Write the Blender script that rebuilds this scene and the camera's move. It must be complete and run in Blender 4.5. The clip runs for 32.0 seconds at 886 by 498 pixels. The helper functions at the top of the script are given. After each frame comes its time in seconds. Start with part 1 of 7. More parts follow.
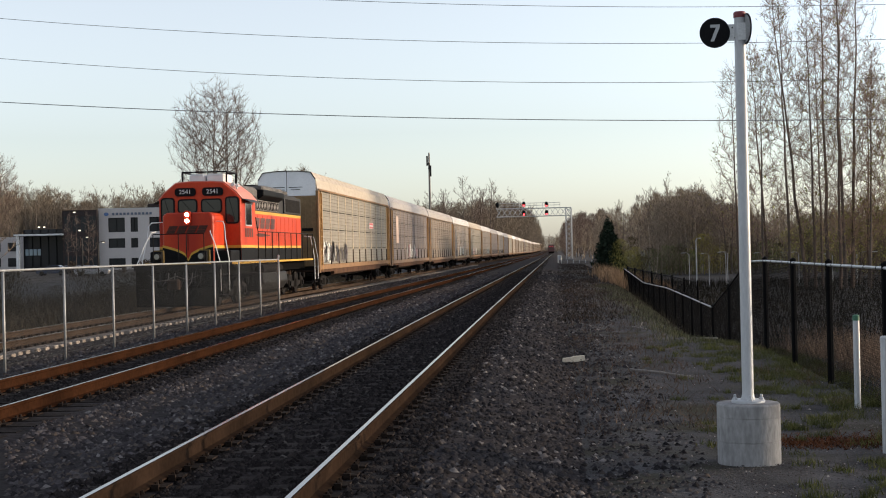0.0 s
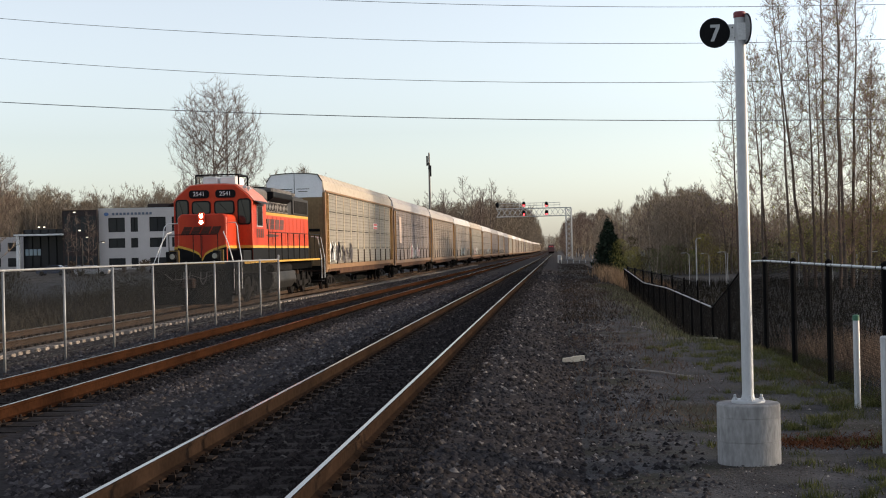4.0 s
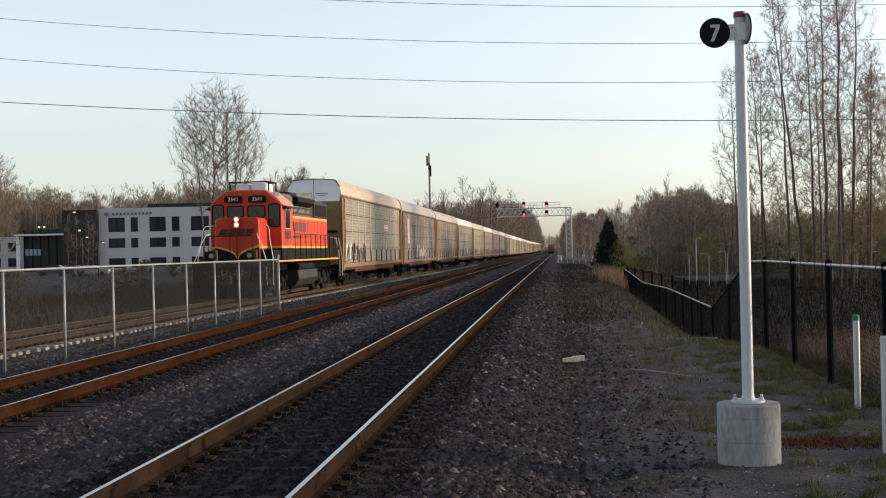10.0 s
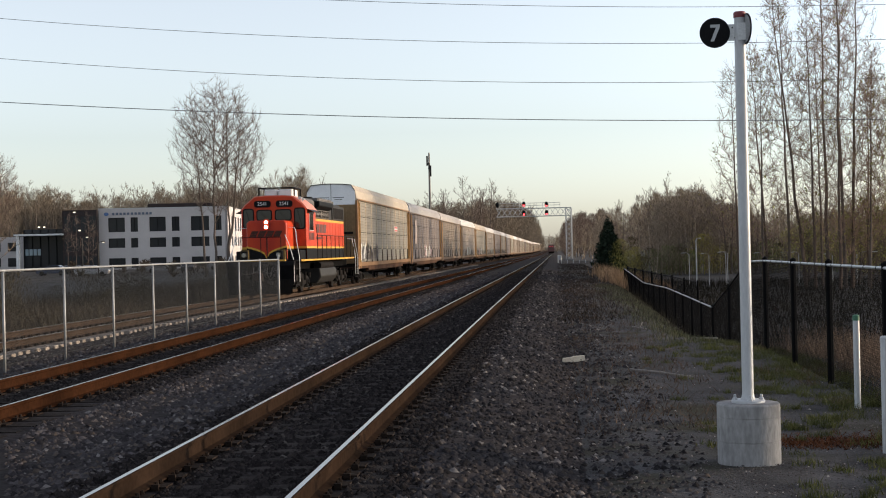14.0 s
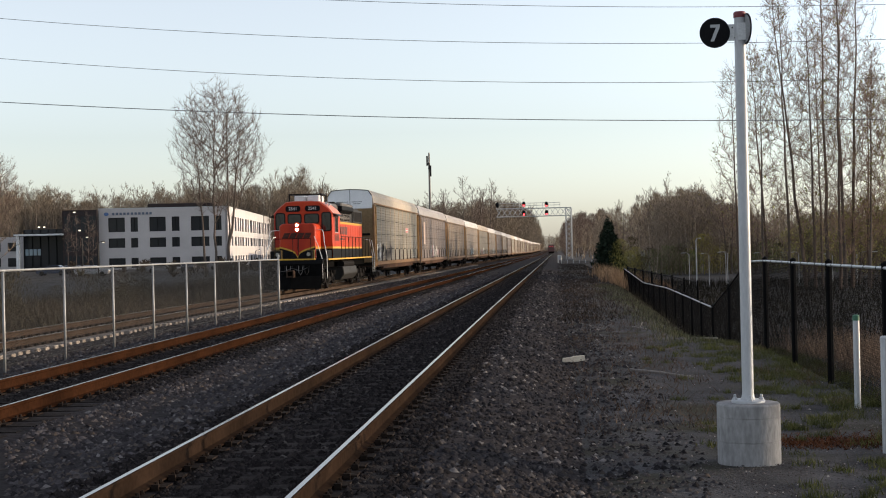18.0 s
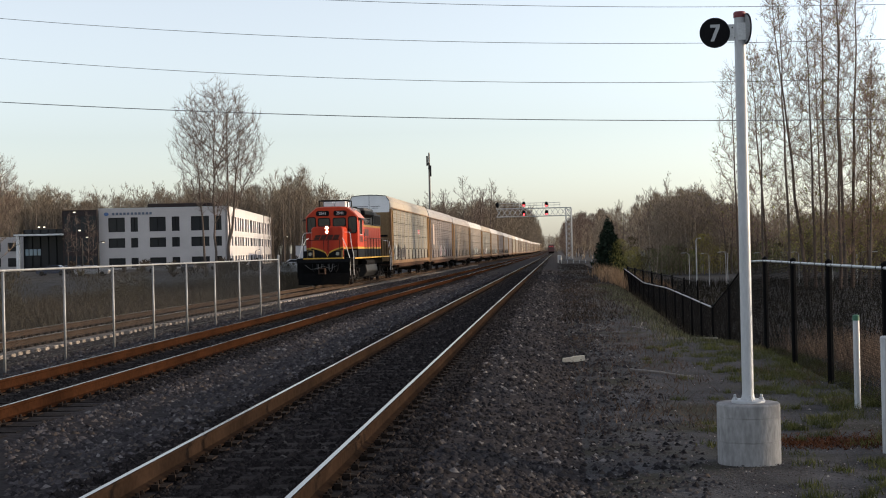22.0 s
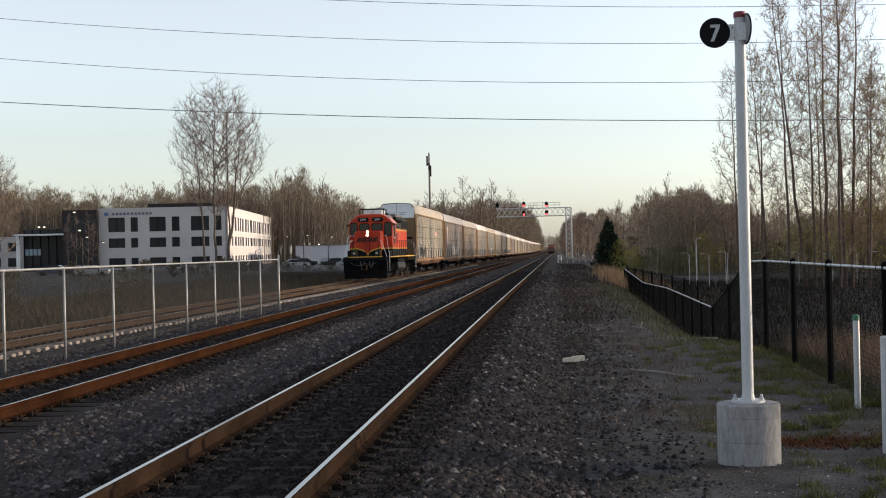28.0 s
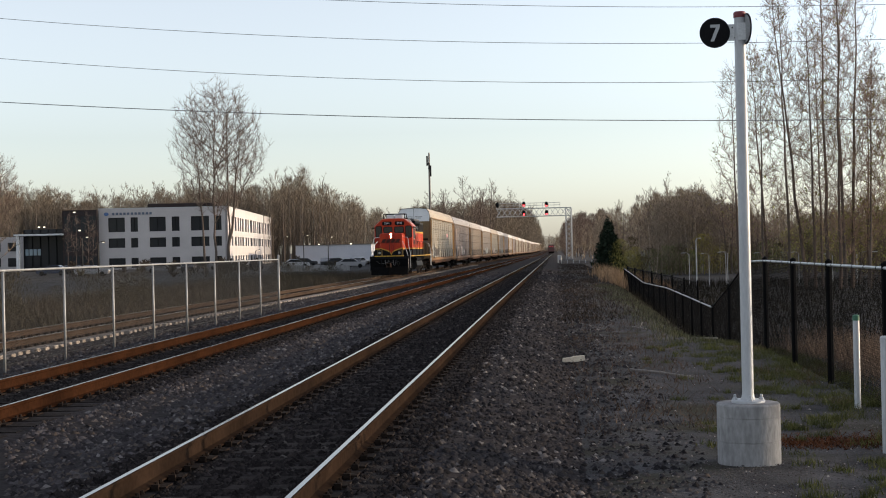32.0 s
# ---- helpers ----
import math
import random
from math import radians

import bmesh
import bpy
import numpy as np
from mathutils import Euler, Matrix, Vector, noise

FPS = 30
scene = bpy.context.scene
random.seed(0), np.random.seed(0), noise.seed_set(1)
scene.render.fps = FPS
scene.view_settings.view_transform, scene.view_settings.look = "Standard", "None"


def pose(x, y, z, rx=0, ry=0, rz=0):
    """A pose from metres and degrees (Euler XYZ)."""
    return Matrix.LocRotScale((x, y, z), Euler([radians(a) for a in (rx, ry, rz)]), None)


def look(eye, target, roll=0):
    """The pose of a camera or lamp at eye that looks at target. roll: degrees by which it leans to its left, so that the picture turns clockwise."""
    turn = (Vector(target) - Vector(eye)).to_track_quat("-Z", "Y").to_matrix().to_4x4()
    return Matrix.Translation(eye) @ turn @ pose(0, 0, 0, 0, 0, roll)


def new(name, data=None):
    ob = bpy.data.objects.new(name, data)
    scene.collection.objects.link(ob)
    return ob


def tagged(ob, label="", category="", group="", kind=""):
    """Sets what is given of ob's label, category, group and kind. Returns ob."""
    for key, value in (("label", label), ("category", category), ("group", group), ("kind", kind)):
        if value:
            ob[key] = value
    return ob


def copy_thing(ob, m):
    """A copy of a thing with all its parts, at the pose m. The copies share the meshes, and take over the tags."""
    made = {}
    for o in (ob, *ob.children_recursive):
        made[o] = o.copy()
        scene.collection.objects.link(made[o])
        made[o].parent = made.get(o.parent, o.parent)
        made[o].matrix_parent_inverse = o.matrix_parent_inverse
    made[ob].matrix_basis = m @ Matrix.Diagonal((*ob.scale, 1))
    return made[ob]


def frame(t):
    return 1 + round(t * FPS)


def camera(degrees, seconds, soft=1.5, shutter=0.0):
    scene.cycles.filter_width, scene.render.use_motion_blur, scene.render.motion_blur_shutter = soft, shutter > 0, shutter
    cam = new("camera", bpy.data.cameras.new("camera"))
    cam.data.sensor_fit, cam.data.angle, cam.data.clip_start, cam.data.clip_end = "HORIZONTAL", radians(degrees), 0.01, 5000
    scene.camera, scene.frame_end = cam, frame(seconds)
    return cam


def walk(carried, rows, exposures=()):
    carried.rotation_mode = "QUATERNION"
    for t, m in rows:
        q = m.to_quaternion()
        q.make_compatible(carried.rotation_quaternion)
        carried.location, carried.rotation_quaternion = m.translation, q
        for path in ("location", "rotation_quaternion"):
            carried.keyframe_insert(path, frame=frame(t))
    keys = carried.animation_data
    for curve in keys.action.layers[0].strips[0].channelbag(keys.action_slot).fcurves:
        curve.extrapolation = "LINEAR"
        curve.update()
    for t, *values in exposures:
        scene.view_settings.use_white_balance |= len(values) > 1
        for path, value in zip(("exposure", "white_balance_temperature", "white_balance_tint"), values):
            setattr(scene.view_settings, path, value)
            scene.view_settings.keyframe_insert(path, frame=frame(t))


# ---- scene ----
# Camera on a tripod beside a three-track main line; x to the right, y along the tracks, z = 0 at the railhead.
EYE_Z = 1.721
cam = camera(36.0, 32.0, soft=1.05)
VIEW = pose(0, 0, EYE_Z, 90.0145, 1.2786, 4.7763)
walk(cam, [(0.0, VIEW), (32.0, VIEW)], exposures=[(0.0, 0.0, 6650, 11), (32.0, 0.0, 6650, 11)])

# ---- light: low evening sun from the right and a little ahead, clear sky ----
SUN_EL, SUN_AZ = 8.5, 76.0          # azimuth in degrees from the line of the tracks towards the right
world = bpy.data.worlds.new("evening_sky")
scene.world = world
world.use_nodes = True
wn = world.node_tree
wn.nodes.clear()
sky = wn.nodes.new("ShaderNodeTexSky")
sky.sky_type, sky.sun_disc = "NISHITA", False
sky.sun_elevation, sky.sun_rotation = radians(SUN_EL), radians(SUN_AZ)
sky.air_density, sky.dust_density, sky.ozone_density = 1.0, 0.8, 3.0
bg = wn.nodes.new("ShaderNodeBackground")
bg.inputs["Strength"].default_value = 0.300
hazy = wn.nodes.new("ShaderNodeHueSaturation")      # thin haze takes most of the colour out of the sky
hazy.inputs["Saturation"].default_value = 0.36
hazy.inputs["Hue"].default_value = 0.503
clear = wn.nodes.new("ShaderNodeGamma")             # a steeper fall from the bright horizon to the deep zenith
clear.inputs["Gamma"].default_value = 1.16
wout = wn.nodes.new("ShaderNodeOutputWorld")
wn.links.new(sky.outputs[0], hazy.inputs["Color"])
wn.links.new(hazy.outputs[0], clear.inputs[0])
wn.links.new(clear.outputs[0], bg.inputs[0])
wn.links.new(bg.outputs[0], wout.inputs[0])
sun_data = bpy.data.lights.new("sun", "SUN")
sun_data.energy, sun_data.angle, sun_data.color = 5.0, radians(0.6), (1.0, 0.79, 0.55)
sun_dir = Vector((math.sin(radians(SUN_AZ)) * math.cos(radians(SUN_EL)), math.cos(radians(SUN_AZ)) * math.cos(radians(SUN_EL)), math.sin(radians(SUN_EL))))
sun = new("sun", sun_data)
sun.matrix_world = look(sun_dir * 100, (0, 0, 0))


# ---- materials ----
def mat(name, a, b=None, scale=3.0, fine=40.0, rough=0.8, metal=0.0, bump=0.2, rnd=0.0, island=0.0, streak=None, dirt=None, coat=0.0, spec=None):
    """Two colours mixed by coarse and fine noise, with relief; rnd and island vary the value from object to object and piece to piece."""
    m = bpy.data.materials.new(name)
    m.use_nodes = True
    nt = m.node_tree
    bs = nt.nodes["Principled BSDF"]
    bs.inputs["Roughness"].default_value, bs.inputs["Metallic"].default_value = rough, metal
    bs.inputs["Coat Weight"].default_value = coat
    bs.inputs["Specular IOR Level"].default_value = spec if spec is not None else (0.4 if rough < 0.6 else 0.22 if rough < 0.85 else 0.06)
    b = b or tuple(c * 0.72 for c in a)
    tc = nt.nodes.new("ShaderNodeTexCoord")
    src = tc.outputs["Object"]
    if streak:
        mp = nt.nodes.new("ShaderNodeMapping")
        mp.inputs["Scale"].default_value = streak
        nt.links.new(src, mp.inputs[0])
        src = mp.outputs[0]

    def noisy(s, detail):
        n = nt.nodes.new("ShaderNodeTexNoise")
        n.inputs["Scale"].default_value, n.inputs["Detail"].default_value = s, detail
        nt.links.new(src, n.inputs["Vector"])
        return n.outputs[0]

    big, small = noisy(scale, 4), noisy(fine, 3)
    mx = nt.nodes.new("ShaderNodeMath")
    mx.operation = "MULTIPLY_ADD"
    nt.links.new(small, mx.inputs[0])
    mx.inputs[1].default_value = 0.5
    hf = nt.nodes.new("ShaderNodeMath")
    hf.operation = "MULTIPLY"
    hf.inputs[1].default_value = 0.5
    nt.links.new(big, hf.inputs[0])
    nt.links.new(hf.outputs[0], mx.inputs[2])
    ramp = nt.nodes.new("ShaderNodeValToRGB")
    ramp.color_ramp.elements[0].position, ramp.color_ramp.elements[1].position = 0.36, 0.64
    ramp.color_ramp.elements[0].color, ramp.color_ramp.elements[1].color = (*b, 1), (*a, 1)
    nt.links.new(mx.outputs[0], ramp.inputs[0])
    col = ramp.outputs[0]
    if dirt:
        dn = noisy(scale * 0.45, 6)
        dr = nt.nodes.new("ShaderNodeValToRGB")
        dr.color_ramp.elements[0].position, dr.color_ramp.elements[1].position = 0.52, 0.68
        nt.links.new(dn, dr.inputs[0])
        dm = nt.nodes.new("ShaderNodeMix")
        dm.data_type = "RGBA"
        nt.links.new(dr.outputs[0], dm.inputs["Factor"])
        nt.links.new(col, dm.inputs["A"])
        dm.inputs["B"].default_value = (*dirt, 1)
        col = dm.outputs["Result"]
    for amount, node, out in ((rnd, "ShaderNodeObjectInfo", "Random"), (island, "ShaderNodeNewGeometry", "Random Per Island")):
        if amount:
            info = nt.nodes.new(node)
            mr = nt.nodes.new("ShaderNodeMapRange")
            mr.inputs["To Min"].default_value, mr.inputs["To Max"].default_value = 1 - amount, 1 + amount
            nt.links.new(info.outputs[out], mr.inputs["Value"])
            hs = nt.nodes.new("ShaderNodeHueSaturation")
            nt.links.new(mr.outputs[0], hs.inputs["Value"])
            nt.links.new(col, hs.inputs["Color"])
            col = hs.outputs[0]
    nt.links.new(col, bs.inputs["Base Color"])
    if bump:
        bp = nt.nodes.new("ShaderNodeBump")
        bp.inputs["Strength"].default_value, bp.inputs["Distance"].default_value = bump, 0.02
        nt.links.new(small, bp.inputs["Height"])
        nt.links.new(bp.outputs[0], bs.inputs["Normal"])
    return m


def glow(name, colour, strength):
    m = bpy.data.materials.new(name)
    m.use_nodes = True
    bs = m.node_tree.nodes["Principled BSDF"]
    bs.inputs["Base Color"].default_value = (*colour, 1)
    bs.inputs["Emission Color"].default_value, bs.inputs["Emission Strength"].default_value = (*colour, 1), strength
    return m


def glass(name, tint=(0.02, 0.025, 0.03)):
    """Dark window glass, seen from outside a dim room."""
    m = mat(name, tint, tint, rough=0.06, bump=0.0, spec=0.14)
    return m


M_BALLAST = mat("ballast", (0.043, 0.037, 0.038), (0.016, 0.0135, 0.014), scale=1.6, fine=13, rough=0.95, bump=0.9)


def stone_mat(name, tones, bump=0.4):
    """Broken stone: each piece takes one of several tones, with its own fine grain."""
    m = mat(name, (0.5, 0.5, 0.5), (0.3, 0.3, 0.3), scale=6, fine=45, rough=0.93, bump=bump)
    nt = m.node_tree
    bs = nt.nodes["Principled BSDF"]
    grain = bs.inputs["Base Color"].links[0].from_socket
    geo = nt.nodes.new("ShaderNodeNewGeometry")
    ramp = nt.nodes.new("ShaderNodeValToRGB")
    while len(ramp.color_ramp.elements) < len(tones):
        ramp.color_ramp.elements.new(0.5)
    for e, (pos, col) in zip(ramp.color_ramp.elements, tones):
        e.position, e.color = pos, (*col, 1)
    nt.links.new(geo.outputs["Random Per Island"], ramp.inputs[0])
    mul = nt.nodes.new("ShaderNodeMix")
    mul.data_type, mul.blend_type = "RGBA", "MULTIPLY"
    mul.inputs["Factor"].default_value = 1.0
    nt.links.new(ramp.outputs[0], mul.inputs["A"])
    nt.links.new(grain, mul.inputs["B"])
    nt.links.new(mul.outputs["Result"], bs.inputs["Base Color"])
    return m


M_STONE = stone_mat("ballast_stone", ((0.0, (0.055, 0.049, 0.053)), (0.35, (0.115, 0.104, 0.112)), (0.65, (0.21, 0.19, 0.2)), (0.82, (0.20, 0.155, 0.125)), (0.93, (0.26, 0.235, 0.235)), (1.0, (0.5, 0.46, 0.44))))
M_STONE_DIRTY = stone_mat("dirty_ballast_stone", ((0.0, (0.035, 0.031, 0.032)), (0.35, (0.067, 0.062, 0.067)), (0.65, (0.122, 0.114, 0.122)), (0.84, (0.145, 0.12, 0.107)), (0.94, (0.24, 0.215, 0.21)), (1.0, (0.55, 0.5, 0.47))))
M_CRIB = stone_mat("oily_ballast_stone", ((0.0, (0.027, 0.0225, 0.0225)), (0.5, (0.055, 0.047, 0.047)), (0.85, (0.088, 0.073, 0.071)), (0.97, (0.1, 0.085, 0.075)), (1.0, (0.28, 0.25, 0.23))))
M_GRAVEL = stone_mat("gravel_stone", ((0.0, (0.1, 0.087, 0.085)), (0.5, (0.19, 0.168, 0.163)), (0.8, (0.28, 0.245, 0.235)), (0.93, (0.34, 0.3, 0.28)), (1.0, (0.8, 0.74, 0.68))))
M_RAIL = mat("rusty_rail_side", (0.037, 0.016, 0.0085), (0.019, 0.0085, 0.0048), scale=1.5, fine=18, rough=0.88, bump=0.15, spec=0.0)
M_RAIL_DUSTY = mat("dusty_brown_rail_side", (0.032, 0.0205, 0.0148), (0.018, 0.0115, 0.0084), scale=1.5, fine=18, rough=0.9, bump=0.15, spec=0.0)
M_RAIL_TAN = mat("tan_dusty_rail_side", (0.07, 0.05, 0.039), (0.042, 0.03, 0.023), scale=1.5, fine=18, rough=0.9, bump=0.15, spec=0.0)
M_PLATE = mat("rust_stained_tie_plate", (0.032, 0.023, 0.019), (0.016, 0.012, 0.010), scale=3, fine=30, rough=0.92, bump=0.3)
M_HEAD = mat("polished_rail_head", (0.225, 0.207, 0.22), (0.165, 0.152, 0.162), scale=0.8, fine=60, rough=0.15, metal=1.0, bump=0.03, streak=(14, 0.5, 1))
M_TIE = mat("creosoted_wood", (0.045, 0.037, 0.034), (0.02, 0.017, 0.016), scale=1.5, fine=20, rough=0.9, bump=0.6, rnd=0.35, streak=(1, 6, 6))
M_TIE_C = mat("concrete_tie", (0.42, 0.37, 0.33), (0.24, 0.20, 0.17), scale=2, fine=30, rough=0.9, bump=0.3, rnd=0.2)
M_IRON = mat("rusty_iron", (0.055, 0.035, 0.026), (0.025, 0.017, 0.014), scale=6, fine=60, rough=0.85, bump=0.3)
M_GALV = mat("galvanised_steel", (0.56, 0.57, 0.58), (0.40, 0.41, 0.42), scale=5, fine=60, rough=0.45, metal=0.6, bump=0.05)
M_POSTS = mat("dull_galvanised_tube", (0.34, 0.345, 0.35), (0.24, 0.243, 0.247), scale=5, fine=60, rough=0.55, metal=0.4, bump=0.05)
M_MESHWIRE = mat("dull_fence_wire", (0.035, 0.034, 0.034), (0.02, 0.02, 0.02), scale=5, fine=60, rough=0.6, metal=0.3, bump=0.0)
M_BLACKV = mat("black_vinyl", (0.006, 0.006, 0.0065), (0.004, 0.004, 0.0045), scale=4, fine=60, rough=0.62, bump=0.05, spec=0.02)
M_CONCRETE = mat("weathered_concrete", (0.33, 0.325, 0.325), (0.21, 0.206, 0.206), scale=7, fine=34, rough=0.9, bump=0.3, dirt=(0.13, 0.127, 0.127), streak=(1, 1, 0.36))
M_WHITE = mat("white_paint", (0.7, 0.7, 0.7), (0.58, 0.58, 0.58), scale=4, fine=50, rough=0.5, bump=0.05)
M_ALU = mat("grey_white_pole_paint", (0.44, 0.45, 0.465), (0.36, 0.37, 0.385), scale=3, fine=50, rough=0.35, bump=0.04, streak=(1, 1, 0.3))
M_BLACK = mat("black_paint", (0.012, 0.012, 0.013), (0.007, 0.007, 0.008), scale=5, fine=60, rough=0.55, bump=0.05, spec=0.05)
# sooty parts, and the painted dark inside of the autorack cars
M_SOOT_AND_SHADE = mat("soot_and_shade_black", (0.018, 0.016, 0.015), (0.008, 0.007, 0.007), scale=3, fine=30, rough=0.8, bump=0.3, spec=0.06)
M_RED = mat("red_plastic", (0.55, 0.03, 0.03), (0.4, 0.02, 0.02), rough=0.4, bump=0.0)
M_ORANGE = mat("locomotive_orange", (0.52, 0.050, 0.013), (0.42, 0.038, 0.011), scale=1.6, fine=24, rough=0.42, bump=0.04, dirt=(0.36, 0.026, 0.010), streak=(1, 1, 0.35), spec=0.22)
M_YELLOW = mat("stripe_yellow", (0.60, 0.34, 0.035), (0.44, 0.24, 0.03), scale=3, fine=30, rough=0.5, bump=0.05)
M_DARKGREY = mat("hood_dark_grey", (0.034, 0.032, 0.031), (0.018, 0.017, 0.017), scale=2, fine=30, rough=0.6, bump=0.1, streak=(1, 1, 0.4))
M_TANK = mat("dusty_grey_tank", (0.14, 0.13, 0.125), (0.07, 0.065, 0.06), scale=2, fine=30, rough=0.7, bump=0.15)
M_GLASS = mat("cab_glass", (0.010, 0.011, 0.013), (0.010, 0.011, 0.013), rough=0.05, bump=0.0, spec=0.45)
M_PANE = glass("window_pane", (0.03, 0.032, 0.036))
M_LAMP = glow("lit_headlamp", (1.0, 0.86, 0.62), 22.0)
M_REDLAMP = glow("lit_red_signal", (1.0, 0.05, 0.06), 9.0)
M_WARMLAMP = glow("lit_warm_lamp", (1.0, 0.85, 0.65), 2.2)
M_PITCH = mat("pitch_black_steel", (0.007, 0.007, 0.0075), (0.004, 0.004, 0.004), scale=4, fine=40, rough=0.8, bump=0.1, spec=0.015)
M_LENS = mat("unlit_lens", (0.35, 0.34, 0.3), rough=0.15, bump=0.0)
M_BARK = mat("grey_brown_bark", (0.15, 0.122, 0.104), (0.08, 0.064, 0.054), scale=3, fine=20, rough=0.95, bump=0.5, streak=(2, 2, 0.4))
M_BARK_DARK = mat("dark_wet_bark", (0.13, 0.098, 0.08), (0.07, 0.052, 0.043), scale=3, fine=20, rough=0.95, bump=0.5, streak=(2, 2, 0.4))
M_TWIG_RED = mat("reddish_twigs", (0.26, 0.18, 0.14), (0.15, 0.105, 0.082), scale=0.5, fine=8, rough=0.95, bump=0.0, island=0.3)
M_TWIG = mat("bare_twigs", (0.19, 0.145, 0.12), (0.11, 0.082, 0.068), scale=0.5, fine=8, rough=0.95, bump=0.0, island=0.3)
M_BIRCH = mat("pale_birch_bark", (0.36, 0.31, 0.25), (0.20, 0.165, 0.13), scale=3, fine=20, rough=0.9, bump=0.2, streak=(2, 2, 0.5))
M_WOOD_FAR = mat("distant_twigs", (0.265, 0.213, 0.162), (0.16, 0.127, 0.098), scale=0.05, fine=0.6, rough=1.0, bump=0.0, island=0.35)
M_WOOD_HAZE = mat("far_pale_twigs", (0.205, 0.165, 0.124), (0.13, 0.105, 0.08), scale=0.05, fine=0.6, rough=1.0, bump=0.0, island=0.22)
M_BUDS = mat("young_leaves", (0.34, 0.32, 0.11), (0.2, 0.19, 0.065), scale=0.3, fine=5, rough=0.9, bump=0.0, island=0.35)
M_CONIFER = mat("conifer_needles", (0.032, 0.046, 0.030), (0.016, 0.025, 0.017), scale=1, fine=9, rough=0.95, bump=0.0, island=0.4)
M_GRASS = mat("green_grass", (0.118, 0.122, 0.042), (0.05, 0.056, 0.022), scale=0.8, fine=8, rough=0.9, bump=0.0, island=0.4)
M_DRYGRASS = mat("dry_grass", (0.29, 0.205, 0.148), (0.15, 0.105, 0.076), scale=0.8, fine=8, rough=0.95, bump=0.0, island=0.4)
M_OFFICE = mat("pale_precast_panels", (0.52, 0.485, 0.478), (0.44, 0.41, 0.402), scale=0.4, fine=6, rough=0.85, bump=0.05)
M_CLAD = mat("dark_brown_cladding", (0.04, 0.03, 0.03), (0.022, 0.017, 0.018), scale=0.5, fine=6, rough=0.7, bump=0.05)
M_ROOFING = mat("grey_roofing", (0.2, 0.19, 0.19), rough=0.9)
M_SHED = mat("white_sheet_wall", (0.55, 0.57, 0.62), (0.47, 0.49, 0.54), scale=0.3, fine=4, rough=0.7, bump=0.0)
M_ASPHALT = mat("asphalt", (0.06, 0.058, 0.058), (0.04, 0.039, 0.039), scale=0.5, fine=15, rough=0.95, bump=0.2)
M_WIRE = mat("aluminium_cable", (0.10, 0.10, 0.11), rough=0.6, bump=0.0)
M_TIMBER = mat("pale_split_timber", (0.78, 0.68, 0.54), (0.56, 0.46, 0.35), scale=8, fine=50, rough=0.85, bump=0.3)
M_GREYWOOD = mat("grey_weathered_wood", (0.25, 0.23, 0.21), (0.15, 0.135, 0.125), scale=5, fine=40, rough=0.9, bump=0.3)


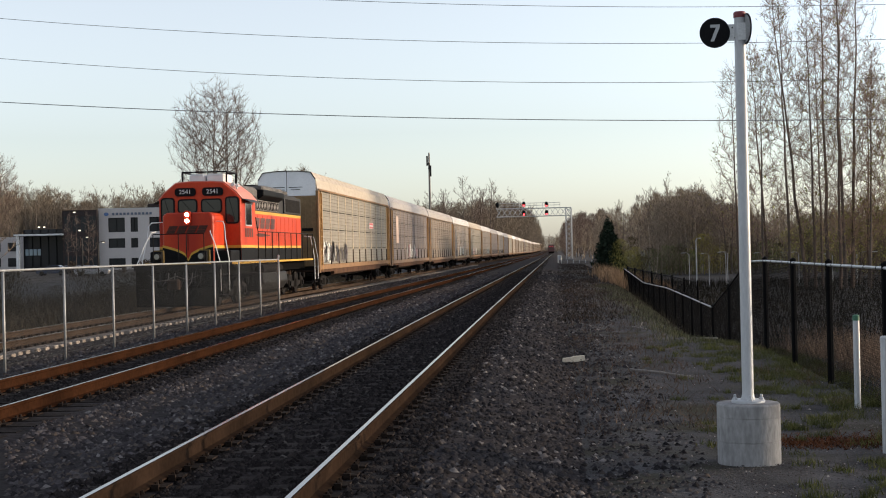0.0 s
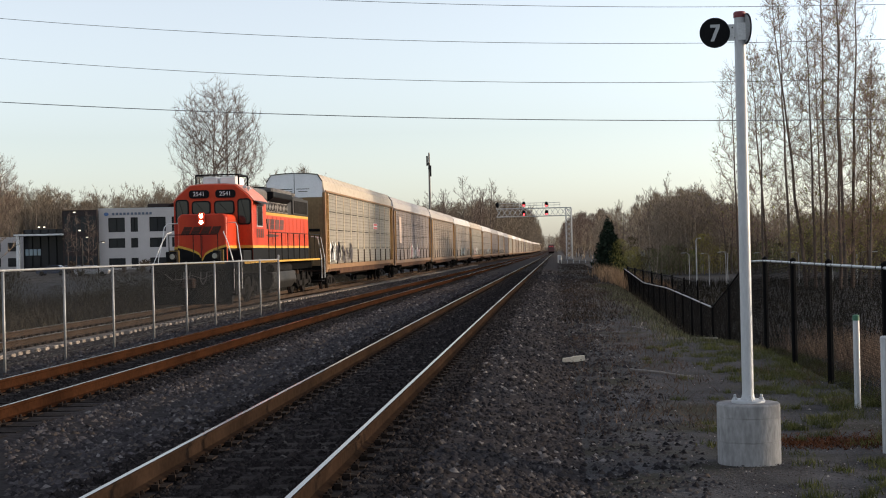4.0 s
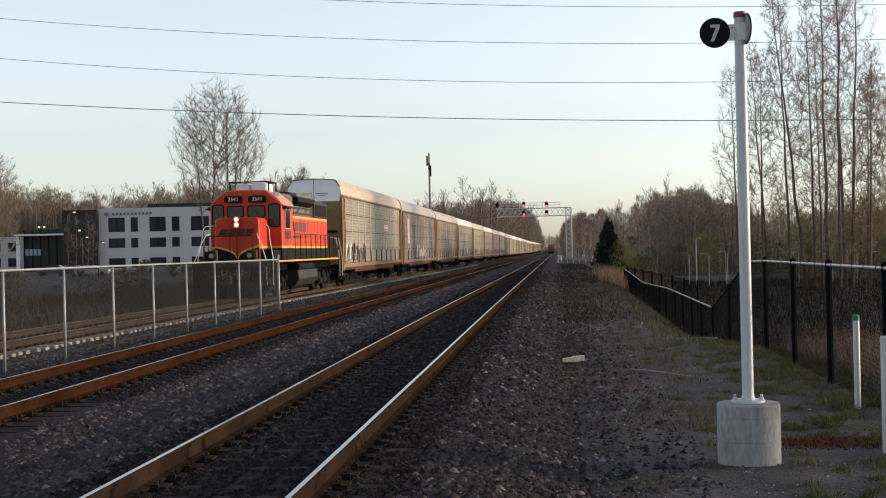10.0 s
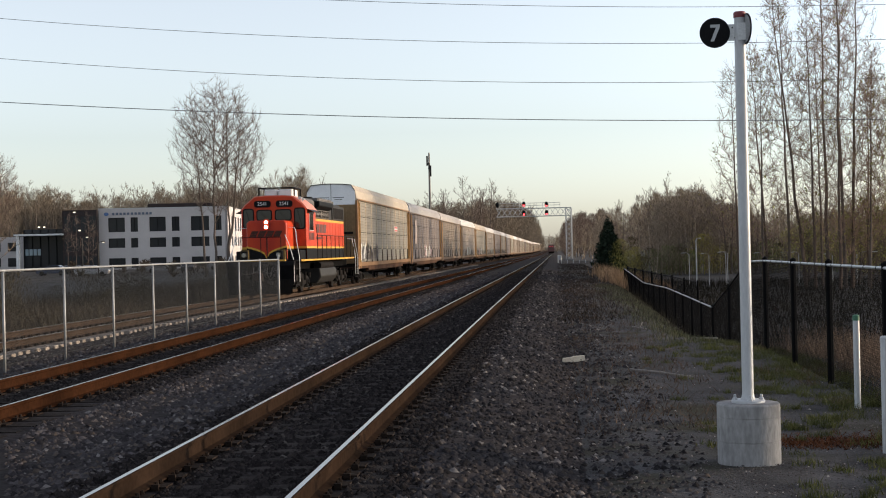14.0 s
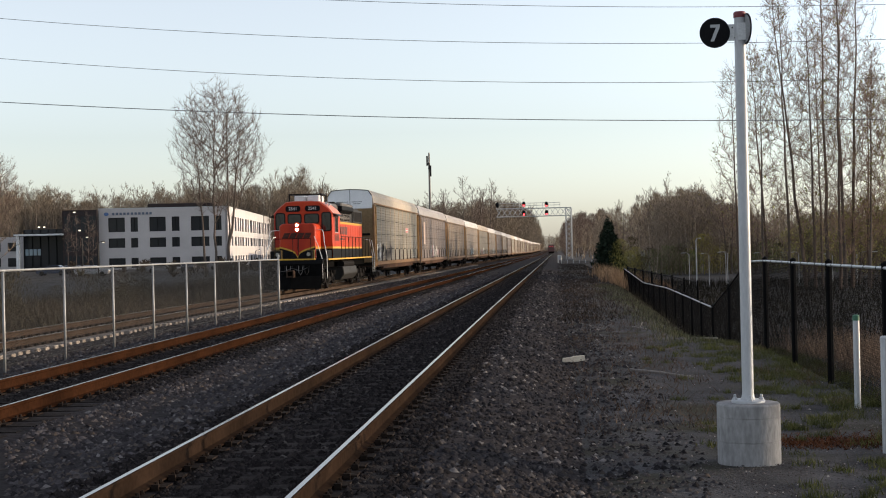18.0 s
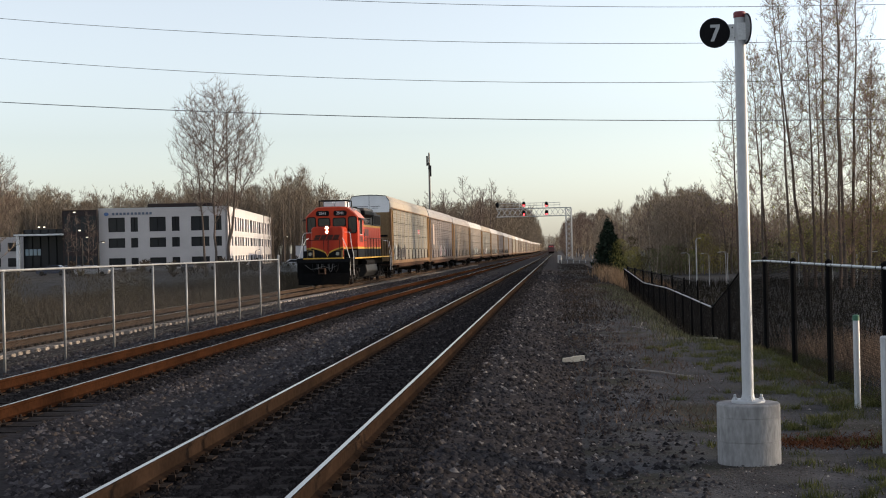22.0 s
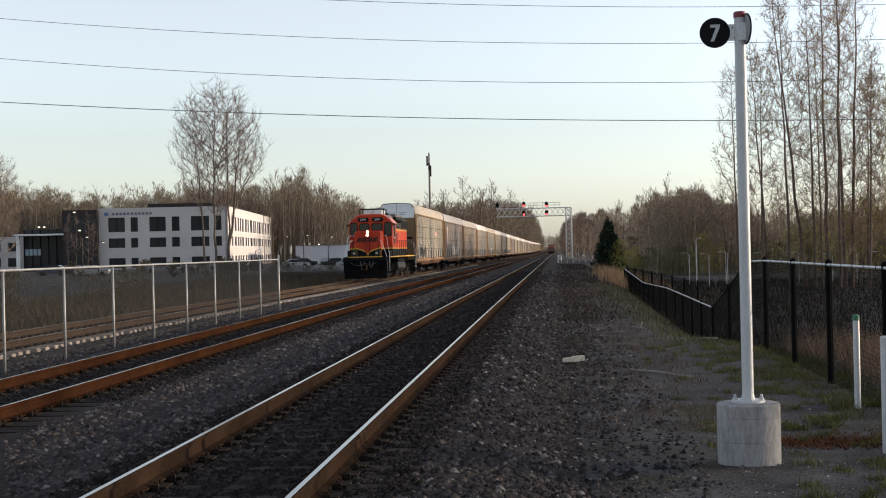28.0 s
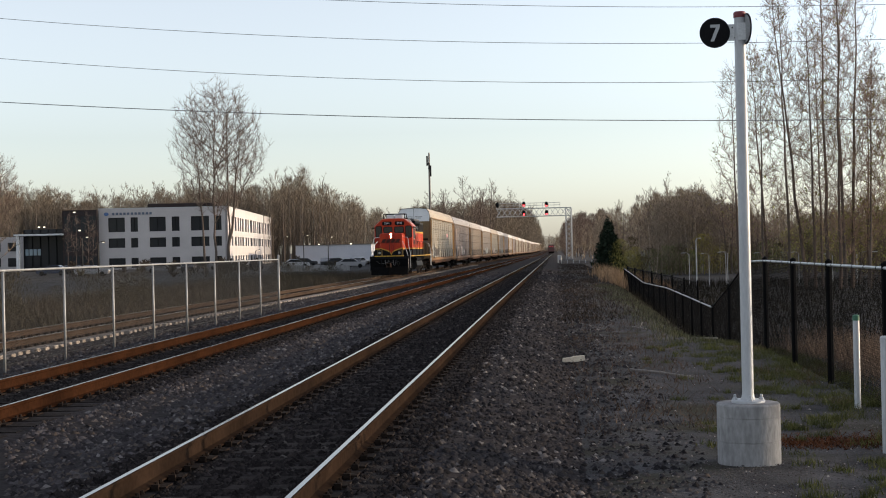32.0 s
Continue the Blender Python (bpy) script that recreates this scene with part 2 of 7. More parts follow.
# ---- mesh tools ----
class Mesher:
    """Collects plain vertices and faces for one mesh."""

    def __init__(self):
        self.v, self.f, self.mi, self.mats = [], [], [], []
        self.cur = 0

    def use(self, material):
        if material not in self.mats:
            self.mats.append(material)
        self.cur = self.mats.index(material)
        return self

    def face(self, idx):
        self.f.append(idx)
        self.mi.append(self.cur)

    def add(self, pts, faces):
        o = len(self.v)
        self.v.extend(tuple(p) for p in pts)
        for q in faces:
            self.face([o + i for i in q])
        return self

    def box(self, x0, x1, y0, y1, z0, z1):
        p = [(x, y, z) for z in (z0, z1) for y in (y0, y1) for x in (x0, x1)]
        return self.add(p, [(0, 2, 3, 1), (4, 5, 7, 6), (0, 1, 5, 4), (2, 6, 7, 3), (0, 4, 6, 2), (1, 3, 7, 5)])

    def cbox(self, x0, x1, y0, y1, z0, z1, c=0.03):
        """A box with its upright and top edges cut at 45 degrees."""
        c = min(c, (x1 - x0) * 0.45, (y1 - y0) * 0.45, (z1 - z0) * 0.45)
        ring = lambda k, z: [(x0 + k + c, y0 + k, z), (x1 - k - c, y0 + k, z), (x1 - k, y0 + k + c, z), (x1 - k, y1 - k - c, z), (x1 - k - c, y1 - k, z), (x0 + k + c, y1 - k, z), (x0 + k, y1 - k - c, z), (x0 + k, y0 + k + c, z)]
        p = ring(0, z0) + ring(0, z1 - c) + ring(c * 0.7, z1)
        f = [(7, 6, 5, 4, 3, 2, 1, 0), tuple(range(16, 24))]
        for b in (0, 8):
            f += [(b + i, b + (i + 1) % 8, b + 8 + (i + 1) % 8, b + 8 + i) for i in range(8)]
        return self.add(p, f)

    def prism(self, prof, lo, hi, axis="y"):
        """Extrudes a closed outline; (a, b) of the outline are (x, z) along y, (y, z) along x, (x, y) along z."""
        put = {"y": lambda a, b, k: (a, k, b), "x": lambda a, b, k: (k, a, b), "z": lambda a, b, k: (a, b, k)}[axis]
        n = len(prof)
        p = [put(a, b, lo) for a, b in prof] + [put(a, b, hi) for a, b in prof]
        f = [(i, (i + 1) % n, n + (i + 1) % n, n + i) for i in range(n)] + [tuple(range(n))[::-1], tuple(range(n, 2 * n))]
        return self.add(p, f)

    def cyl(self, a, b, r0, r1=None, n=12, caps=True):
        a, b = Vector(a), Vector(b)
        r1 = r0 if r1 is None else r1
        w = (b - a).normalized()
        u = w.orthogonal().normalized()
        q = w.cross(u)
        p = []
        for c, r in ((a, r0), (b, r1)):
            p += [c + (u * math.cos(k * math.tau / n) + q * math.sin(k * math.tau / n)) * r for k in range(n)]
        f = [(i, (i + 1) % n, n + (i + 1) % n, n + i) for i in range(n)]
        if caps:
            f += [tuple(range(n))[::-1], tuple(range(n, 2 * n))]
        return self.add(p, f)

    def tube(self, pts, r, n=6):
        """One bent tube through the points; r is one radius or one for each point."""
        pts = [Vector(p) for p in pts]
        rr = r if isinstance(r, (list, tuple)) else [r] * len(pts)
        v, f = [], []
        u = None
        for i, p in enumerate(pts):
            w = (pts[min(i + 1, len(pts) - 1)] - pts[max(i - 1, 0)]).normalized()
            u = w.orthogonal() if u is None else u - w * u.dot(w)
            u = u.normalized()
            q = w.cross(u)
            v += [p + (u * math.cos(k * math.tau / n) + q * math.sin(k * math.tau / n)) * rr[i] for k in range(n)]
        for j in range(len(pts) - 1):
            f += [(j * n + i, j * n + (i + 1) % n, (j + 1) * n + (i + 1) % n, (j + 1) * n + i) for i in range(n)]
        f += [tuple(range(n))[::-1], tuple(range((len(pts) - 1) * n, len(pts) * n))]
        return self.add(v, f)

    def lathe(self, rings, n=24, cx=0.0, cy=0.0):
        """Rings of (radius, z) about an upright axis."""
        p, f = [], []
        for r, z in rings:
            p += [(cx + r * math.cos(k * math.tau / n), cy + r * math.sin(k * math.tau / n), z) for k in range(n)]
        for j in range(len(rings) - 1):
            f += [(j * n + i, j * n + (i + 1) % n, (j + 1) * n + (i + 1) % n, (j + 1) * n + i) for i in range(n)]
        f += [tuple(range(n))[::-1], tuple(range((len(rings) - 1) * n, len(rings) * n))]
        return self.add(p, f)

    def mesh(self, name, material=None, smooth=False):
        me = bpy.data.meshes.new(name)
        me.from_pydata(self.v, [], self.f)
        for m in self.mats or [material]:
            me.materials.append(m)
        if len(self.mats) > 1:
            me.polygons.foreach_set("material_index", self.mi)
        me.polygons.foreach_set("use_smooth", [smooth] * len(self.f))
        me.update()
        return me


def part(name, g, material, parent, label="", smooth=False, at=None, bevel=0.0):
    """Links a mesh (or a Mesher) as one object under a thing or a part."""
    me = g.mesh(name, material, smooth) if isinstance(g, Mesher) else g
    ob = new(name, me)
    ob.parent = parent
    if at:
        ob.location = at
    if label:
        tagged(ob, label)
    if bevel:
        md = ob.modifiers.new("bevel", "BEVEL")
        md.width, md.segments, md.limit_method = bevel, 2, "ANGLE"
    if smooth:
        me.set_sharp_from_angle(angle=radians(38))
    return ob


def thing(name, label, category, at=(0, 0, 0), turn=0.0, group="", kind=""):
    e = new(name)
    e.empty_display_size = 0.3
    e.location = at
    e.rotation_euler = (0, 0, radians(turn))
    return tagged(e, label, category, group, kind)


def single(name, g, material, label, category, at=(0, 0, 0), group="", kind="", smooth=False):
    ob = part(name, g, material, None, smooth=smooth)
    ob.location = at
    return tagged(ob, label, category, group, kind)


def array_mesh(name, verts, faces, material):
    """A mesh from numpy arrays: verts (n, 3), faces (m, k) all of k corners."""
    me = bpy.data.meshes.new(name)
    n, m, k = len(verts), len(faces), faces.shape[1]
    me.vertices.add(n)
    me.vertices.foreach_set("co", np.asarray(verts, np.float32).ravel())
    me.loops.add(m * k)
    me.loops.foreach_set("vertex_index", np.asarray(faces, np.int32).ravel())
    me.polygons.add(m)
    me.polygons.foreach_set("loop_start", np.arange(0, m * k, k, dtype=np.int32))
    me.polygons.foreach_set("loop_total", np.full(m, k, np.int32))
    me.update(calc_edges=True)
    me.materials.append(material)
    return me


def limbs_mesh(name, segs, sides, material):
    """Tapered limbs: segs is an array of rows (x0, y0, z0, x1, y1, z1, r0, r1)."""
    s = np.asarray(segs, float)
    a, b = s[:, 0:3], s[:, 3:6]
    w = b - a
    w /= np.linalg.norm(w, axis=1, keepdims=True) + 1e-9
    ref = np.where(np.abs(w[:, 2:3]) < 0.9, np.array([[0, 0, 1.0]]), np.array([[1.0, 0, 0]]))
    u = np.cross(w, ref)
    u /= np.linalg.norm(u, axis=1, keepdims=True) + 1e-9
    q = np.cross(w, u)
    if sides == 2:          # far twigs: one thin face each, turned at random
        ang = np.random.RandomState(len(s)).uniform(0, math.pi, (len(s), 1))
        u = u * np.cos(ang) + q * np.sin(ang)
        v = np.stack([a - u * s[:, 6:7], a + u * s[:, 6:7], b + u * s[:, 7:8], b - u * s[:, 7:8]], 1).reshape(-1, 3)
        return array_mesh(name, v, np.arange(len(s) * 4).reshape(-1, 4), material)
    rows = []
    for c, r in ((a, s[:, 6:7]), (b, s[:, 7:8])):
        for k in range(sides):
            ang = k * math.tau / sides
            rows.append(c + (u * math.cos(ang) + q * math.sin(ang)) * r)
    v = np.stack(rows, 1).reshape(-1, 3)
    base = np.arange(len(s))[:, None] * 2 * sides
    f = []
    for k in range(sides):
        n = (k + 1) % sides
        f.append(np.concatenate([base + k, base + n, base + sides + n, base + sides + k], 1))
    return array_mesh(name, v, np.concatenate(f, 0), material)


def drop(y):
    """The gentle fall of the line beyond forty metres."""
    y = min(y, 620.0)
    if y <= 28:
        return 0.0
    if y < 52:
        return -0.0023 * (y - 28) ** 2 / 48
    return -0.0023 * (y - 40)


TRACKS = ((-2.676, 0.0), (-7.406, -0.037), (-12.85, -0.089))
# ---- the ground ----
def crest(y):
    """Where the gravel shoulder begins to fall away on the right."""
    if y < 26:
        return 4.6
    if y < 34:
        return 4.6 - 2.3 * (y - 26) / 8
    return min(2.3 + 0.7 * (y - 34) / 66, 3.0)


def ground_z(x, y):
    d = drop(y)
    if x < -15.4:
        return d * max(0.0, 1 - (-15.4 - x) / 6) - 0.5 - 0.3 * min(1.0, (-15.4 - x) / 4)
    if x <= 0.3:
        return d - 0.5
    c = crest(y)
    low = -1.55 if y > 34 else -0.75 - 0.8 * max(0.0, (y - 26) / 8)
    if x < c:
        mound = 0.045 * math.exp(-((x - 1.83) ** 2 + (y - 13.4) ** 2) / 0.5)
        return d - 0.46 + mound + 0.02 * noise.noise((x * 0.9, y * 0.9, 0))
    k = min(1.0, (x - c) / 2.6)
    k = k * k * (3 - 2 * k)
    return d * (1 - k) - 0.46 + (low + 0.46) * k


def build_ground():
    xs = [-2500, -900, -400, -200, -120, -80, -60, -45, -35, -28, -24, -21, -19, -17, -15.4, -12, -6, 0.0, 0.3, 0.7, 1.1, 1.5, 1.9, 2.3, 2.6, 2.9, 3.2, 3.5, 3.8, 4.1, 4.5, 5, 5.5, 6, 6.6, 7.3, 8, 10, 13, 17, 22, 30, 45, 70, 120, 250, 600, 2500]
    ys = [-60, -20, 0, 4] + [6 + 0.7 * i for i in range(50)] + [42, 44, 47, 50, 54, 58, 63, 70, 78, 88, 100, 115, 130, 150, 180, 220, 260, 320, 400, 500, 620, 900, 1500, 2500, 4200]
    g = Mesher()
    n = len(xs)
    g.v = [(x, y, ground_z(x, y)) for y in ys for x in xs]
    for j in range(len(ys) - 1):
        for i in range(n - 1):
            g.face((j * n + i, j * n + i + 1, (j + 1) * n + i + 1, (j + 1) * n + i))
    m = mat("dirt_and_gravel", (0.102, 0.098, 0.100), (0.036, 0.0345, 0.035), scale=1.4, fine=34, rough=0.97, bump=0.9, dirt=(0.05, 0.046, 0.032))
    ob = part("ground", g, m, None, smooth=True)
    tagged(ob, "dark trodden gravel and dirt with patches of grass", "ground", kind="structure")


build_ground()


def build_ballast():
    """The stone bed under the three tracks, with a sloping shoulder on both sides."""
    prof = [(-16.3, -0.7), (-15.0, -0.37), (-11.0, -0.36), (-10.0, -0.36), (-8.9, -0.25), (-6.0, -0.235), (-4.9, -0.29), (-4.2, -0.205), (-1.1, -0.205), (-0.7, -0.26), (0.35, -0.53)]
    ys = [-30, 0, 8] + [12 + 4 * i for i in range(24)] + [120, 150, 190, 240, 300, 400, 520, 620, 1000, 1800]
    g = Mesher()
    n = len(prof)
    g.v = [(x, y, z + drop(y)) for y in ys for x, z in prof]
    for j in range(len(ys) - 1):
        for i in range(n - 1):
            g.face((j * n + i, j * n + i + 1, (j + 1) * n + i + 1, (j + 1) * n + i))
    ob = part("ballast_bed", g, M_BALLAST, None, smooth=True)
    tagged(ob, "grey crushed stone bed under the railway tracks", "ballast", kind="structure")


build_ballast()

RAIL = [(-0.075, -0.18), (0.075, -0.18), (0.075, -0.168), (0.012, -0.145), (0.010, -0.045), (0.036, -0.034), (0.037, -0.010), (0.031, -0.001), (0.020, 0.0), (-0.024, 0.0), (-0.032, -0.002), (-0.037, -0.010), (-0.036, -0.034), (-0.010, -0.045), (-0.012, -0.145), (-0.075, -0.168)]


def build_track(index, x, z, tie_mat, tie_label, near, far, label, side_mat):
    tr = thing("track_%d" % index, label, "railway track", (x, 0, z), kind="structure")
    ys = [-20, 8, 28] + [30 + 2 * i for i in range(12)] + [60, 80, 110, 150, 200, 260, 340, 440, 540, 620, 900, 1600]
    n = len(RAIL)
    for side in (-1, 1):
        g = Mesher().use(side_mat).use(M_HEAD)
        g.v = [(side * 0.7525 + a, y, b + drop(y)) for y in ys for a, b in RAIL]
        for j in range(len(ys) - 1):
            for i in range(n):
                g.cur = 1 if i == 8 else 0
                k = (i + 1) % n
                g.face((j * n + i, j * n + k, (j + 1) * n + k, (j + 1) * n + i))
        part("rail", g, side_mat, tr, "steel rail with brown rusty web and polished running surface", smooth=False)
    tie = Mesher().cbox(-1.3, 1.3, -0.115, 0.115, -0.36, -0.185, 0.012).mesh("tie", tie_mat)
    rng = random.Random(index)
    rest = Mesher()
    fast = Mesher()
    k = 0
    y = -12.0
    while y < far:
        yy = y + rng.uniform(-0.03, 0.03)
        if near[0] <= y <= near[1]:
            part("tie", tie, None, tr, tie_label if k == 0 else "", at=(rng.uniform(-0.04, 0.04), yy, drop(yy) - rng.uniform(0.006, 0.022)))
            k += 1
        else:
            rest.box(-1.3, 1.3, yy - 0.115, yy + 0.115, -0.36 + drop(yy), -0.19 + drop(yy))
        if y < 75:
            for sx in (-0.7525, 0.7525):
                fast.box(sx - 0.20, sx + 0.20, yy - 0.10, yy + 0.10, -0.186 + drop(yy), -0.170 + drop(yy))
                for o in (-0.115, 0.115):
                    for e in (-0.06, 0.06):
                        fast.cyl((sx + o, yy + e, -0.17 + drop(yy)), (sx + o * 0.94, yy + e, -0.135 + drop(yy)), 0.02, 0.014, n=5)
                    fast.box(sx + o - 0.03, sx + o + 0.03, yy - 0.125, yy - 0.095, -0.20 + drop(yy), -0.15 + drop(yy))
        y += 0.5
    tagged(part("far_ties", rest, tie_mat, tr), kind="stuff")
    tagged(part("rail_fastenings", fast, M_PLATE, tr, "rusty tie plates, spikes and rail anchors"), kind="stuff")


build_track(1, TRACKS[0][0], TRACKS[0][1], M_TIE, "dark creosoted wooden tie", (8, 60), 260, "main track with brown rails on dark wooden ties", M_RAIL_DUSTY)
build_track(2, TRACKS[1][0], TRACKS[1][1], M_TIE, "dark creosoted wooden tie", (20, 62), 200, "second main track with rusty rails on wooden ties", M_RAIL)
build_track(3, TRACKS[2][0], TRACKS[2][1], M_TIE_C, "pale dusty concrete tie", (28, 70), 200, "outer track under the freight train with brown rails", M_RAIL_TAN)


def stones(name, n, xr, yr, size, zf, material, label, power=2.2, keep=None, seed=1):
    """Loose broken stones, each an uneven faceted lump, thinning out with distance."""
    rs = np.random.RandomState(seed)
    x = rs.uniform(*xr, n)
    y = yr[0] + (yr[1] - yr[0]) * rs.uniform(0, 1, n) ** power * rs.uniform(0.55, 1.0, n)
    if keep is not None:
        k = keep(x, y)
        x, y = x[k], y[k]
    n = len(x)
    z = np.array([zf(a, b) for a, b in zip(x, y)])
    s = (size[0] + (size[1] - size[0]) * rs.uniform(0, 1, n) ** 2.2) * (1 + 0.012 * np.maximum(0, y - 14))
    lump = np.array([(1, 0.8, -0.3), (-1, 0.9, -0.3), (-0.9, -1, -0.3), (0.9, -0.9, -0.3), (0.38, 0.1, 0.62), (-0.4, -0.1, 0.62)], float)
    v = lump[None] * (1 + rs.uniform(-0.35, 0.35, (n, 6, 3))) + rs.uniform(-0.28, 0.28, (n, 6, 3)) * np.array([1, 1, 0.6])
    a = rs.uniform(0, math.tau, n)
    ca, sa = np.cos(a)[:, None], np.sin(a)[:, None]
    vx, vy = v[:, :, 0] * ca - v[:, :, 1] * sa, v[:, :, 0] * sa + v[:, :, 1] * ca
    v = np.stack([vx, vy, v[:, :, 2]], 2) * (s[:, None, None] * 0.5)
    v += np.stack([x, y, z + s * 0.12], 1)[:, None, :]
    f = np.array([(0, 1, 5), (0, 5, 4), (1, 2, 5), (2, 3, 4), (2, 4, 5), (3, 0, 4)])      # the undersides lie in the bed
    faces = (np.arange(n)[:, None, None] * 6 + f[None]).reshape(-1, 3)
    ob = new(name, array_mesh(name, v.reshape(-1, 3), faces, material))
    return tagged(ob, label, "gravel", kind="stuff")


PROF_X = [-15.0, -11.0, -10.0, -8.9, -6.0, -4.9, -4.2, -1.1, -0.7, 0.35]
PROF_Z = [-0.37, -0.36, -0.36, -0.25, -0.235, -0.29, -0.205, -0.205, -0.26, -0.53]


def bed_z(x, y):
    return float(np.interp(x, PROF_X, PROF_Z)) + drop(y)


def surface_z(x, y):
    return bed_z(x, y) if x < 0.3 else ground_z(x, y)


def off_rails(x, y):
    k = np.ones(len(x), bool)
    for tx, _ in TRACKS:
        for s in (-0.7525, 0.7525):
            k &= np.abs(x - tx - s) > 0.085
    return k


def open_bed(x, y):
    outer = (np.abs(x - TRACKS[2][0]) > 1.36) | (np.abs((y + 0.25) % 0.5 - 0.25) > 0.13)
    return off_rails(x, y) & outer & (np.abs(x - TRACKS[0][0] - 0.08) > 1.3 + 0.12 * np.sin(y * 3.1 + x)) & (np.abs(x - TRACKS[1][0] - 0.08) > 1.3 + 0.12 * np.sin(y * 2.7 + x)) & (x > -0.42 * y) & ((x < 0.1) | ((np.sin(x * 917.3 + y * 411.7) + 1) * 0.5 > x / 1.5))


def crib(k):
    """Between and just beside the rails of track k, mostly off the ties."""
    def keep(x, y):
        near_tie = np.abs((y + 0.25) % 0.5 - 0.25)
        off = np.abs(x - TRACKS[k][0])
        return (np.abs(off - 0.7525) > 0.2) & (off < 1.5) & ((near_tie > 0.12) | (x % 0.37 < 0.2))
    return keep


stones("ballast_stones", 92000, (-14.6, -1.2), (8.5, 130), (0.028, 0.08), surface_z, M_STONE, "loose grey crushed ballast stones between the tracks", keep=open_bed, seed=2)
stones("shoulder_stones", 26000, (-1.3, 1.7), (8.5, 130), (0.028, 0.08), surface_z, M_STONE_DIRTY, "dirty crushed stones spilling down the shoulder", keep=open_bed, seed=21)
stones("dark_ballast_stones", 58000, (-4.18, -1.17), (8.5, 120), (0.03, 0.075), lambda x, y: bed_z(x, y) + 0.005, M_CRIB, "oil-darkened ballast stones between the rails", keep=crib(0), seed=3)
stones("dark_ballast_stones", 24000, (-8.9, -5.9), (18, 120), (0.03, 0.075), lambda x, y: bed_z(x, y) + 0.005, M_CRIB, "oil-darkened ballast stones between the rails of the second track", keep=crib(1), seed=23)
stones("fine_gravel", 18000, (1.2, 5.2), (10.5, 34), (0.006, 0.021), surface_z, M_GRAVEL, "fine pale grit on the shoulder", power=1.7, seed=14)
stones("gravel_stones", 38000, (-0.5, 4.4), (10.5, 140), (0.006, 0.03), surface_z, M_GRAVEL, "small loose gravel on the trodden shoulder", power=2.4, seed=4)


def blades(name, n, region, height, width, material, label, lean=0.35, seed=1, clump=0.0, category="grass"):
    """Grass blades as thin three-cornered slivers; region(rs, n) gives x and y."""
    rs = np.random.RandomState(seed)
    x, y = region(rs, n)
    n = len(x)
    if clump:
        cx = rs.choice(n, n // 14 + 1)
        pick = rs.choice(cx, n)
        x = x[pick] + rs.normal(0, clump, n)
        y = y[pick] + rs.normal(0, clump, n)
    z = np.array([ground_z(a, b) for a, b in zip(x, y)]) - 0.01
    h = rs.uniform(height[0], height[1], n)
    a = rs.uniform(0, math.tau, n)
    w = width * rs.uniform(0.6, 1.4, n)
    base = np.stack([x, y, z], 1)
    side = np.stack([np.cos(a) * w, np.sin(a) * w, np.zeros(n)], 1)
    b = rs.uniform(0, math.tau, n)
    tip = base + np.stack([np.cos(b) * h * lean * rs.uniform(0.2, 1.5, n), np.sin(b) * h * lean * rs.uniform(0.2, 1.5, n), h], 1)
    v = np.stack([base - side, base + side, tip], 1).reshape(-1, 3)
    ob = new(name, array_mesh(name, v, np.arange(3 * n).reshape(-1, 3), material))
    return tagged(ob, label, category, kind="stuff")


def uniform_in(x0, x1, y0, y1, power=1.0):
    return lambda rs, n: (rs.uniform(x0, x1, n), y0 + (y1 - y0) * rs.uniform(0, 1, n) ** power)


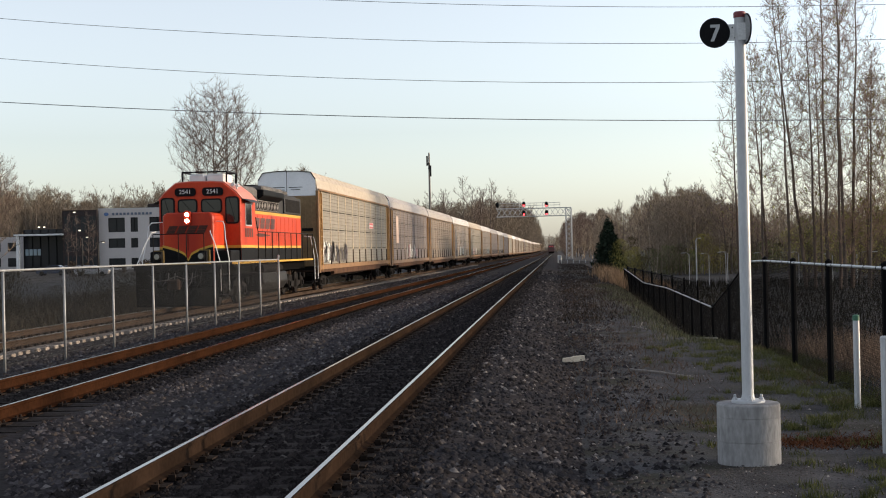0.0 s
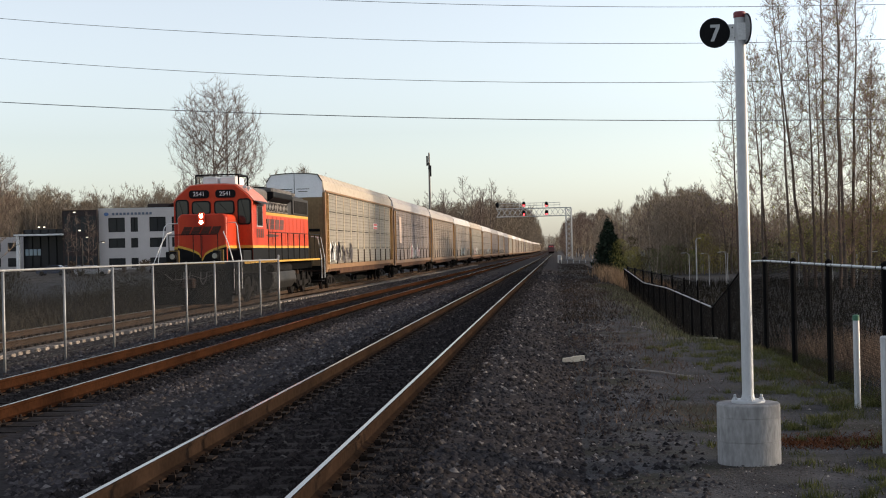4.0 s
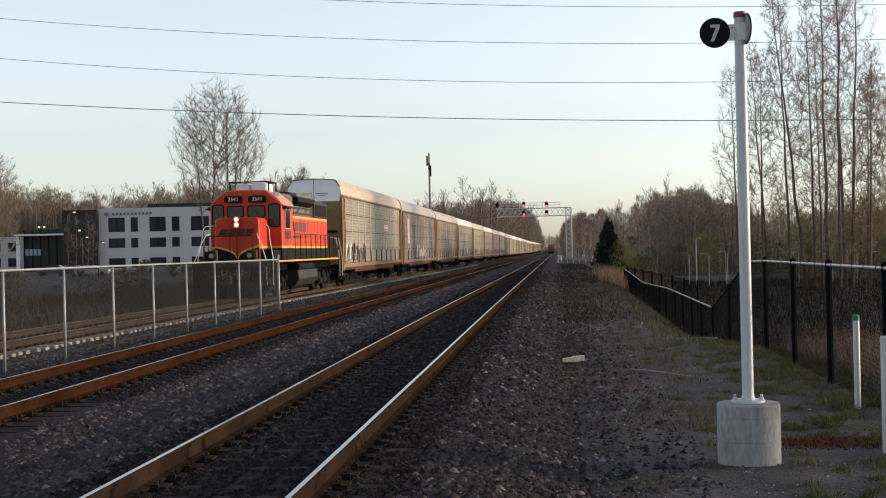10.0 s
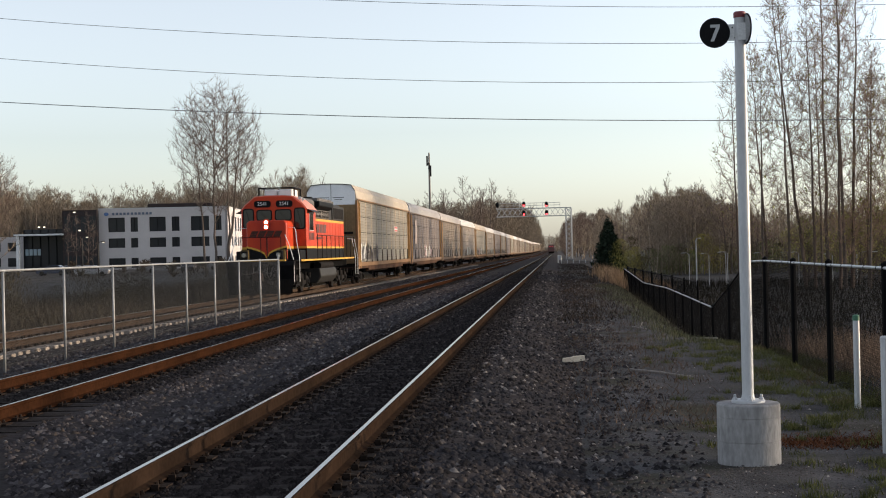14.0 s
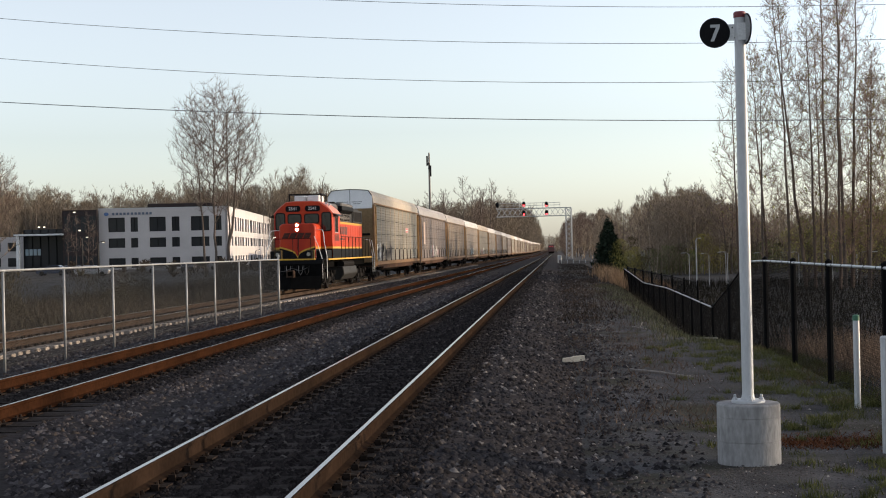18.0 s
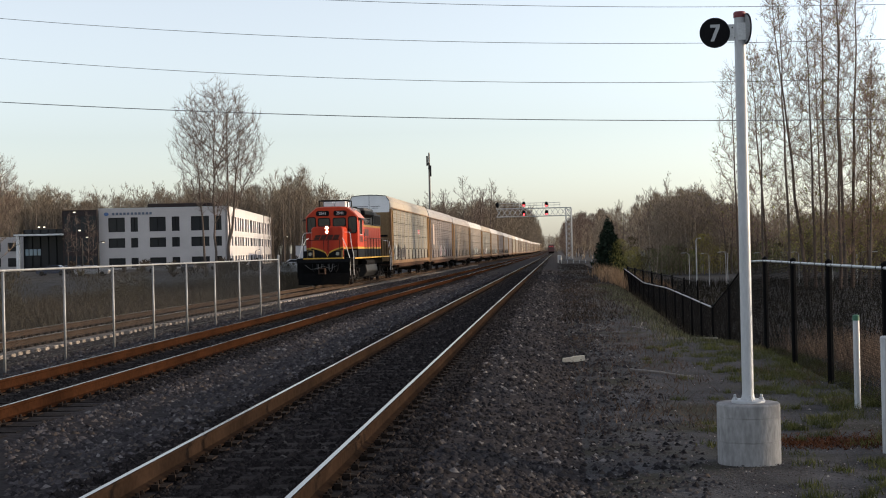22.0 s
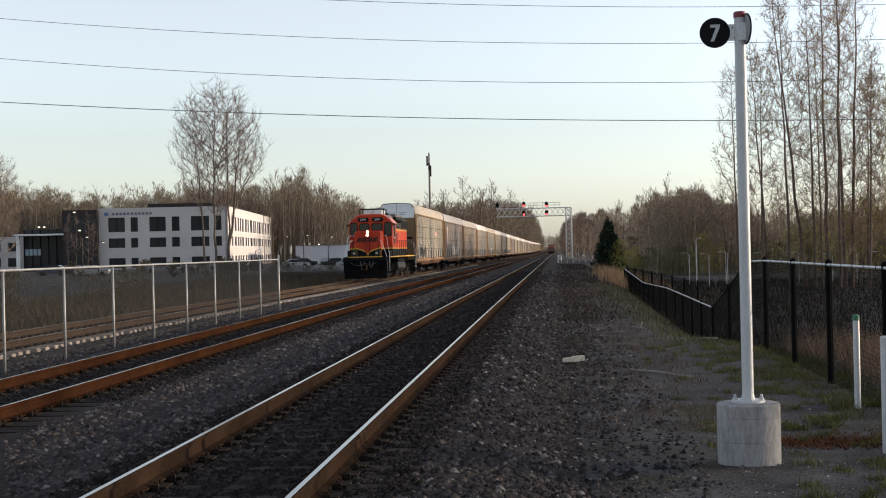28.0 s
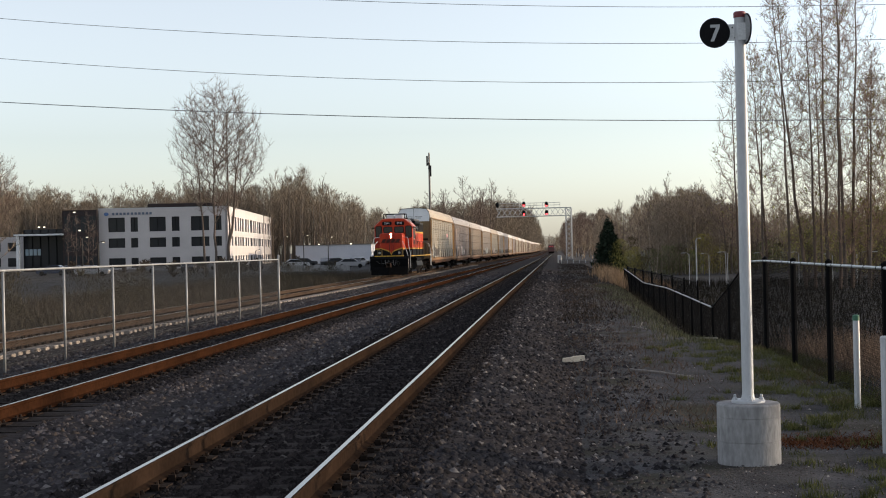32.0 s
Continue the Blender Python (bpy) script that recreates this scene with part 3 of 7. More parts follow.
def build_grass():
    def tufts(spots_n, per, x0, x1, y0, y1, size, seed):
        """Blade roots gathered in small round tufts, thicker towards the fence."""
        def region(rs, n):
            cx = x0 + (x1 - x0) * rs.uniform(0, 1, spots_n) ** 0.38
            cy = y0 + (y1 - y0) * rs.uniform(0, 1, spots_n)
            k = rs.randint(0, spots_n, n)
            r = size * rs.uniform(0.5, 1.4, spots_n)
            return cx[k] + rs.normal(0, 1, n) * r[k], cy[k] + rs.normal(0, 1, n) * r[k] * 1.3
        return region
    blades("grass", 30000, tufts(330, 140, 2.5, 4.6, 12.5, 40, 0.095, 5), (0.03, 0.14), 0.0042, M_GRASS, "tufts of short green grass along the fence", lean=0.8, seed=5)
    blades("grass_tufts", 8000, tufts(110, 70, 0.9, 3.4, 11.5, 30, 0.06, 6), (0.03, 0.10), 0.006, M_GRASS, "small green weeds scattered in the gravel", lean=0.6, seed=6)
    blades("verge_straw", 6000, tufts(90, 70, 2.6, 6.2, 12.0, 30, 0.2, 16), (0.03, 0.16), 0.006, mat("brown_straw", (0.13, 0.09, 0.055), (0.07, 0.048, 0.03), rough=0.95, bump=0, island=0.4), "brown dead straw among the grass", lean=1.0, seed=16)
    blades("dry_grass", 22000, uniform_in(5.0, 9.5, 18, 31), (0.2, 0.8), 0.006, M_DRYGRASS, "tall dry brown grass in clumps behind the black fence", lean=0.4, clump=0.28, seed=7)
    blades("verge_grass", 9000, uniform_in(2.3, 4.1, 30, 80), (0.04, 0.17), 0.011, mat("pale_weeds", (0.125, 0.125, 0.08), (0.05, 0.052, 0.032), rough=0.95, bump=0, island=0.5), "pale green weeds along the edge of the bank", clump=0.3, seed=8)
    blades("bank_brush", 9000, uniform_in(3.9, 6.4, 84, 118), (0.3, 1.3), 0.018, mat("tan_bank_grass", (0.36, 0.24, 0.145), (0.2, 0.13, 0.08), scale=0.4, fine=4, rough=0.95, bump=0, island=0.35), "brown dry brush on the bank", clump=0.5, seed=9)
    blades("trackside_brush", 60000, uniform_in(-27, -16.5, 38, 130), (0.25, 1.0), 0.008, mat("dark_scrub", (0.10, 0.078, 0.060), (0.045, 0.042, 0.028), scale=0.12, fine=1.5, rough=0.95, bump=0, island=0.5), "dark scrub and brambles beyond the outer track", lean=0.9, clump=0.6, seed=10)
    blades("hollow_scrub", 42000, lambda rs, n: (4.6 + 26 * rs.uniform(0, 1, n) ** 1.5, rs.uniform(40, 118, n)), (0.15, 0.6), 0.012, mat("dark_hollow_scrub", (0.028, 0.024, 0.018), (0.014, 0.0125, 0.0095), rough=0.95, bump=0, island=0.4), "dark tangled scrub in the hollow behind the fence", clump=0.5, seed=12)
    blades("dead_weeds", 9000, lambda rs, n: (rs.uniform(-0.3, 2.4, n), 16 + 80 * rs.uniform(0, 1, n) ** 1.2), (0.04, 0.16), 0.006, mat("dead_weed", (0.12, 0.08, 0.055), (0.06, 0.04, 0.03), rough=0.95, bump=0, island=0.5), "sparse dead brown weeds on the shoulder", lean=0.9, clump=0.22, seed=13)
    blades("shoulder_scrub", 16000, lambda rs, n: (rs.uniform(0.2, 4.0, n), 40 + 170 * rs.uniform(0, 1, n) ** 1.2), (0.04, 0.2), 0.014, mat("dark_dead_growth", (0.055, 0.044, 0.036), (0.028, 0.023, 0.019), scale=0.3, fine=3, rough=0.95, bump=0, island=0.4), "low dark dead growth over the far shoulder", lean=0.9, clump=0.5, seed=33)
    blades("red_leaf_litter", 5000, lambda rs, n: (rs.uniform(2.35, 4.4, n), rs.normal(15.1, 0.28, n)), (0.01, 0.05), 0.012, mat("rust_red_leaves", (0.11, 0.042, 0.02), (0.06, 0.026, 0.014), rough=0.95, bump=0, island=0.4), "strip of rust-red dead leaves and pine litter", lean=1.5, seed=11)


build_grass()


# ---- chain-link fence between the tracks ----
def fence_mesh_panel(g, length, z0, z1, pitch, r):
    """Two families of crossing wires in the plane x = 0, from y = 0 to length."""
    hgt = z1 - z0
    n = int((length + hgt) / pitch)
    for i in range(n):
        y = -hgt + i * pitch
        for sgn in (1, -1):
            a, b = y, y + hgt
            za, zb = (z0, z1) if sgn > 0 else (z1, z0)
            if a < 0:
                za += (zb - za) * (-a / hgt)
                a = 0.0
            if b > length:
                k = (length - a) / (b - a)
                zb = za + (zb - za) * k
                b = length
            if b - a > 0.02:
                g.add([(-r, a, za), (r, a, za), (0, a, za + r * 1.7), (-r, b, zb), (r, b, zb), (0, b, zb + r * 1.7)], [(0, 1, 4, 3), (1, 2, 5, 4), (2, 0, 3, 5)])


def build_track_fence():
    fe = thing("chain_link_fence", "grey chain-link fence with galvanised posts between the tracks", "fence", (-10.0, 17.58, 0))
    post = Mesher().cyl((0, 0, -0.5), (0, 0, 1.55), 0.026, n=10).lathe([(0.030, 1.55), (0.030, 1.575), (0.012, 1.60)], n=10).mesh("post", M_POSTS, True)
    end = Mesher().cyl((0, 0, -0.5), (0, 0, 1.66), 0.038, n=10).lathe([(0.042, 1.66), (0.042, 1.69), (0.015, 1.72)], n=10).mesh("post", M_POSTS, True)
    for i in range(11):
        part("post", end if i == 10 else post, None, fe, at=(0, i * 3.06 + 0.22, -0.06 if i < 10 else -0.06))
    part("top_rail", Mesher().cyl((0, 0, 1.52), (0, 30.82, 1.49), 0.021, n=8), M_POSTS, fe, smooth=True)
    part("bottom_wire", Mesher().cyl((0.0, 0, -0.2), (0, 30.8, -0.2), 0.004, n=5), M_MESHWIRE, fe)
    g = Mesher()
    fence_mesh_panel(g, 30.8, -0.24, 1.5, 0.052, 0.0018)
    part("wire_mesh", g, M_MESHWIRE, fe, "fine dull grey woven wire mesh")
    for i in range(11):
        for z in (0.1, 0.6, 1.1):
            part("tie_band", Mesher().cyl((0, i * 3.06 + 0.22, z), (0, i * 3.06 + 0.22, z + 0.02), 0.0285, n=8), M_POSTS, fe)


build_track_fence()


# ---- black fence along the shoulder ----
def fence_run(label, path, pitch, pale=None):
    """A black mesh fence along points (x, y, top); pale(y) says where the top rail is bare metal."""
    x0, y0, _ = path[0]
    fe = thing("black_fence", label, "fence", (x0, y0, 0))
    path = [(x - x0, y - y0, z) for x, y, z in path]
    low = lambda x, y: ground_z(x + x0, y + y0)
    for x, y, z in path:
        g = Mesher().lathe([(0.05, low(x, y) - 0.3), (0.05, z + 0.03), (0.054, z + 0.032), (0.054, z + 0.06), (0.012, z + 0.09)], n=8, cx=x, cy=y)
        part("post", g, M_BLACKV, fe)
    for (xa, ya, za), (xb, yb, zb) in zip(path, path[1:]):
        bare = pale and pale(ya + y0)
        part("top_rail", Mesher().cyl((xa - 0.02, ya, za), (xb - 0.02, yb, zb), 0.021, n=8), M_GALV if bare else M_BLACKV, fe, smooth=True)
        if bare:
            n = max(2, int((yb - ya) / 0.6))
            for k in range(n):
                t = (k + 0.5) / n
                p = Vector((xa - 0.02, ya, za)).lerp(Vector((xb - 0.02, yb, zb)), t)
                part("tie_wire", Mesher().cyl(p - Vector((0, 0.02, 0)), p + Vector((0, 0.02, 0)), 0.0235, n=8), M_BLACKV, fe)
        g = Mesher()
        ba, bb = low(xa, ya) + 0.03, low(xb, yb) + 0.03
        tall = ((za - ba) + (zb - bb)) / 2
        length = math.hypot(xb - xa, yb - ya)
        fence_mesh_panel(g, length, 0, tall, pitch, 0.0017)
        out = []
        for x, y, z in g.v:
            k = y / length
            lo, hi = ba + (bb - ba) * k, za + (zb - za) * k
            out.append((xa + (xb - xa) * k + x, ya + (yb - ya) * k, lo + (hi - lo) * z / tall))
        g.v = out
        part("wire_mesh", g, M_BLACKV, fe)


def build_black_fence():
    tops = [(12.0, 1.37), (14.7, 1.37), (17.6, 1.36), (21.2, 1.355), (24.5, 1.35), (28.0, 1.345), (30.6, 1.3), (34.4, 0.62), (38.4, -0.06), (41.4, -0.05), (44.3, -0.03), (47.4, -0.02), (50.5, 0.0), (54.8, 0.01), (58, -0.04), (61.5, -0.08), (65, -0.12), (68.6, -0.17), (72, -0.1), (76, -0.02), (80, 0.06), (84, 0.14), (88, 0.22)]
    fence_run("black vinyl chain-link fence with a pale top rail", [(4.12 + 0.17 * min(1.0, max(0.0, (y - 22) / 16)), y, z) for y, z in tops], 0.06, lambda y: not 30.0 < y < 38)
    fence_run("black chain-link fence along the far side of the hollow", [(4.5 + i * 0.26, 88.4 - i * 3.7, 0.3 - 0.045 * i) for i in range(8)], 0.07)


build_black_fence()


# ---- the car-stop sign on its concrete foot ----
def build_stop_sign():
    x, y = 1.835, 13.57
    th = thing("stop_marker_sign", "round black stop marker on a pale pole in concrete", "sign", (x, y, 0))
    g = Mesher().lathe([(0.305, -0.75), (0.305, -0.215), (0.299, -0.213), (0.299, -0.207), (0.305, -0.205), (0.305, 0.015), (0.299, 0.017), (0.299, 0.023), (0.305, 0.025), (0.305, 0.138), (0.296, 0.152), (0.1, 0.156)], n=72)
    part("concrete_foot", g, M_CONCRETE, th, "pale weathered round concrete foot with form lines")
    part("flange", Mesher().lathe([(0.163, 0.156), (0.163, 0.176), (0.155, 0.182), (0.07, 0.184)], n=28), M_ALU, th, smooth=True)
    for k in range(4):
        a = radians(45 + 90 * k) - 0.75
        bx, by = 0.128 * math.cos(a), 0.128 * math.sin(a)
        part("anchor_bolt", Mesher().lathe([(0.025, 0.18), (0.025, 0.20), (0.014, 0.205), (0.013, 0.232), (0.008, 0.236)], n=6, cx=bx, cy=by), M_ALU, th)
    part("pole", Mesher().lathe([(0.075, 0.183), (0.063, 0.21), (0.057, 0.25), (0.055, 3.93)], n=28), M_ALU, th, "pale grey-white tapered metal pole", smooth=True)
    part("cap", Mesher().lathe([(0.059, 3.925), (0.061, 3.93), (0.061, 3.972), (0.05, 3.985)], n=24), mat("faded_red_cap", (0.2, 0.035, 0.045), (0.14, 0.025, 0.03), rough=0.5, bump=0.0), th, "faded red pole cap", smooth=True)
    g = Mesher().cbox(-0.16, 0.0, -0.012, 0.012, 3.705, 3.865, 0.008).cbox(-0.03, 0.06, -0.064, -0.056, 3.7, 3.87, 0.006)
    part("bracket", g, M_GALV, th)
    for bx in (-0.05, -0.075):
        part("bracket_bolt", Mesher().cyl((bx, -0.02, 3.73 + 0.1 * (bx < -0.06)), (bx, -0.008, 3.73 + 0.1 * (bx < -0.06)), 0.008, n=6), M_BLACK, th)
    disc = part("sign_disc", Mesher().cyl((-0.245, -0.018, 3.785), (-0.245, -0.012, 3.785), 0.148, n=48).cyl((-0.245, -0.020, 3.785), (-0.245, -0.0185, 3.785), 0.141, n=48), M_BLACK, th, "round black disc with a pale numeral")
    g = Mesher()
    g.add([(-0.045, 0, 0.078), (0.048, 0, 0.082), (0.046, 0, 0.052), (-0.008, 0, -0.085), (-0.041, 0, -0.085), (0.010, 0, 0.050), (-0.045, 0, 0.050)], [(0, 6, 5, 1), (1, 5, 2), (2, 5, 4, 3)])
    num = part("numeral", g, M_ALU, disc, "pale grey numeral 7")
    num.location = (-0.245, -0.0235, 3.785)
    num.rotation_euler = (0, radians(1.5), 0)
    g = Mesher().cyl((0, -0.005, 0), (0, 0.005, 0), 0.152, n=40)
    side = part("second_disc", g, M_BLACK, th, "second black disc turned along the platform", at=(0.052, -0.05, 3.81))
    side.rotation_euler = (0, 0, radians(-78))
    part("rim", Mesher().cyl((0, -0.008, 0), (0, -0.0055, 0), 0.138, n=40), M_POSTS, side, "dull bare metal back")


build_stop_sign()


def build_marker_posts():
    for x, y, top, cap in ((3.84, 18.05, 0.74, True), (3.315, 14.27, 0.72, False)):
        th = thing("marker_post", "slim white plastic marker post in the grass", "post", (x, y, -0.46), group="white marker posts")
        part("post", Mesher().lathe([(0.042, -0.2), (0.042, top + 0.42), (0.036, top + 0.44)], n=14), M_ALU, th, smooth=True)
        part("cap", Mesher().lathe([(0.044, top + 0.40), (0.045, top + 0.46), (0.03, top + 0.475)], n=14), mat("green_cap", (0.05, 0.16, 0.10), rough=0.5) if cap else M_ALU, th, "green cap" if cap else "", smooth=True)


build_marker_posts()


def build_litter():
    g = Mesher().prism([(-0.22, 0.0), (-0.20, 0.07), (-0.05, 0.085), (0.02, 0.105), (0.2, 0.115), (0.21, 0.03), (0.05, 0.0)], -0.06, 0.07)
    ob = single("wood_block", g, M_TIMBER, "pale splintered block of wood on the gravel", "wood block", (0.27, 25.9, -0.46))
    ob.rotation_euler = (0, 0, 0.15)
    g = Mesher().cyl((1.22, 23.8, -0.43), (1.7, 23.1, -0.425), 0.022, 0.02, n=7).cyl((1.7, 23.1, -0.425), (2.08, 22.4, -0.43), 0.02, 0.012, n=7)
    single("wooden_stick", g, M_GREYWOOD, "grey weathered stick lying on the gravel", "stick")
    g = Mesher().cyl((3.1, 33.0, -0.55), (3.6, 31.5, -0.44), 0.03, 0.02, n=7)
    single("wooden_stick", g, M_GREYWOOD, "bent grey branch on the edge of the bank", "stick")
    g = Mesher().cyl((1.95, 36.2, -0.44), (2.25, 35.2, -0.43), 0.03, 0.015, n=6).cyl((2.1, 35.7, -0.43), (2.2, 36.1, -0.3), 0.015, 0.008, n=6)
    single("wooden_stick", g, M_GREYWOOD, "short forked branch on the gravel", "stick")


build_litter()


# ---- overhead cables ----
def build_cables():
    for a, b, c in CABLES:
        g = Mesher()
        pts = [(x, 75.0, a * x * x + b * x + c) for x in range(-64, 66, 2)]
        g.tube(pts, 0.021 if c < 9 else 0.014, n=5)
        single("overhead_cable", g, M_WIRE, "thin dark overhead power cable across the sky", "cable", group="overhead cables")


    for x in (-64.0, 64.0):
        p = thing("utility_pole", "tall brown wooden utility pole holding the cables", "utility pole", (x, 75.2, ground_z(x, 75)), group="utility poles")
        part("pole", Mesher().lathe([(0.2, -1.0), (0.14, 24.0)], n=10), M_GREYWOOD, p, smooth=True)
        for a, b, c in CABLES:
            z = a * x * x + b * x + c - ground_z(x, 75)
            part("crossarm", Mesher().cbox(-0.9, 0.9, -0.25, -0.13, z - 0.14, z - 0.02, 0.02), M_GREYWOOD, p)


# ---- signal gantry ----
def lattice(g, a, b, w, d, cells, r):
    """A square lattice beam from a to b; w and d are its half sizes across, along the two given unit ways."""
    a, b = Vector(a), Vector(b)
    (u, hu), (v, hv) = w, d
    u, v = Vector(u) * hu, Vector(v) * hv
    cor = [u + v, u - v, -u - v, -u + v]
    for c in cor:
        g.cyl(a + c, b + c, r, n=5)
    for i in range(cells):
        p, q = a.lerp(b, i / cells), a.lerp(b, (i + 1) / cells)
        for k in range(4):
            c, e = cor[k], cor[(k + 1) % 4]
            g.cyl(p + c, q + e, r * 0.55, n=4)
            g.cyl(p + e, q + c, r * 0.55, n=4)


def build_gantry():
    Y = 280.0
    th = thing("signal_gantry", "galvanised cantilever signal bridge with lit red signals", "signal gantry", (0, Y, 0))
    g = Mesher()
    lattice(g, (2.5, 0, -1.1), (2.5, 0, 9.75), ((1, 0, 0), 0.55), ((0, 1, 0), 0.55), 11, 0.10)
    part("tower", g, M_GALV, th)
    g = Mesher()
    lattice(g, (3.1, 0, 8.9), (-12.2, 0, 8.9), ((0, 1, 0), 0.55), ((0, 0, 1), 0.82), 14, 0.085)
    part("truss", g, M_GALV, th)
    g = Mesher()
    for z in (10.3, 10.8):
        g.cyl((0.8, -0.5, z), (-12.2, -0.5, z), 0.045, n=5)
    for i in range(12):
        g.cyl((0.8 - i * 1.18, -0.5, 9.7), (0.8 - i * 1.18, -0.5, 10.8), 0.04, n=5)
    part("guard_rail", g, M_GALV, th)
    for x, z, lit in ((-12.0, 10.55, False), (-6.57, 10.55, True), (-6.57, 8.75, True), (-1.95, 10.45, True), (-1.95, 8.75, True)):
        g = Mesher().prism([(0.36 * math.cos(k * math.tau / 16), (0.36 if abs(math.sin(k * math.tau / 16)) < .01 else 0.36 + 0.2) * math.sin(k * math.tau / 16)) for k in range(16)], -0.78, -0.7)
        g.cbox(-0.22, 0.22, -0.7, -0.4, -0.5, 0.5, 0.04)
        head = part("signal_head", g, M_BLACK, th, "black signal head with a lit red lamp" if lit else "dark signal head", at=(x, 0, z))
        for k in (0.28, 0.0, -0.28):
            on = lit and k < -0.2
            part("lamp", Mesher().cyl((0, -0.80, k), (0, -0.785, k), 0.17 if on else 0.1, n=14), M_REDLAMP if on else M_BLACK, head)
    part("ladder", Mesher().cyl((3.2, -0.3, -0.8), (3.2, -0.3, 9.5), 0.05, n=5).cyl((3.2, 0.2, -0.8), (3.2, 0.2, 9.5), 0.05, n=5), M_GALV, th)
    part("footing", Mesher().cbox(1.6, 3.4, -0.9, 0.9, -1.6, -0.75, 0.05), M_CONCRETE, th)
    b = thing("relay_box", "small white trackside relay post", "relay box", (0.15, 215, ground_z(0.6, 215)))
    part("post", Mesher().cyl((0, 0, 0), (0, 0, 1.3), 0.07, n=8), M_WHITE, b)
    part("box", Mesher().cbox(0.1, 0.55, -0.15, 0.15, 0.5, 1.2, 0.03), M_GALV, b)


build_gantry()


def build_barrier():
    th = thing("low_barrier", "long low grey barrier of posts and rail across the shoulder", "barrier", (0.6, 200, ground_z(2, 200)))
    part("beam", Mesher().cbox(0.0, 6.2, -0.1, 0.1, -0.1, 0.42, 0.03), M_GREYWOOD, th)
    for i in range(8):
        part("post", Mesher().cbox(i * 0.88 - 0.06, i * 0.88 + 0.06, -0.18, -0.1, 0.1, 0.55, 0.02), M_GALV, th)


build_barrier()


def build_antenna():
    th = thing("antenna_mast", "slim grey radio mast with panel antennas on top", "mast", (-19.4, 210, -0.9))
    part("mast", Mesher().lathe([(0.24, -0.2), (0.20, 6.0), (0.14, 15.0), (0.12, 17.6)], n=10), M_GREYWOOD, th, smooth=True)
    for dx, z, h in ((-0.28, 16.2, 1.5), (0.22, 14.6, 1.7), (0.0, 15.4, 1.0)):
        part("antenna_panel", Mesher().cbox(dx - 0.13, dx + 0.13, -0.35, -0.2, z - h * 0.4, z + h * 0.6, 0.03), M_DARKGREY, th)
    part("arm", Mesher().cyl((-0.3, -0.25, 16.2), (0.3, -0.25, 15.0), 0.04, n=5), M_DARKGREY, th)


build_antenna()
CABLES = ((0.00109, -0.05124, 14.92), (0.00115, -0.04394, 12.888), (0.00118, -0.03915, 10.73), (0.0007, -0.04036, 8.687))
build_cables()


# ---- wheels and trucks ----
def wheelset_mesh(r, gauge=1.435, mats=None):
    g = Mesher().use(M_SOOT_AND_SHADE).use(M_HEAD)
    g.cur = 0
    n = 20
    for s in (-1, 1):
        x0 = s * (gauge / 2 + 0.005)
        for a, b, ra, rb in ((0, 0.03, r + 0.025, r + 0.025), (0.03, 0.13, r, r - 0.004)):
            g.cur = 1 if a else 0
            g.cyl((x0 + s * a, 0, 0), (x0 + s * b, 0, 0), ra, rb, n=n)
        g.cur = 0
        g.cyl((x0 + s * 0.13, 0, 0), (x0 + s * 0.135, 0, 0), r - 0.06, n=n)
        g.cyl((x0 + s * 0.13, 0, 0), (x0 + s * 0.19, 0, 0), 0.14, 0.11, n=10)
        for k in range(3):
            a = k * math.tau / 3
            g.box(x0 + s * 0.136 - 0.004, x0 + s * 0.136 + 0.004, 0.22 * math.cos(a) - 0.03, 0.22 * math.cos(a) + 0.03, 0.22 * math.sin(a) - 0.03, 0.22 * math.sin(a) + 0.03)
    g.cyl((-0.9, 0, 0), (0.9, 0, 0), 0.085, n=10)
    return g.mesh("wheelset", None, False)


LOCO_WHEEL, CAR_WHEEL = wheelset_mesh(0.508), wheelset_mesh(0.42)
SPINNING = []          # (wheelset, radius, resting place) of each wheel pair that turns


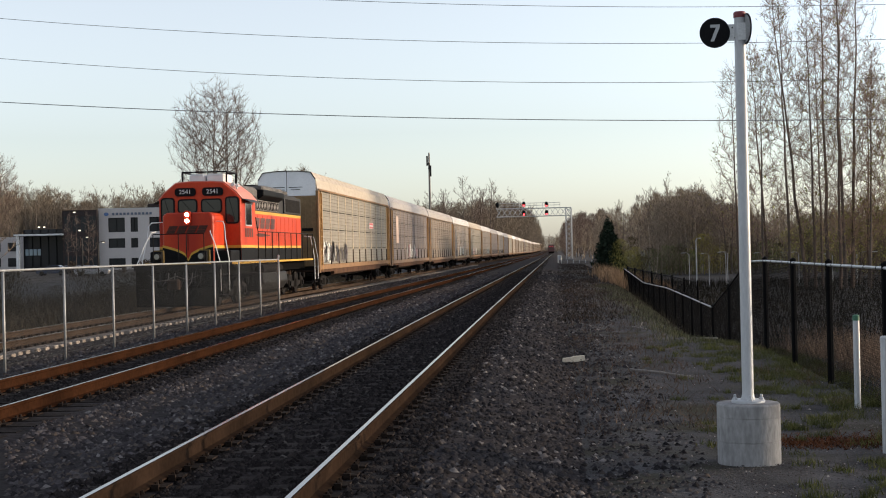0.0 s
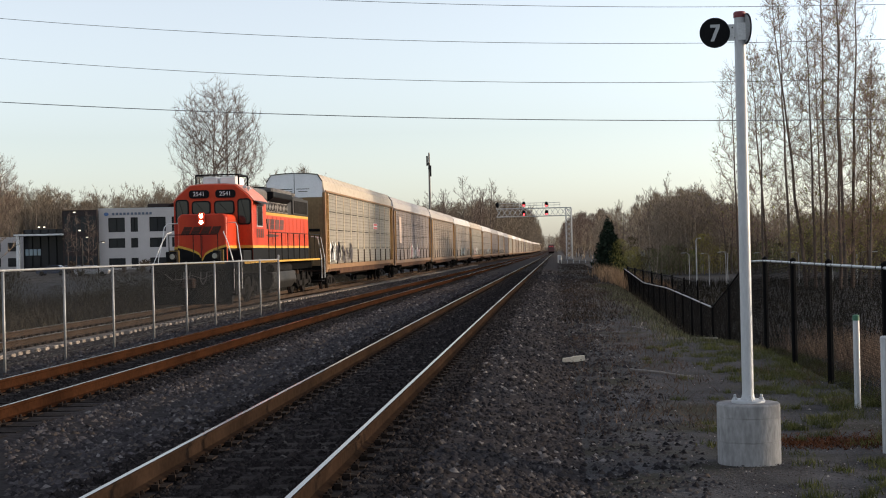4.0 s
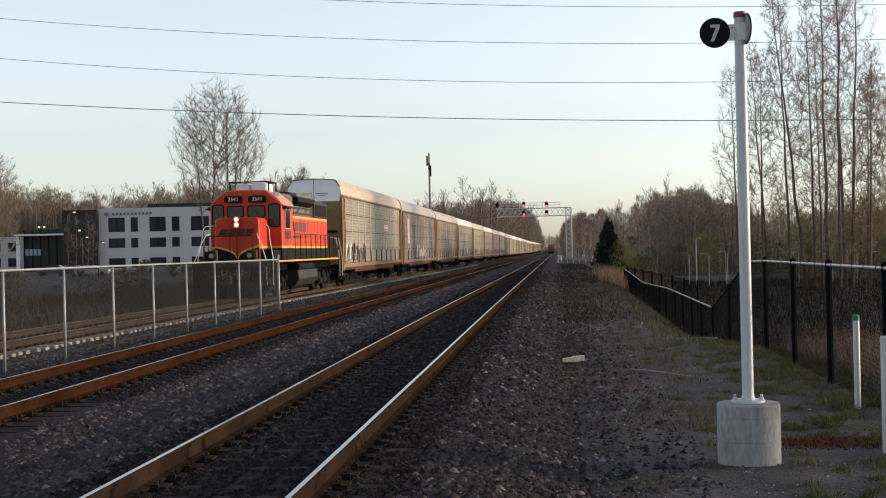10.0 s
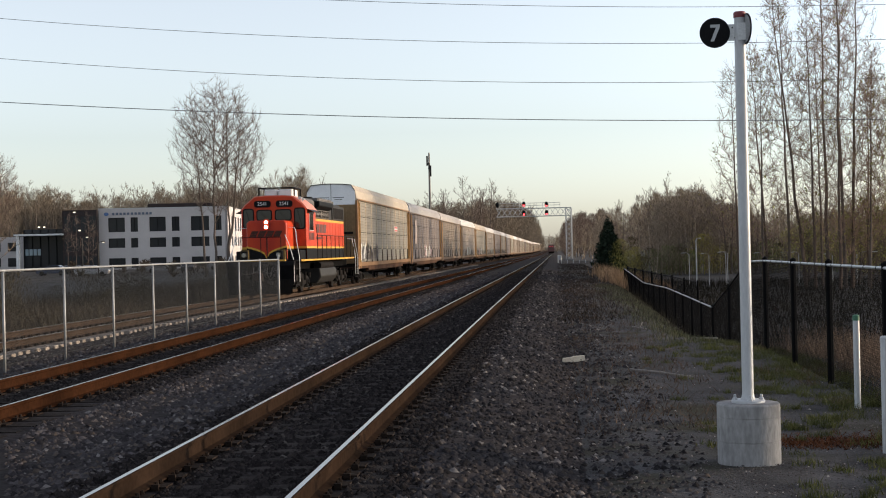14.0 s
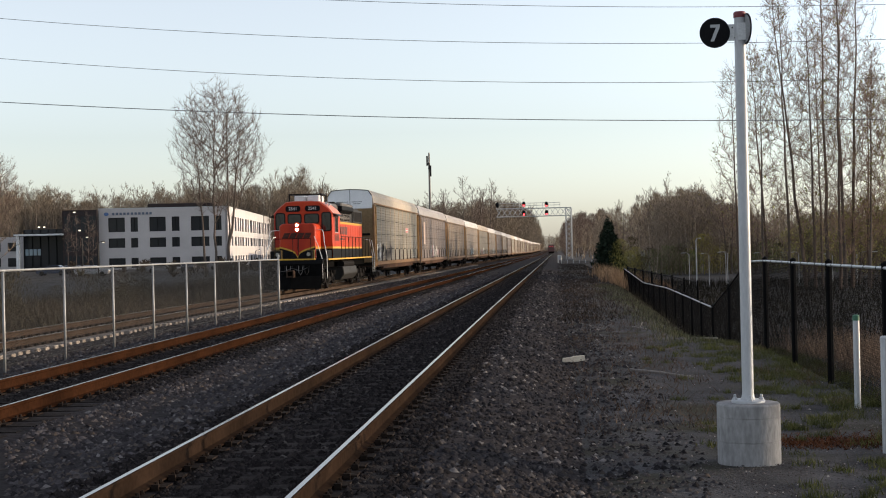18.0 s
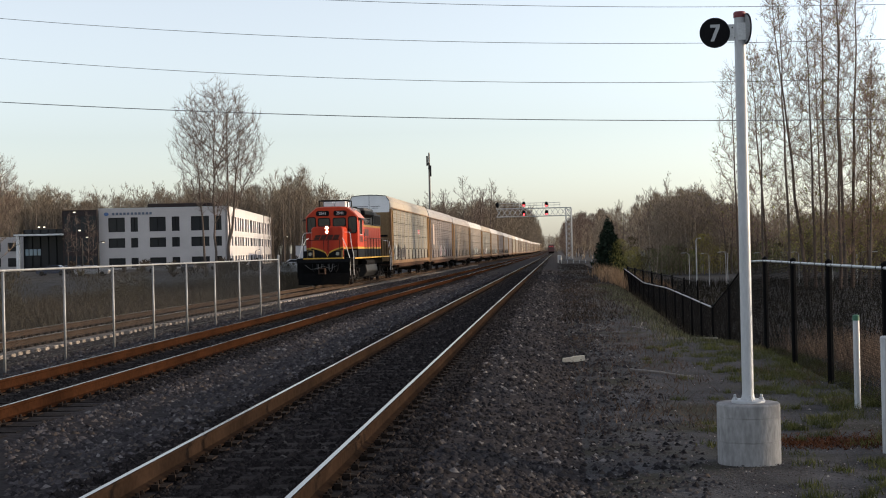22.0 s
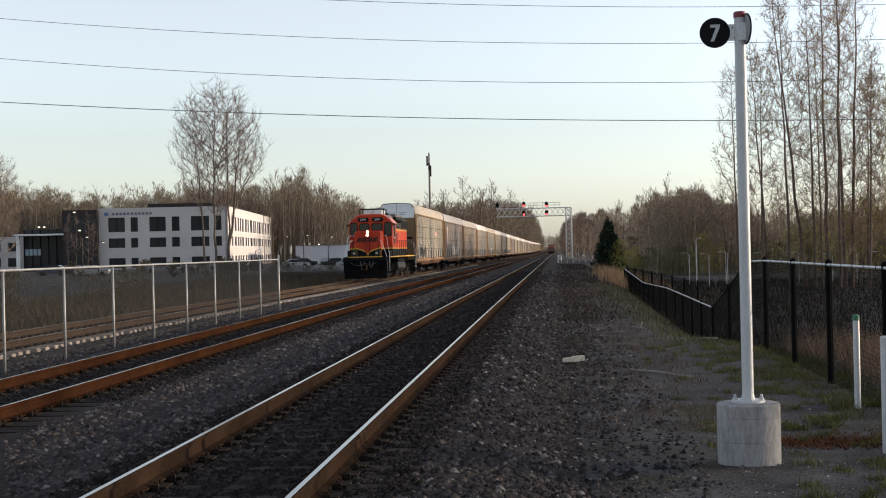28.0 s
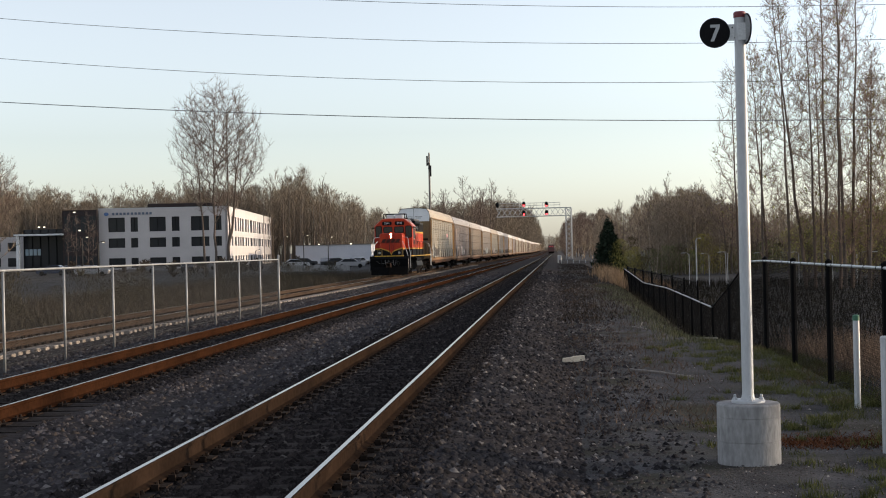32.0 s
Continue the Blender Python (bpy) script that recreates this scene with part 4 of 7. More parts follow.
def truck(parent, y, r, base, mesh, loco=False, spin=True):
    """A two-axle truck: side frames with springs, journal boxes, bolster and its wheelsets."""
    g = Mesher()
    for s in (-1, 1):
        x = s * 1.0
        w = 0.09
        if loco:
            g.prism([(y - base / 2 - 0.55, r + 0.02), (y - base / 2 - 0.55, r + 0.2), (y - base / 2 + 0.2, r + 0.36), (y + base / 2 - 0.2, r + 0.36), (y + base / 2 + 0.55, r + 0.2), (y + base / 2 + 0.55, r + 0.02), (y + base / 2 + 0.3, r - 0.02), (y + 0.5, r - 0.16), (y - 0.5, r - 0.16), (y - base / 2 - 0.3, r - 0.02)], x - w, x + w, "x")
            for e in (-1, 1):
                g.cyl((x + s * 0.16, y + e * base * 0.24, r + 0.1), (x + s * 0.16, y + e * base * 0.24, r + 0.45), 0.055, n=8)
                g.cyl((x + s * 0.1, y + e * (base / 2 + 0.5), r + 0.2), (x + s * 0.1, y + e * (base / 2 + 0.5), r + 0.42), 0.09, n=8)
        else:
            g.prism([(y - base / 2 - 0.2, r - 0.12), (y - base / 2 - 0.2, r + 0.14), (y - 0.5, r + 0.3), (y + 0.5, r + 0.3), (y + base / 2 + 0.2, r + 0.14), (y + base / 2 + 0.2, r - 0.12), (y + 0.42, r - 0.22), (y - 0.42, r - 0.22)], x - w, x + w, "x")
        for e in (-1, 1):
            g.cbox(x + s * 0.02 - 0.13, x + s * 0.02 + 0.13, y + e * base / 2 - 0.17, y + e * base / 2 + 0.17, r - 0.17, r + 0.17, 0.04)
            g.cyl((x + s * 0.15, y + e * base / 2, r), (x + s * 0.2, y + e * base / 2, r), 0.11, n=10)
            for k in (-0.18, 0.0, 0.18):
                g.cyl((x + s * 0.06, y + k, r - 0.16), (x + s * 0.06, y + k, r + 0.18), 0.06, n=7)
    g.box(-1.0, 1.0, y - 0.22, y + 0.22, r - 0.05, r + 0.3)
    tk = part("truck", g, M_SOOT_AND_SHADE, parent, "sooty cast steel wheel truck")
    for e in (-1, 1):
        w = part("wheelset", mesh, None, tk, at=(0, y + e * base / 2, r))
        if spin:
            SPINNING.append((w, r, (0, y + e * base / 2, r)))
    return tk


# ---- the locomotive ----
def handrail(parent, pts, r=0.018, material=None, label=""):
    return part("handrail", Mesher().tube(pts, r, n=6), material or M_WHITE, parent, label, smooth=True)


def rounded(x0, x1, z0, z1, c):
    """Outline of an upright rectangle with rounded corners."""
    pts = []
    for cx, cz, a0 in ((x1 - c, z1 - c, 0), (x0 + c, z1 - c, 90), (x0 + c, z0 + c, 180), (x1 - c, z0 + c, 270)):
        pts += [(cx + c * math.cos(radians(a0 + k * 30)), cz + c * math.sin(radians(a0 + k * 30))) for k in range(4)]
    return pts


def build_locomotive():
    L = thing("locomotive", "orange and black diesel road switcher with its headlamps lit", "locomotive", (-12.75, 44.4, -0.09))
    # underframe and deck
    g = Mesher().box(-0.85, 0.85, 0.7, 19.3, 1.1, 1.48).cbox(-1.5, 1.5, 0.75, 19.35, 1.48, 1.56, 0.02)
    part("underframe", g, M_PITCH, L)
    part("walkway_edge", Mesher().box(1.5, 1.512, 2.2, 17.9, 1.49, 1.565), M_YELLOW, L, "yellow stripe along the walkway edge")
    part("walkway_edge", Mesher().box(-1.512, -1.5, 2.2, 17.9, 1.49, 1.565), M_YELLOW, L)
    part("front_sill", Mesher().cbox(-1.5, 1.5, 0.60, 0.75, 1.33, 1.52, 0.02), M_BLACK, L, "black front end sill")
    part("front_stripe", Mesher().cbox(-1.12, 1.12, 0.59, 0.75, 1.522, 1.585, 0.02), M_YELLOW, L, "yellow stripe along the front deck")
    g = Mesher().prism([(-1.45, 1.33), (1.45, 1.33), (1.45, 0.55), (1.05, 0.22), (-1.05, 0.22), (-1.45, 0.55)], 0.66, 0.74)
    part("pilot", g, M_PITCH, L, "black front pilot plate")
    g = Mesher()
    g.add([(-1.4, 0.62, 0.75), (0, 0.2, 0.75), (1.4, 0.62, 0.75), (-1.4, 0.55, 0.12), (0, 0.05, 0.12), (1.4, 0.55, 0.12)], [(0, 1, 4, 3), (1, 2, 5, 4), (3, 4, 1, 0), (4, 5, 2, 1)])
    part("snow_plow", g, M_PITCH, L, "black steel snow plow")
    for yy, s in ((0.0, 1), (19.3, -1)):
        part("coupler", Mesher().box(-0.12, 0.12, min(yy, yy + s * 0.75), max(yy, yy + s * 0.75), 0.78, 0.98).cbox(-0.2, 0.2, min(yy, yy + s * 0.28), max(yy, yy + s * 0.28), 0.7, 1.04, 0.05), M_IRON, L)
    # low nose
    prof = [(-0.9, 1.56), (0.9, 1.56), (0.9, 3.2), (0.78, 3.32), (-0.78, 3.32), (-0.9, 3.2)]
    nose = part("nose", Mesher().prism(prof, 2.02, 3.66), M_ORANGE, L, "orange short hood with dark lower stripe", bevel=0.07)
    for x0, x1 in ((-0.9, 0.0), (0.0, 0.9)):
        pts = []
        for i in range(9):
            k = i / 8
            x = x0 + (x1 - x0) * k
            c = abs(x) / 0.9
            pts.append((x, 1.70 + 0.50 * c ** 0.42))
        g = Mesher()
        for (xa, za), (xb, zb) in zip(pts, pts[1:]):
            g.add([(xa, 2.006, 1.56), (xb, 2.006, 1.56), (xb, 2.006, zb - 0.07), (xa, 2.006, za - 0.07)], [(0, 1, 2, 3)])
        part("nose_dark_panel", g, M_BLACK, nose, "black curved panel low on the nose")
        g = Mesher()
        for (xa, za), (xb, zb) in zip(pts, pts[1:]):
            g.add([(xa, 2.002, za - 0.085), (xb, 2.002, zb - 0.085), (xb, 2.002, zb), (xa, 2.002, za)], [(0, 1, 2, 3)])
        part("nose_stripe", g, M_YELLOW, nose, "yellow curved stripe")
    for s in (-1, 1):
        part("nose_dark_panel", Mesher().box(s * 0.903 - 0.003, s * 0.903 + 0.003, 2.1, 3.62, 1.56, 2.06), M_BLACK, nose)
        part("nose_stripe", Mesher().box(s * 0.905 - 0.003, s * 0.905 + 0.003, 2.1, 3.62, 2.06, 2.16), M_YELLOW, nose)
    # worn emblem across the nose: plain slanted blocks
    WORN = mat("worn_dark_emblem", (0.085, 0.022, 0.013), (0.035, 0.012, 0.009), scale=5, fine=30, rough=0.6, bump=0)
    for i in range(4):
        x = -0.72 + i * 0.355
        for z0, z1, o, w in ((2.60, 2.72, -0.05, 0.30), (2.725, 2.86, -0.05, 0.30)):
            sh = z0 - 2.6
            part("device", Mesher().prism([(x + o + sh * 0.5, z0), (x + o + w + sh * 0.5, z0), (x + o + w + (z1 - 2.6) * 0.5, z1), (x + o + (z1 - 2.6) * 0.5, z1)], 1.994, 2.004), WORN, nose, "dark slanted block of a worn emblem")
    part("nose_seam", Mesher().box(-0.006, 0.006, 1.998, 2.01, 2.0, 2.55), M_SOOT_AND_SHADE, nose)
    for s in (-1, 1):
        part("ditch_frame", Mesher().cbox(s * 0.80 - 0.17, s * 0.80 + 0.21, 1.10, 1.16, 1.58, 2.02, 0.03), mat("olive_yellow_frame", (0.16, 0.105, 0.03), rough=0.6), L, "dull yellow box behind the ditch light")
    hl = part("headlight", Mesher().prism(rounded(-0.12, 0.12, 2.88, 3.38, 0.09), 1.94, 2.03), M_ORANGE, L, "orange twin headlamp housing with both lamps lit")
    for z in (3.24, 3.02):
        part("lamp", Mesher().cyl((0.0, 1.915, z), (0.0, 1.94, z), 0.07, n=18), M_LAMP, hl, "lit white headlamp")
    for s in (-1, 1):
        d = part("ditch_light", Mesher().cyl((s * 0.76, 0.80, 1.80), (s * 0.76, 1.0, 1.80), 0.115, n=16).cbox(s * 0.78 - 0.15, s * 0.78 + 0.15, 0.95, 1.09, 1.58, 1.98, 0.03), M_BLACK, L, "unlit ditch light")
        part("lens", Mesher().cyl((s * 0.76, 0.785, 1.80), (s * 0.76, 0.80, 1.80), 0.095, n=16), M_LENS, d)
    # cab
    half = [(1.49, 1.56), (1.49, 3.84), (1.30, 4.06), (0.86, 4.42), (0.4, 4.46)]
    prof = half + [(-x, z) for x, z in reversed(half)]
    cab = part("cab", Mesher().prism(prof, 3.64, 6.08), M_ORANGE, L, "orange crew cab with a faceted roof", bevel=0.035)
    # roof colour is lightened to pink to paint in the low sun on its slope
    part("roof_skin", Mesher().prism([(1.56, 3.82), (1.34, 4.09), (0.88, 4.455), (0.4, 4.495), (-0.4, 4.495), (-0.88, 4.455), (-1.34, 4.09), (-1.56, 3.82), (-1.49, 3.85), (-1.3, 4.07), (-0.86, 4.43), (0.86, 4.43), (1.3, 4.07), (1.49, 3.85)], 3.73, 6.13), mat("sunlit_pink_roof", (0.60, 0.23, 0.17), (0.5, 0.15, 0.1), rough=0.5, bump=0.05), cab, "cab roof with drip edges, sunlight painted in as pale pink")

    def window(x0, x1, z0, z1, y, normal="y"):
        if normal == "y":
            w = part("cab_window", Mesher().prism(rounded(x0 - 0.05, x1 + 0.05, z0 - 0.05, z1 + 0.05, 0.12), y - 0.025, y + 0.01), M_BLACK, L, "dark cab window in a black rubber seal")
            part("pane", Mesher().prism(rounded(x0, x1, z0, z1, 0.09), y - 0.032, y - 0.027), M_GLASS, w)
            part("wiper", Mesher().cyl((x0 + 0.1, y - 0.04, z1), ((x0 + x1) / 2 + 0.1, y - 0.04, z0 + 0.08), 0.008, n=4), M_BLACK, w)
        else:
            s = 1 if x0 > 0 else -1
            w = part("side_window", Mesher().box(x0, x0 + s * 0.02, z0, z1, y[0], y[1]), M_GALV, L, "side cab window in a pale metal surround")
            part("pane", Mesher().box(x0 + s * 0.021, x0 + s * 0.024, z0 + 0.05, z1 - 0.05, y[0] + 0.05, y[1] - 0.05), M_GLASS, w)

    window(-0.74, -0.12, 3.38, 3.80, 3.64)
    window(0.11, 0.78, 3.38, 3.80, 3.64)
    window(-1.36, -0.95, 3.05, 3.86, 3.64)
    window(0.99, 1.40, 2.98, 3.86, 3.64)
    for s in (-1, 1):
        window(s * 1.495, 0, 4.35, 5.35, (2.85, 3.72), "x")
        part("sun_shade", Mesher().prism([(s * 1.5, 3.82), (s * 1.78, 3.70), (s * 1.78, 3.72), (s * 1.5, 3.86)], 3.88, 5.78), M_DARKGREY, cab)
        nb = part("number_board", Mesher().prism(rounded(s * 0.50 - 0.38, s * 0.50 + 0.38, 3.95, 4.25, 0.11), 3.58, 3.66), M_BLACK, L, "black number board with pale numerals")
        cu = bpy.data.curves.new("numerals", "FONT")
        cu.body, cu.size, cu.align_x, cu.align_y = "2541", 0.225, "CENTER", "CENTER"
        cu.extrude = 0.003
        tx = new("numerals", cu)
        me = bpy.data.meshes.new_from_object(tx)
        bpy.data.objects.remove(tx)
        me.materials.append(M_WHITE)
        num = part("numerals", me, None, nb, at=(s * 0.50, 3.572, 4.10))
        num.rotation_euler = (radians(90), 0, 0)
    for s in (-1, 1):
        lo, hi = sorted((s * 0.92, s * 1.48))
        for z0, z1, m, nm, lb in ((1.56, 2.06, M_BLACK, "cab_dark_panel", "black lower panel of the cab"), (2.06, 2.16, M_YELLOW, "cab_stripe", "yellow stripe low on the cab")):
            part(nm, Mesher().box(s * 1.494 - 0.003, s * 1.494 + 0.003, 3.64, 6.08, z0, z1), m, cab, lb)
            part(nm, Mesher().box(lo, hi, 3.631, 3.636, z0, z1), m, cab, lb)
    # roof gear
    for x0, x1 in ((-0.62, -0.02), (0.03, 0.70)):
        part("air_conditioner", Mesher().cbox(x0, x1, 4.6, 5.9, 4.47, 4.80, 0.06), M_WHITE, L, "pale rooftop air conditioner")
    g = Mesher()
    for x in (-0.84, 0.80):
        g.tube([(x, 4.5, 4.38), (x, 4.5, 4.86), (x, 6.0, 4.86), (x, 6.0, 4.38)], 0.035, n=5)
    g.tube([(-0.84, 4.5, 4.86), (0.80, 4.5, 4.86)], 0.03, n=5)
    g.tube([(-0.84, 6.0, 4.86), (0.80, 6.0, 4.86)], 0.03, n=5)
    part("roof_rack", g, M_BLACK, L, "black tubular roof antenna rack")
    part("horn", Mesher().cyl((1.15, 3.93, 4.36), (1.15, 4.33, 4.36), 0.07, 0.03, n=10).cyl((1.3, 3.93, 4.3), (1.3, 4.43, 4.3), 0.06, 0.03, n=10).cyl((1.2, 4.38, 4.2), (1.2, 4.38, 4.4), 0.03, n=6), M_GALV, L)
    # long hood
    FADED = mat("faded_dark_lettering", (0.10, 0.03, 0.02), (0.05, 0.018, 0.014), rough=0.5, bump=0)
    GRILLE = mat("pale_grey_grille", (0.26, 0.24, 0.225), (0.16, 0.145, 0.135), rough=0.6, bump=0.1)
    hood = part("long_hood", Mesher().prism([(0.86, 1.56), (0.86, 4.1), (0.62, 4.46), (-0.62, 4.46), (-0.86, 4.1), (-0.86, 1.56)], 6.08, 18.4), M_DARKGREY, L, "dark long hood with an orange side band", bevel=0.04)
    for s in (-1, 1):
        e = lambda a, b: (min(s * a, s * b), max(s * a, s * b))
        part("side_band", Mesher().box(*e(0.862, 0.872), 6.1, 18.38, 2.16, 3.42), M_ORANGE, hood, "orange band along the hood")
        part("lower_panel", Mesher().box(*e(0.862, 0.87), 6.1, 18.38, 1.57, 2.06), M_BLACK, hood, "black lower hood panel")
        part("side_stripe", Mesher().box(*e(0.862, 0.876), 6.1, 18.38, 3.42, 3.54), M_YELLOW, hood, "yellow stripe")
        part("side_stripe", Mesher().box(*e(0.862, 0.876), 6.1, 18.38, 2.06, 2.16), M_YELLOW, hood, "yellow stripe")
        for i in range(13):
            y = 6.5 + i * 0.9
            part("hood_door", Mesher().cbox(*e(0.872, 0.884), y, y + 0.84, 2.2, 3.38, 0.006), M_ORANGE, hood)
        for i in range(4):
            x0 = 8.6 + i * 0.98
            for w, z0, z1 in ((0.80, 2.84, 3.05), (0.80, 3.055, 3.27)):
                k = (z0 - 2.84) * 0.3
                g = Mesher().prism([(x0 + k, z0), (x0 + k + w, z0), (x0 + k + w + (z1 - z0) * 0.3, z1), (x0 + k + (z1 - z0) * 0.3, z1)], *e(0.885, 0.892), "x")
                part("device", g, FADED, hood, "faded dark block of a painted emblem")
        part("device", Mesher().prism([(8.7, 2.58), (9.5, 2.50), (11.4, 2.56), (11.4, 2.6), (9.5, 2.66)], *e(0.885, 0.892), "x"), FADED, hood)
        for i in range(4):
            part("cab_number_bar", Mesher().box(*e(1.499, 1.503), 4.3 + i * 0.34, 4.52 + i * 0.34, 2.45, 2.78), FADED, cab, "faded dark bar")
        for i in range(3):
            y = 6.5 + i * 2.3
            g = Mesher().box(*e(0.86, 0.90), y, y + 2.2, 3.58, 3.98)
            part("air_grille", g, GRILLE, hood, "pale grey crossed-bar air intake")
            for k in range(7):
                y0 = y + 0.06 + k * 0.305
                part("slat", Mesher().prism([(y0, 3.6), (y0 + 0.05, 3.6), (y0 + 0.25, 3.96), (y0 + 0.2, 3.96)], *e(0.90, 0.912), "x"), M_SOOT_AND_SHADE, hood)
                part("slat", Mesher().prism([(y0 + 0.2, 3.6), (y0 + 0.25, 3.6), (y0 + 0.05, 3.96), (y0, 3.96)], *e(0.90, 0.914), "x"), M_SOOT_AND_SHADE, hood)
        part("radiator_frame", Mesher().box(*e(0.86, 0.92), 14.4, 18.2, 3.58, 4.32), M_DARKGREY, hood, "grey radiator frame")
        part("radiator_grille", Mesher().box(*e(0.92, 0.94), 14.7, 17.9, 3.64, 4.2), M_SOOT_AND_SHADE, hood, "dark radiator intake")
    part("brake_housing", Mesher().prism([(0.86, 3.98), (1.12, 4.16), (1.12, 4.4), (-1.12, 4.4), (-1.12, 4.16), (-0.86, 3.98)], 9.3, 13.4), M_BLACK, L, "glossy black flared brake housing on the hood", bevel=0.04)
    part("housing_top", Mesher().cbox(-1.08, 1.08, 9.34, 13.36, 4.402, 4.56, 0.1), M_TANK, L, "dusty grey top of the brake housing")
    part("air_filter_box", Mesher().cbox(-0.9, 0.9, 6.2, 9.2, 4.1, 4.46, 0.12), M_TANK, L, "dusty grey filter box behind the cab")
    for y in (15.3, 16.8):
        part("roof_fan", Mesher().lathe([(0.55, 4.44), (0.58, 4.6), (0.5, 4.64), (0.1, 4.66)], n=20, cy=y), M_TANK, L, smooth=True)
    part("exhaust_stack", Mesher().cbox(-0.25, 0.25, 11.7, 12.3, 4.5, 4.72, 0.03), M_SOOT_AND_SHADE, L)
    part("rear_headlight", Mesher().cbox(-0.14, 0.14, 18.38, 18.5, 3.5, 4.0, 0.04), M_BLACK, L)
    # steps, handrails, stanchions
    for s in (-1, 1):
        for y0, d in ((0.85, 1), (18.3, 1)):
            g = Mesher()
            for z in (0.45, 0.8, 1.15):
                g.cbox(min(s * 1.02, s * 1.5), max(s * 1.02, s * 1.5), y0, y0 + 0.75, z, z + 0.04, 0.01)
            g.box(s * 1.48 - 0.02, s * 1.48 + 0.02, y0 - 0.03, y0, 0.42, 1.5).box(s * 1.48 - 0.02, s * 1.48 + 0.02, y0 + 0.75, y0 + 0.78, 0.42, 1.5)
            part("step_ladder", g, M_SOOT_AND_SHADE, L)
        handrail(L, [(s * 1.44, 0.78, 0.6), (s * 1.44, 0.78, 1.55), (s * 1.2, 0.98, 2.25), (s * 1.02, 1.1, 2.62), (s * 0.95, 1.4, 2.66)], 0.018, label="pale bent step handrail")
        handrail(L, [(s * 1.52, 1.66, 0.6), (s * 1.52, 1.66, 1.7), (s * 1.38, 1.78, 2.4), (s * 1.34, 1.85, 2.85), (s * 1.26, 1.95, 2.98), (s * 0.93, 2.3, 3.0)], 0.018)
        for y in (18.25, 19.1):
            handrail(L, [(s * 1.52, y, 0.6), (s * 1.52, y, 1.6), (s * 1.40, y - 0.3, 2.55), (s * 1.1, y - 0.35, 2.6)], 0.018)
        for i in range(10):
            y = 6.55 + i * 1.28
            part("stanchion", Mesher().cyl((s * 1.47, y, 1.56), (s * 1.47, y, 2.68), 0.02, n=6), M_BLACK, L)
        handrail(L, [(s * 1.47, 6.15, 3.2), (s * 1.47, 6.55, 2.68), (s * 1.47, 18.1, 2.68)], 0.018, M_BLACK, "black walkway handrail")
        part("battery_box", Mesher().cbox(min(s * 0.9, s * 1.44), max(s * 0.9, s * 1.44), 2.3, 3.6, 1.57, 1.98, 0.03), M_BLACK, L, "black battery box beside the nose")
        part("air_tank", Mesher().cyl((s * 1.2, 7.9, 1.22), (s * 1.2, 11.6, 1.22), 0.19, n=14), M_SOOT_AND_SHADE, L, smooth=True)
    handrail(L, [(-0.85, 0.72, 2.56), (0.9, 0.72, 2.56)], 0.016, M_BLACK)
    for x in (-0.85, 0.02, 0.3, 0.9):
        part("stanchion", Mesher().cyl((x, 0.72, 1.56), (x, 0.72, 2.56), 0.018, n=6), M_BLACK, L)
    for i in range(5):
        x = -0.6 + i * 0.3
        g = Mesher().tube([(x, 0.62, 1.25), (x + 0.03, 0.45, 0.95), (x + 0.12, 0.42, 0.8), (x + 0.2, 0.5, 0.95), (x + 0.22, 0.62, 1.25)], 0.022, n=6)
        part("air_hose", g, M_TANK if i % 2 else M_BLACK, L)
    g = Mesher().tube([(-1.0, 0.6, 1.2), (-0.7, 0.5, 0.98), (-0.35, 0.45, 1.0), (0.0, 0.45, 1.14), (0.4, 0.45, 1.0), (0.75, 0.5, 1.15)], 0.013, n=6)
    part("cable", g, M_TANK, L, "pale sagging jumper cable")
    part("fuel_tank", Mesher().prism([(-1.35, 1.1), (-1.42, 0.7), (-1.2, 0.38), (1.2, 0.38), (1.42, 0.7), (1.35, 1.1)], 7.7, 12.4), mat("grimy_tank", (0.026, 0.024, 0.023), (0.012, 0.011, 0.010), scale=2, fine=30, rough=0.6, bump=0.15), L, "grimy grey fuel tank", bevel=0.06)
    truck(L, 4.2, 0.508, 2.75, LOCO_WHEEL, loco=True)
    truck(L, 15.6, 0.508, 2.75, LOCO_WHEEL, loco=True)
    return L


LOCO = build_locomotive()

# ---- the autorack cars ----
CAR_LEN, PITCH = 27.6, 28.6


M_GABLE = mat("clean_white_panel", (0.86, 0.86, 0.87), (0.76, 0.76, 0.77), scale=1.2, fine=20, rough=0.5, bump=0.03)
M_LADDER = mat("golden_tan_paint", (0.52, 0.31, 0.12), (0.34, 0.185, 0.07), scale=2, fine=20, rough=0.7, bump=0.1, rnd=0.2)
RUST = mat("dark_rusty_steel", (0.10, 0.055, 0.035), (0.05, 0.028, 0.02), scale=1.5, fine=16, rough=0.85, bump=0.2)
BAY = 1.3          # ladder bay at each end, before the panels begin
SHEETS = ((1.30, 2.07), (2.11, 3.00), (3.04, 3.92), (3.96, 4.84))


def panel_mesh(name, material, w):
    """One side panel: four pressed steel sheets with flat ribs, open slots between them."""
    g = Mesher()
    for z0, z1 in SHEETS:
        n = 5
        prof = [(-0.02, z0), (0.034, z0)]
        for k in range(n):
            b = z0 + (k + 1) * (z1 - z0) / n
            prof += [(0.034, b - 0.095), (0.054, b - 0.08), (0.054, b - 0.03), (0.034, b - 0.015)]
        g.prism(prof + [(0.034, z1), (-0.02, z1)], 0, w)
    return g.mesh("side_panel", material)


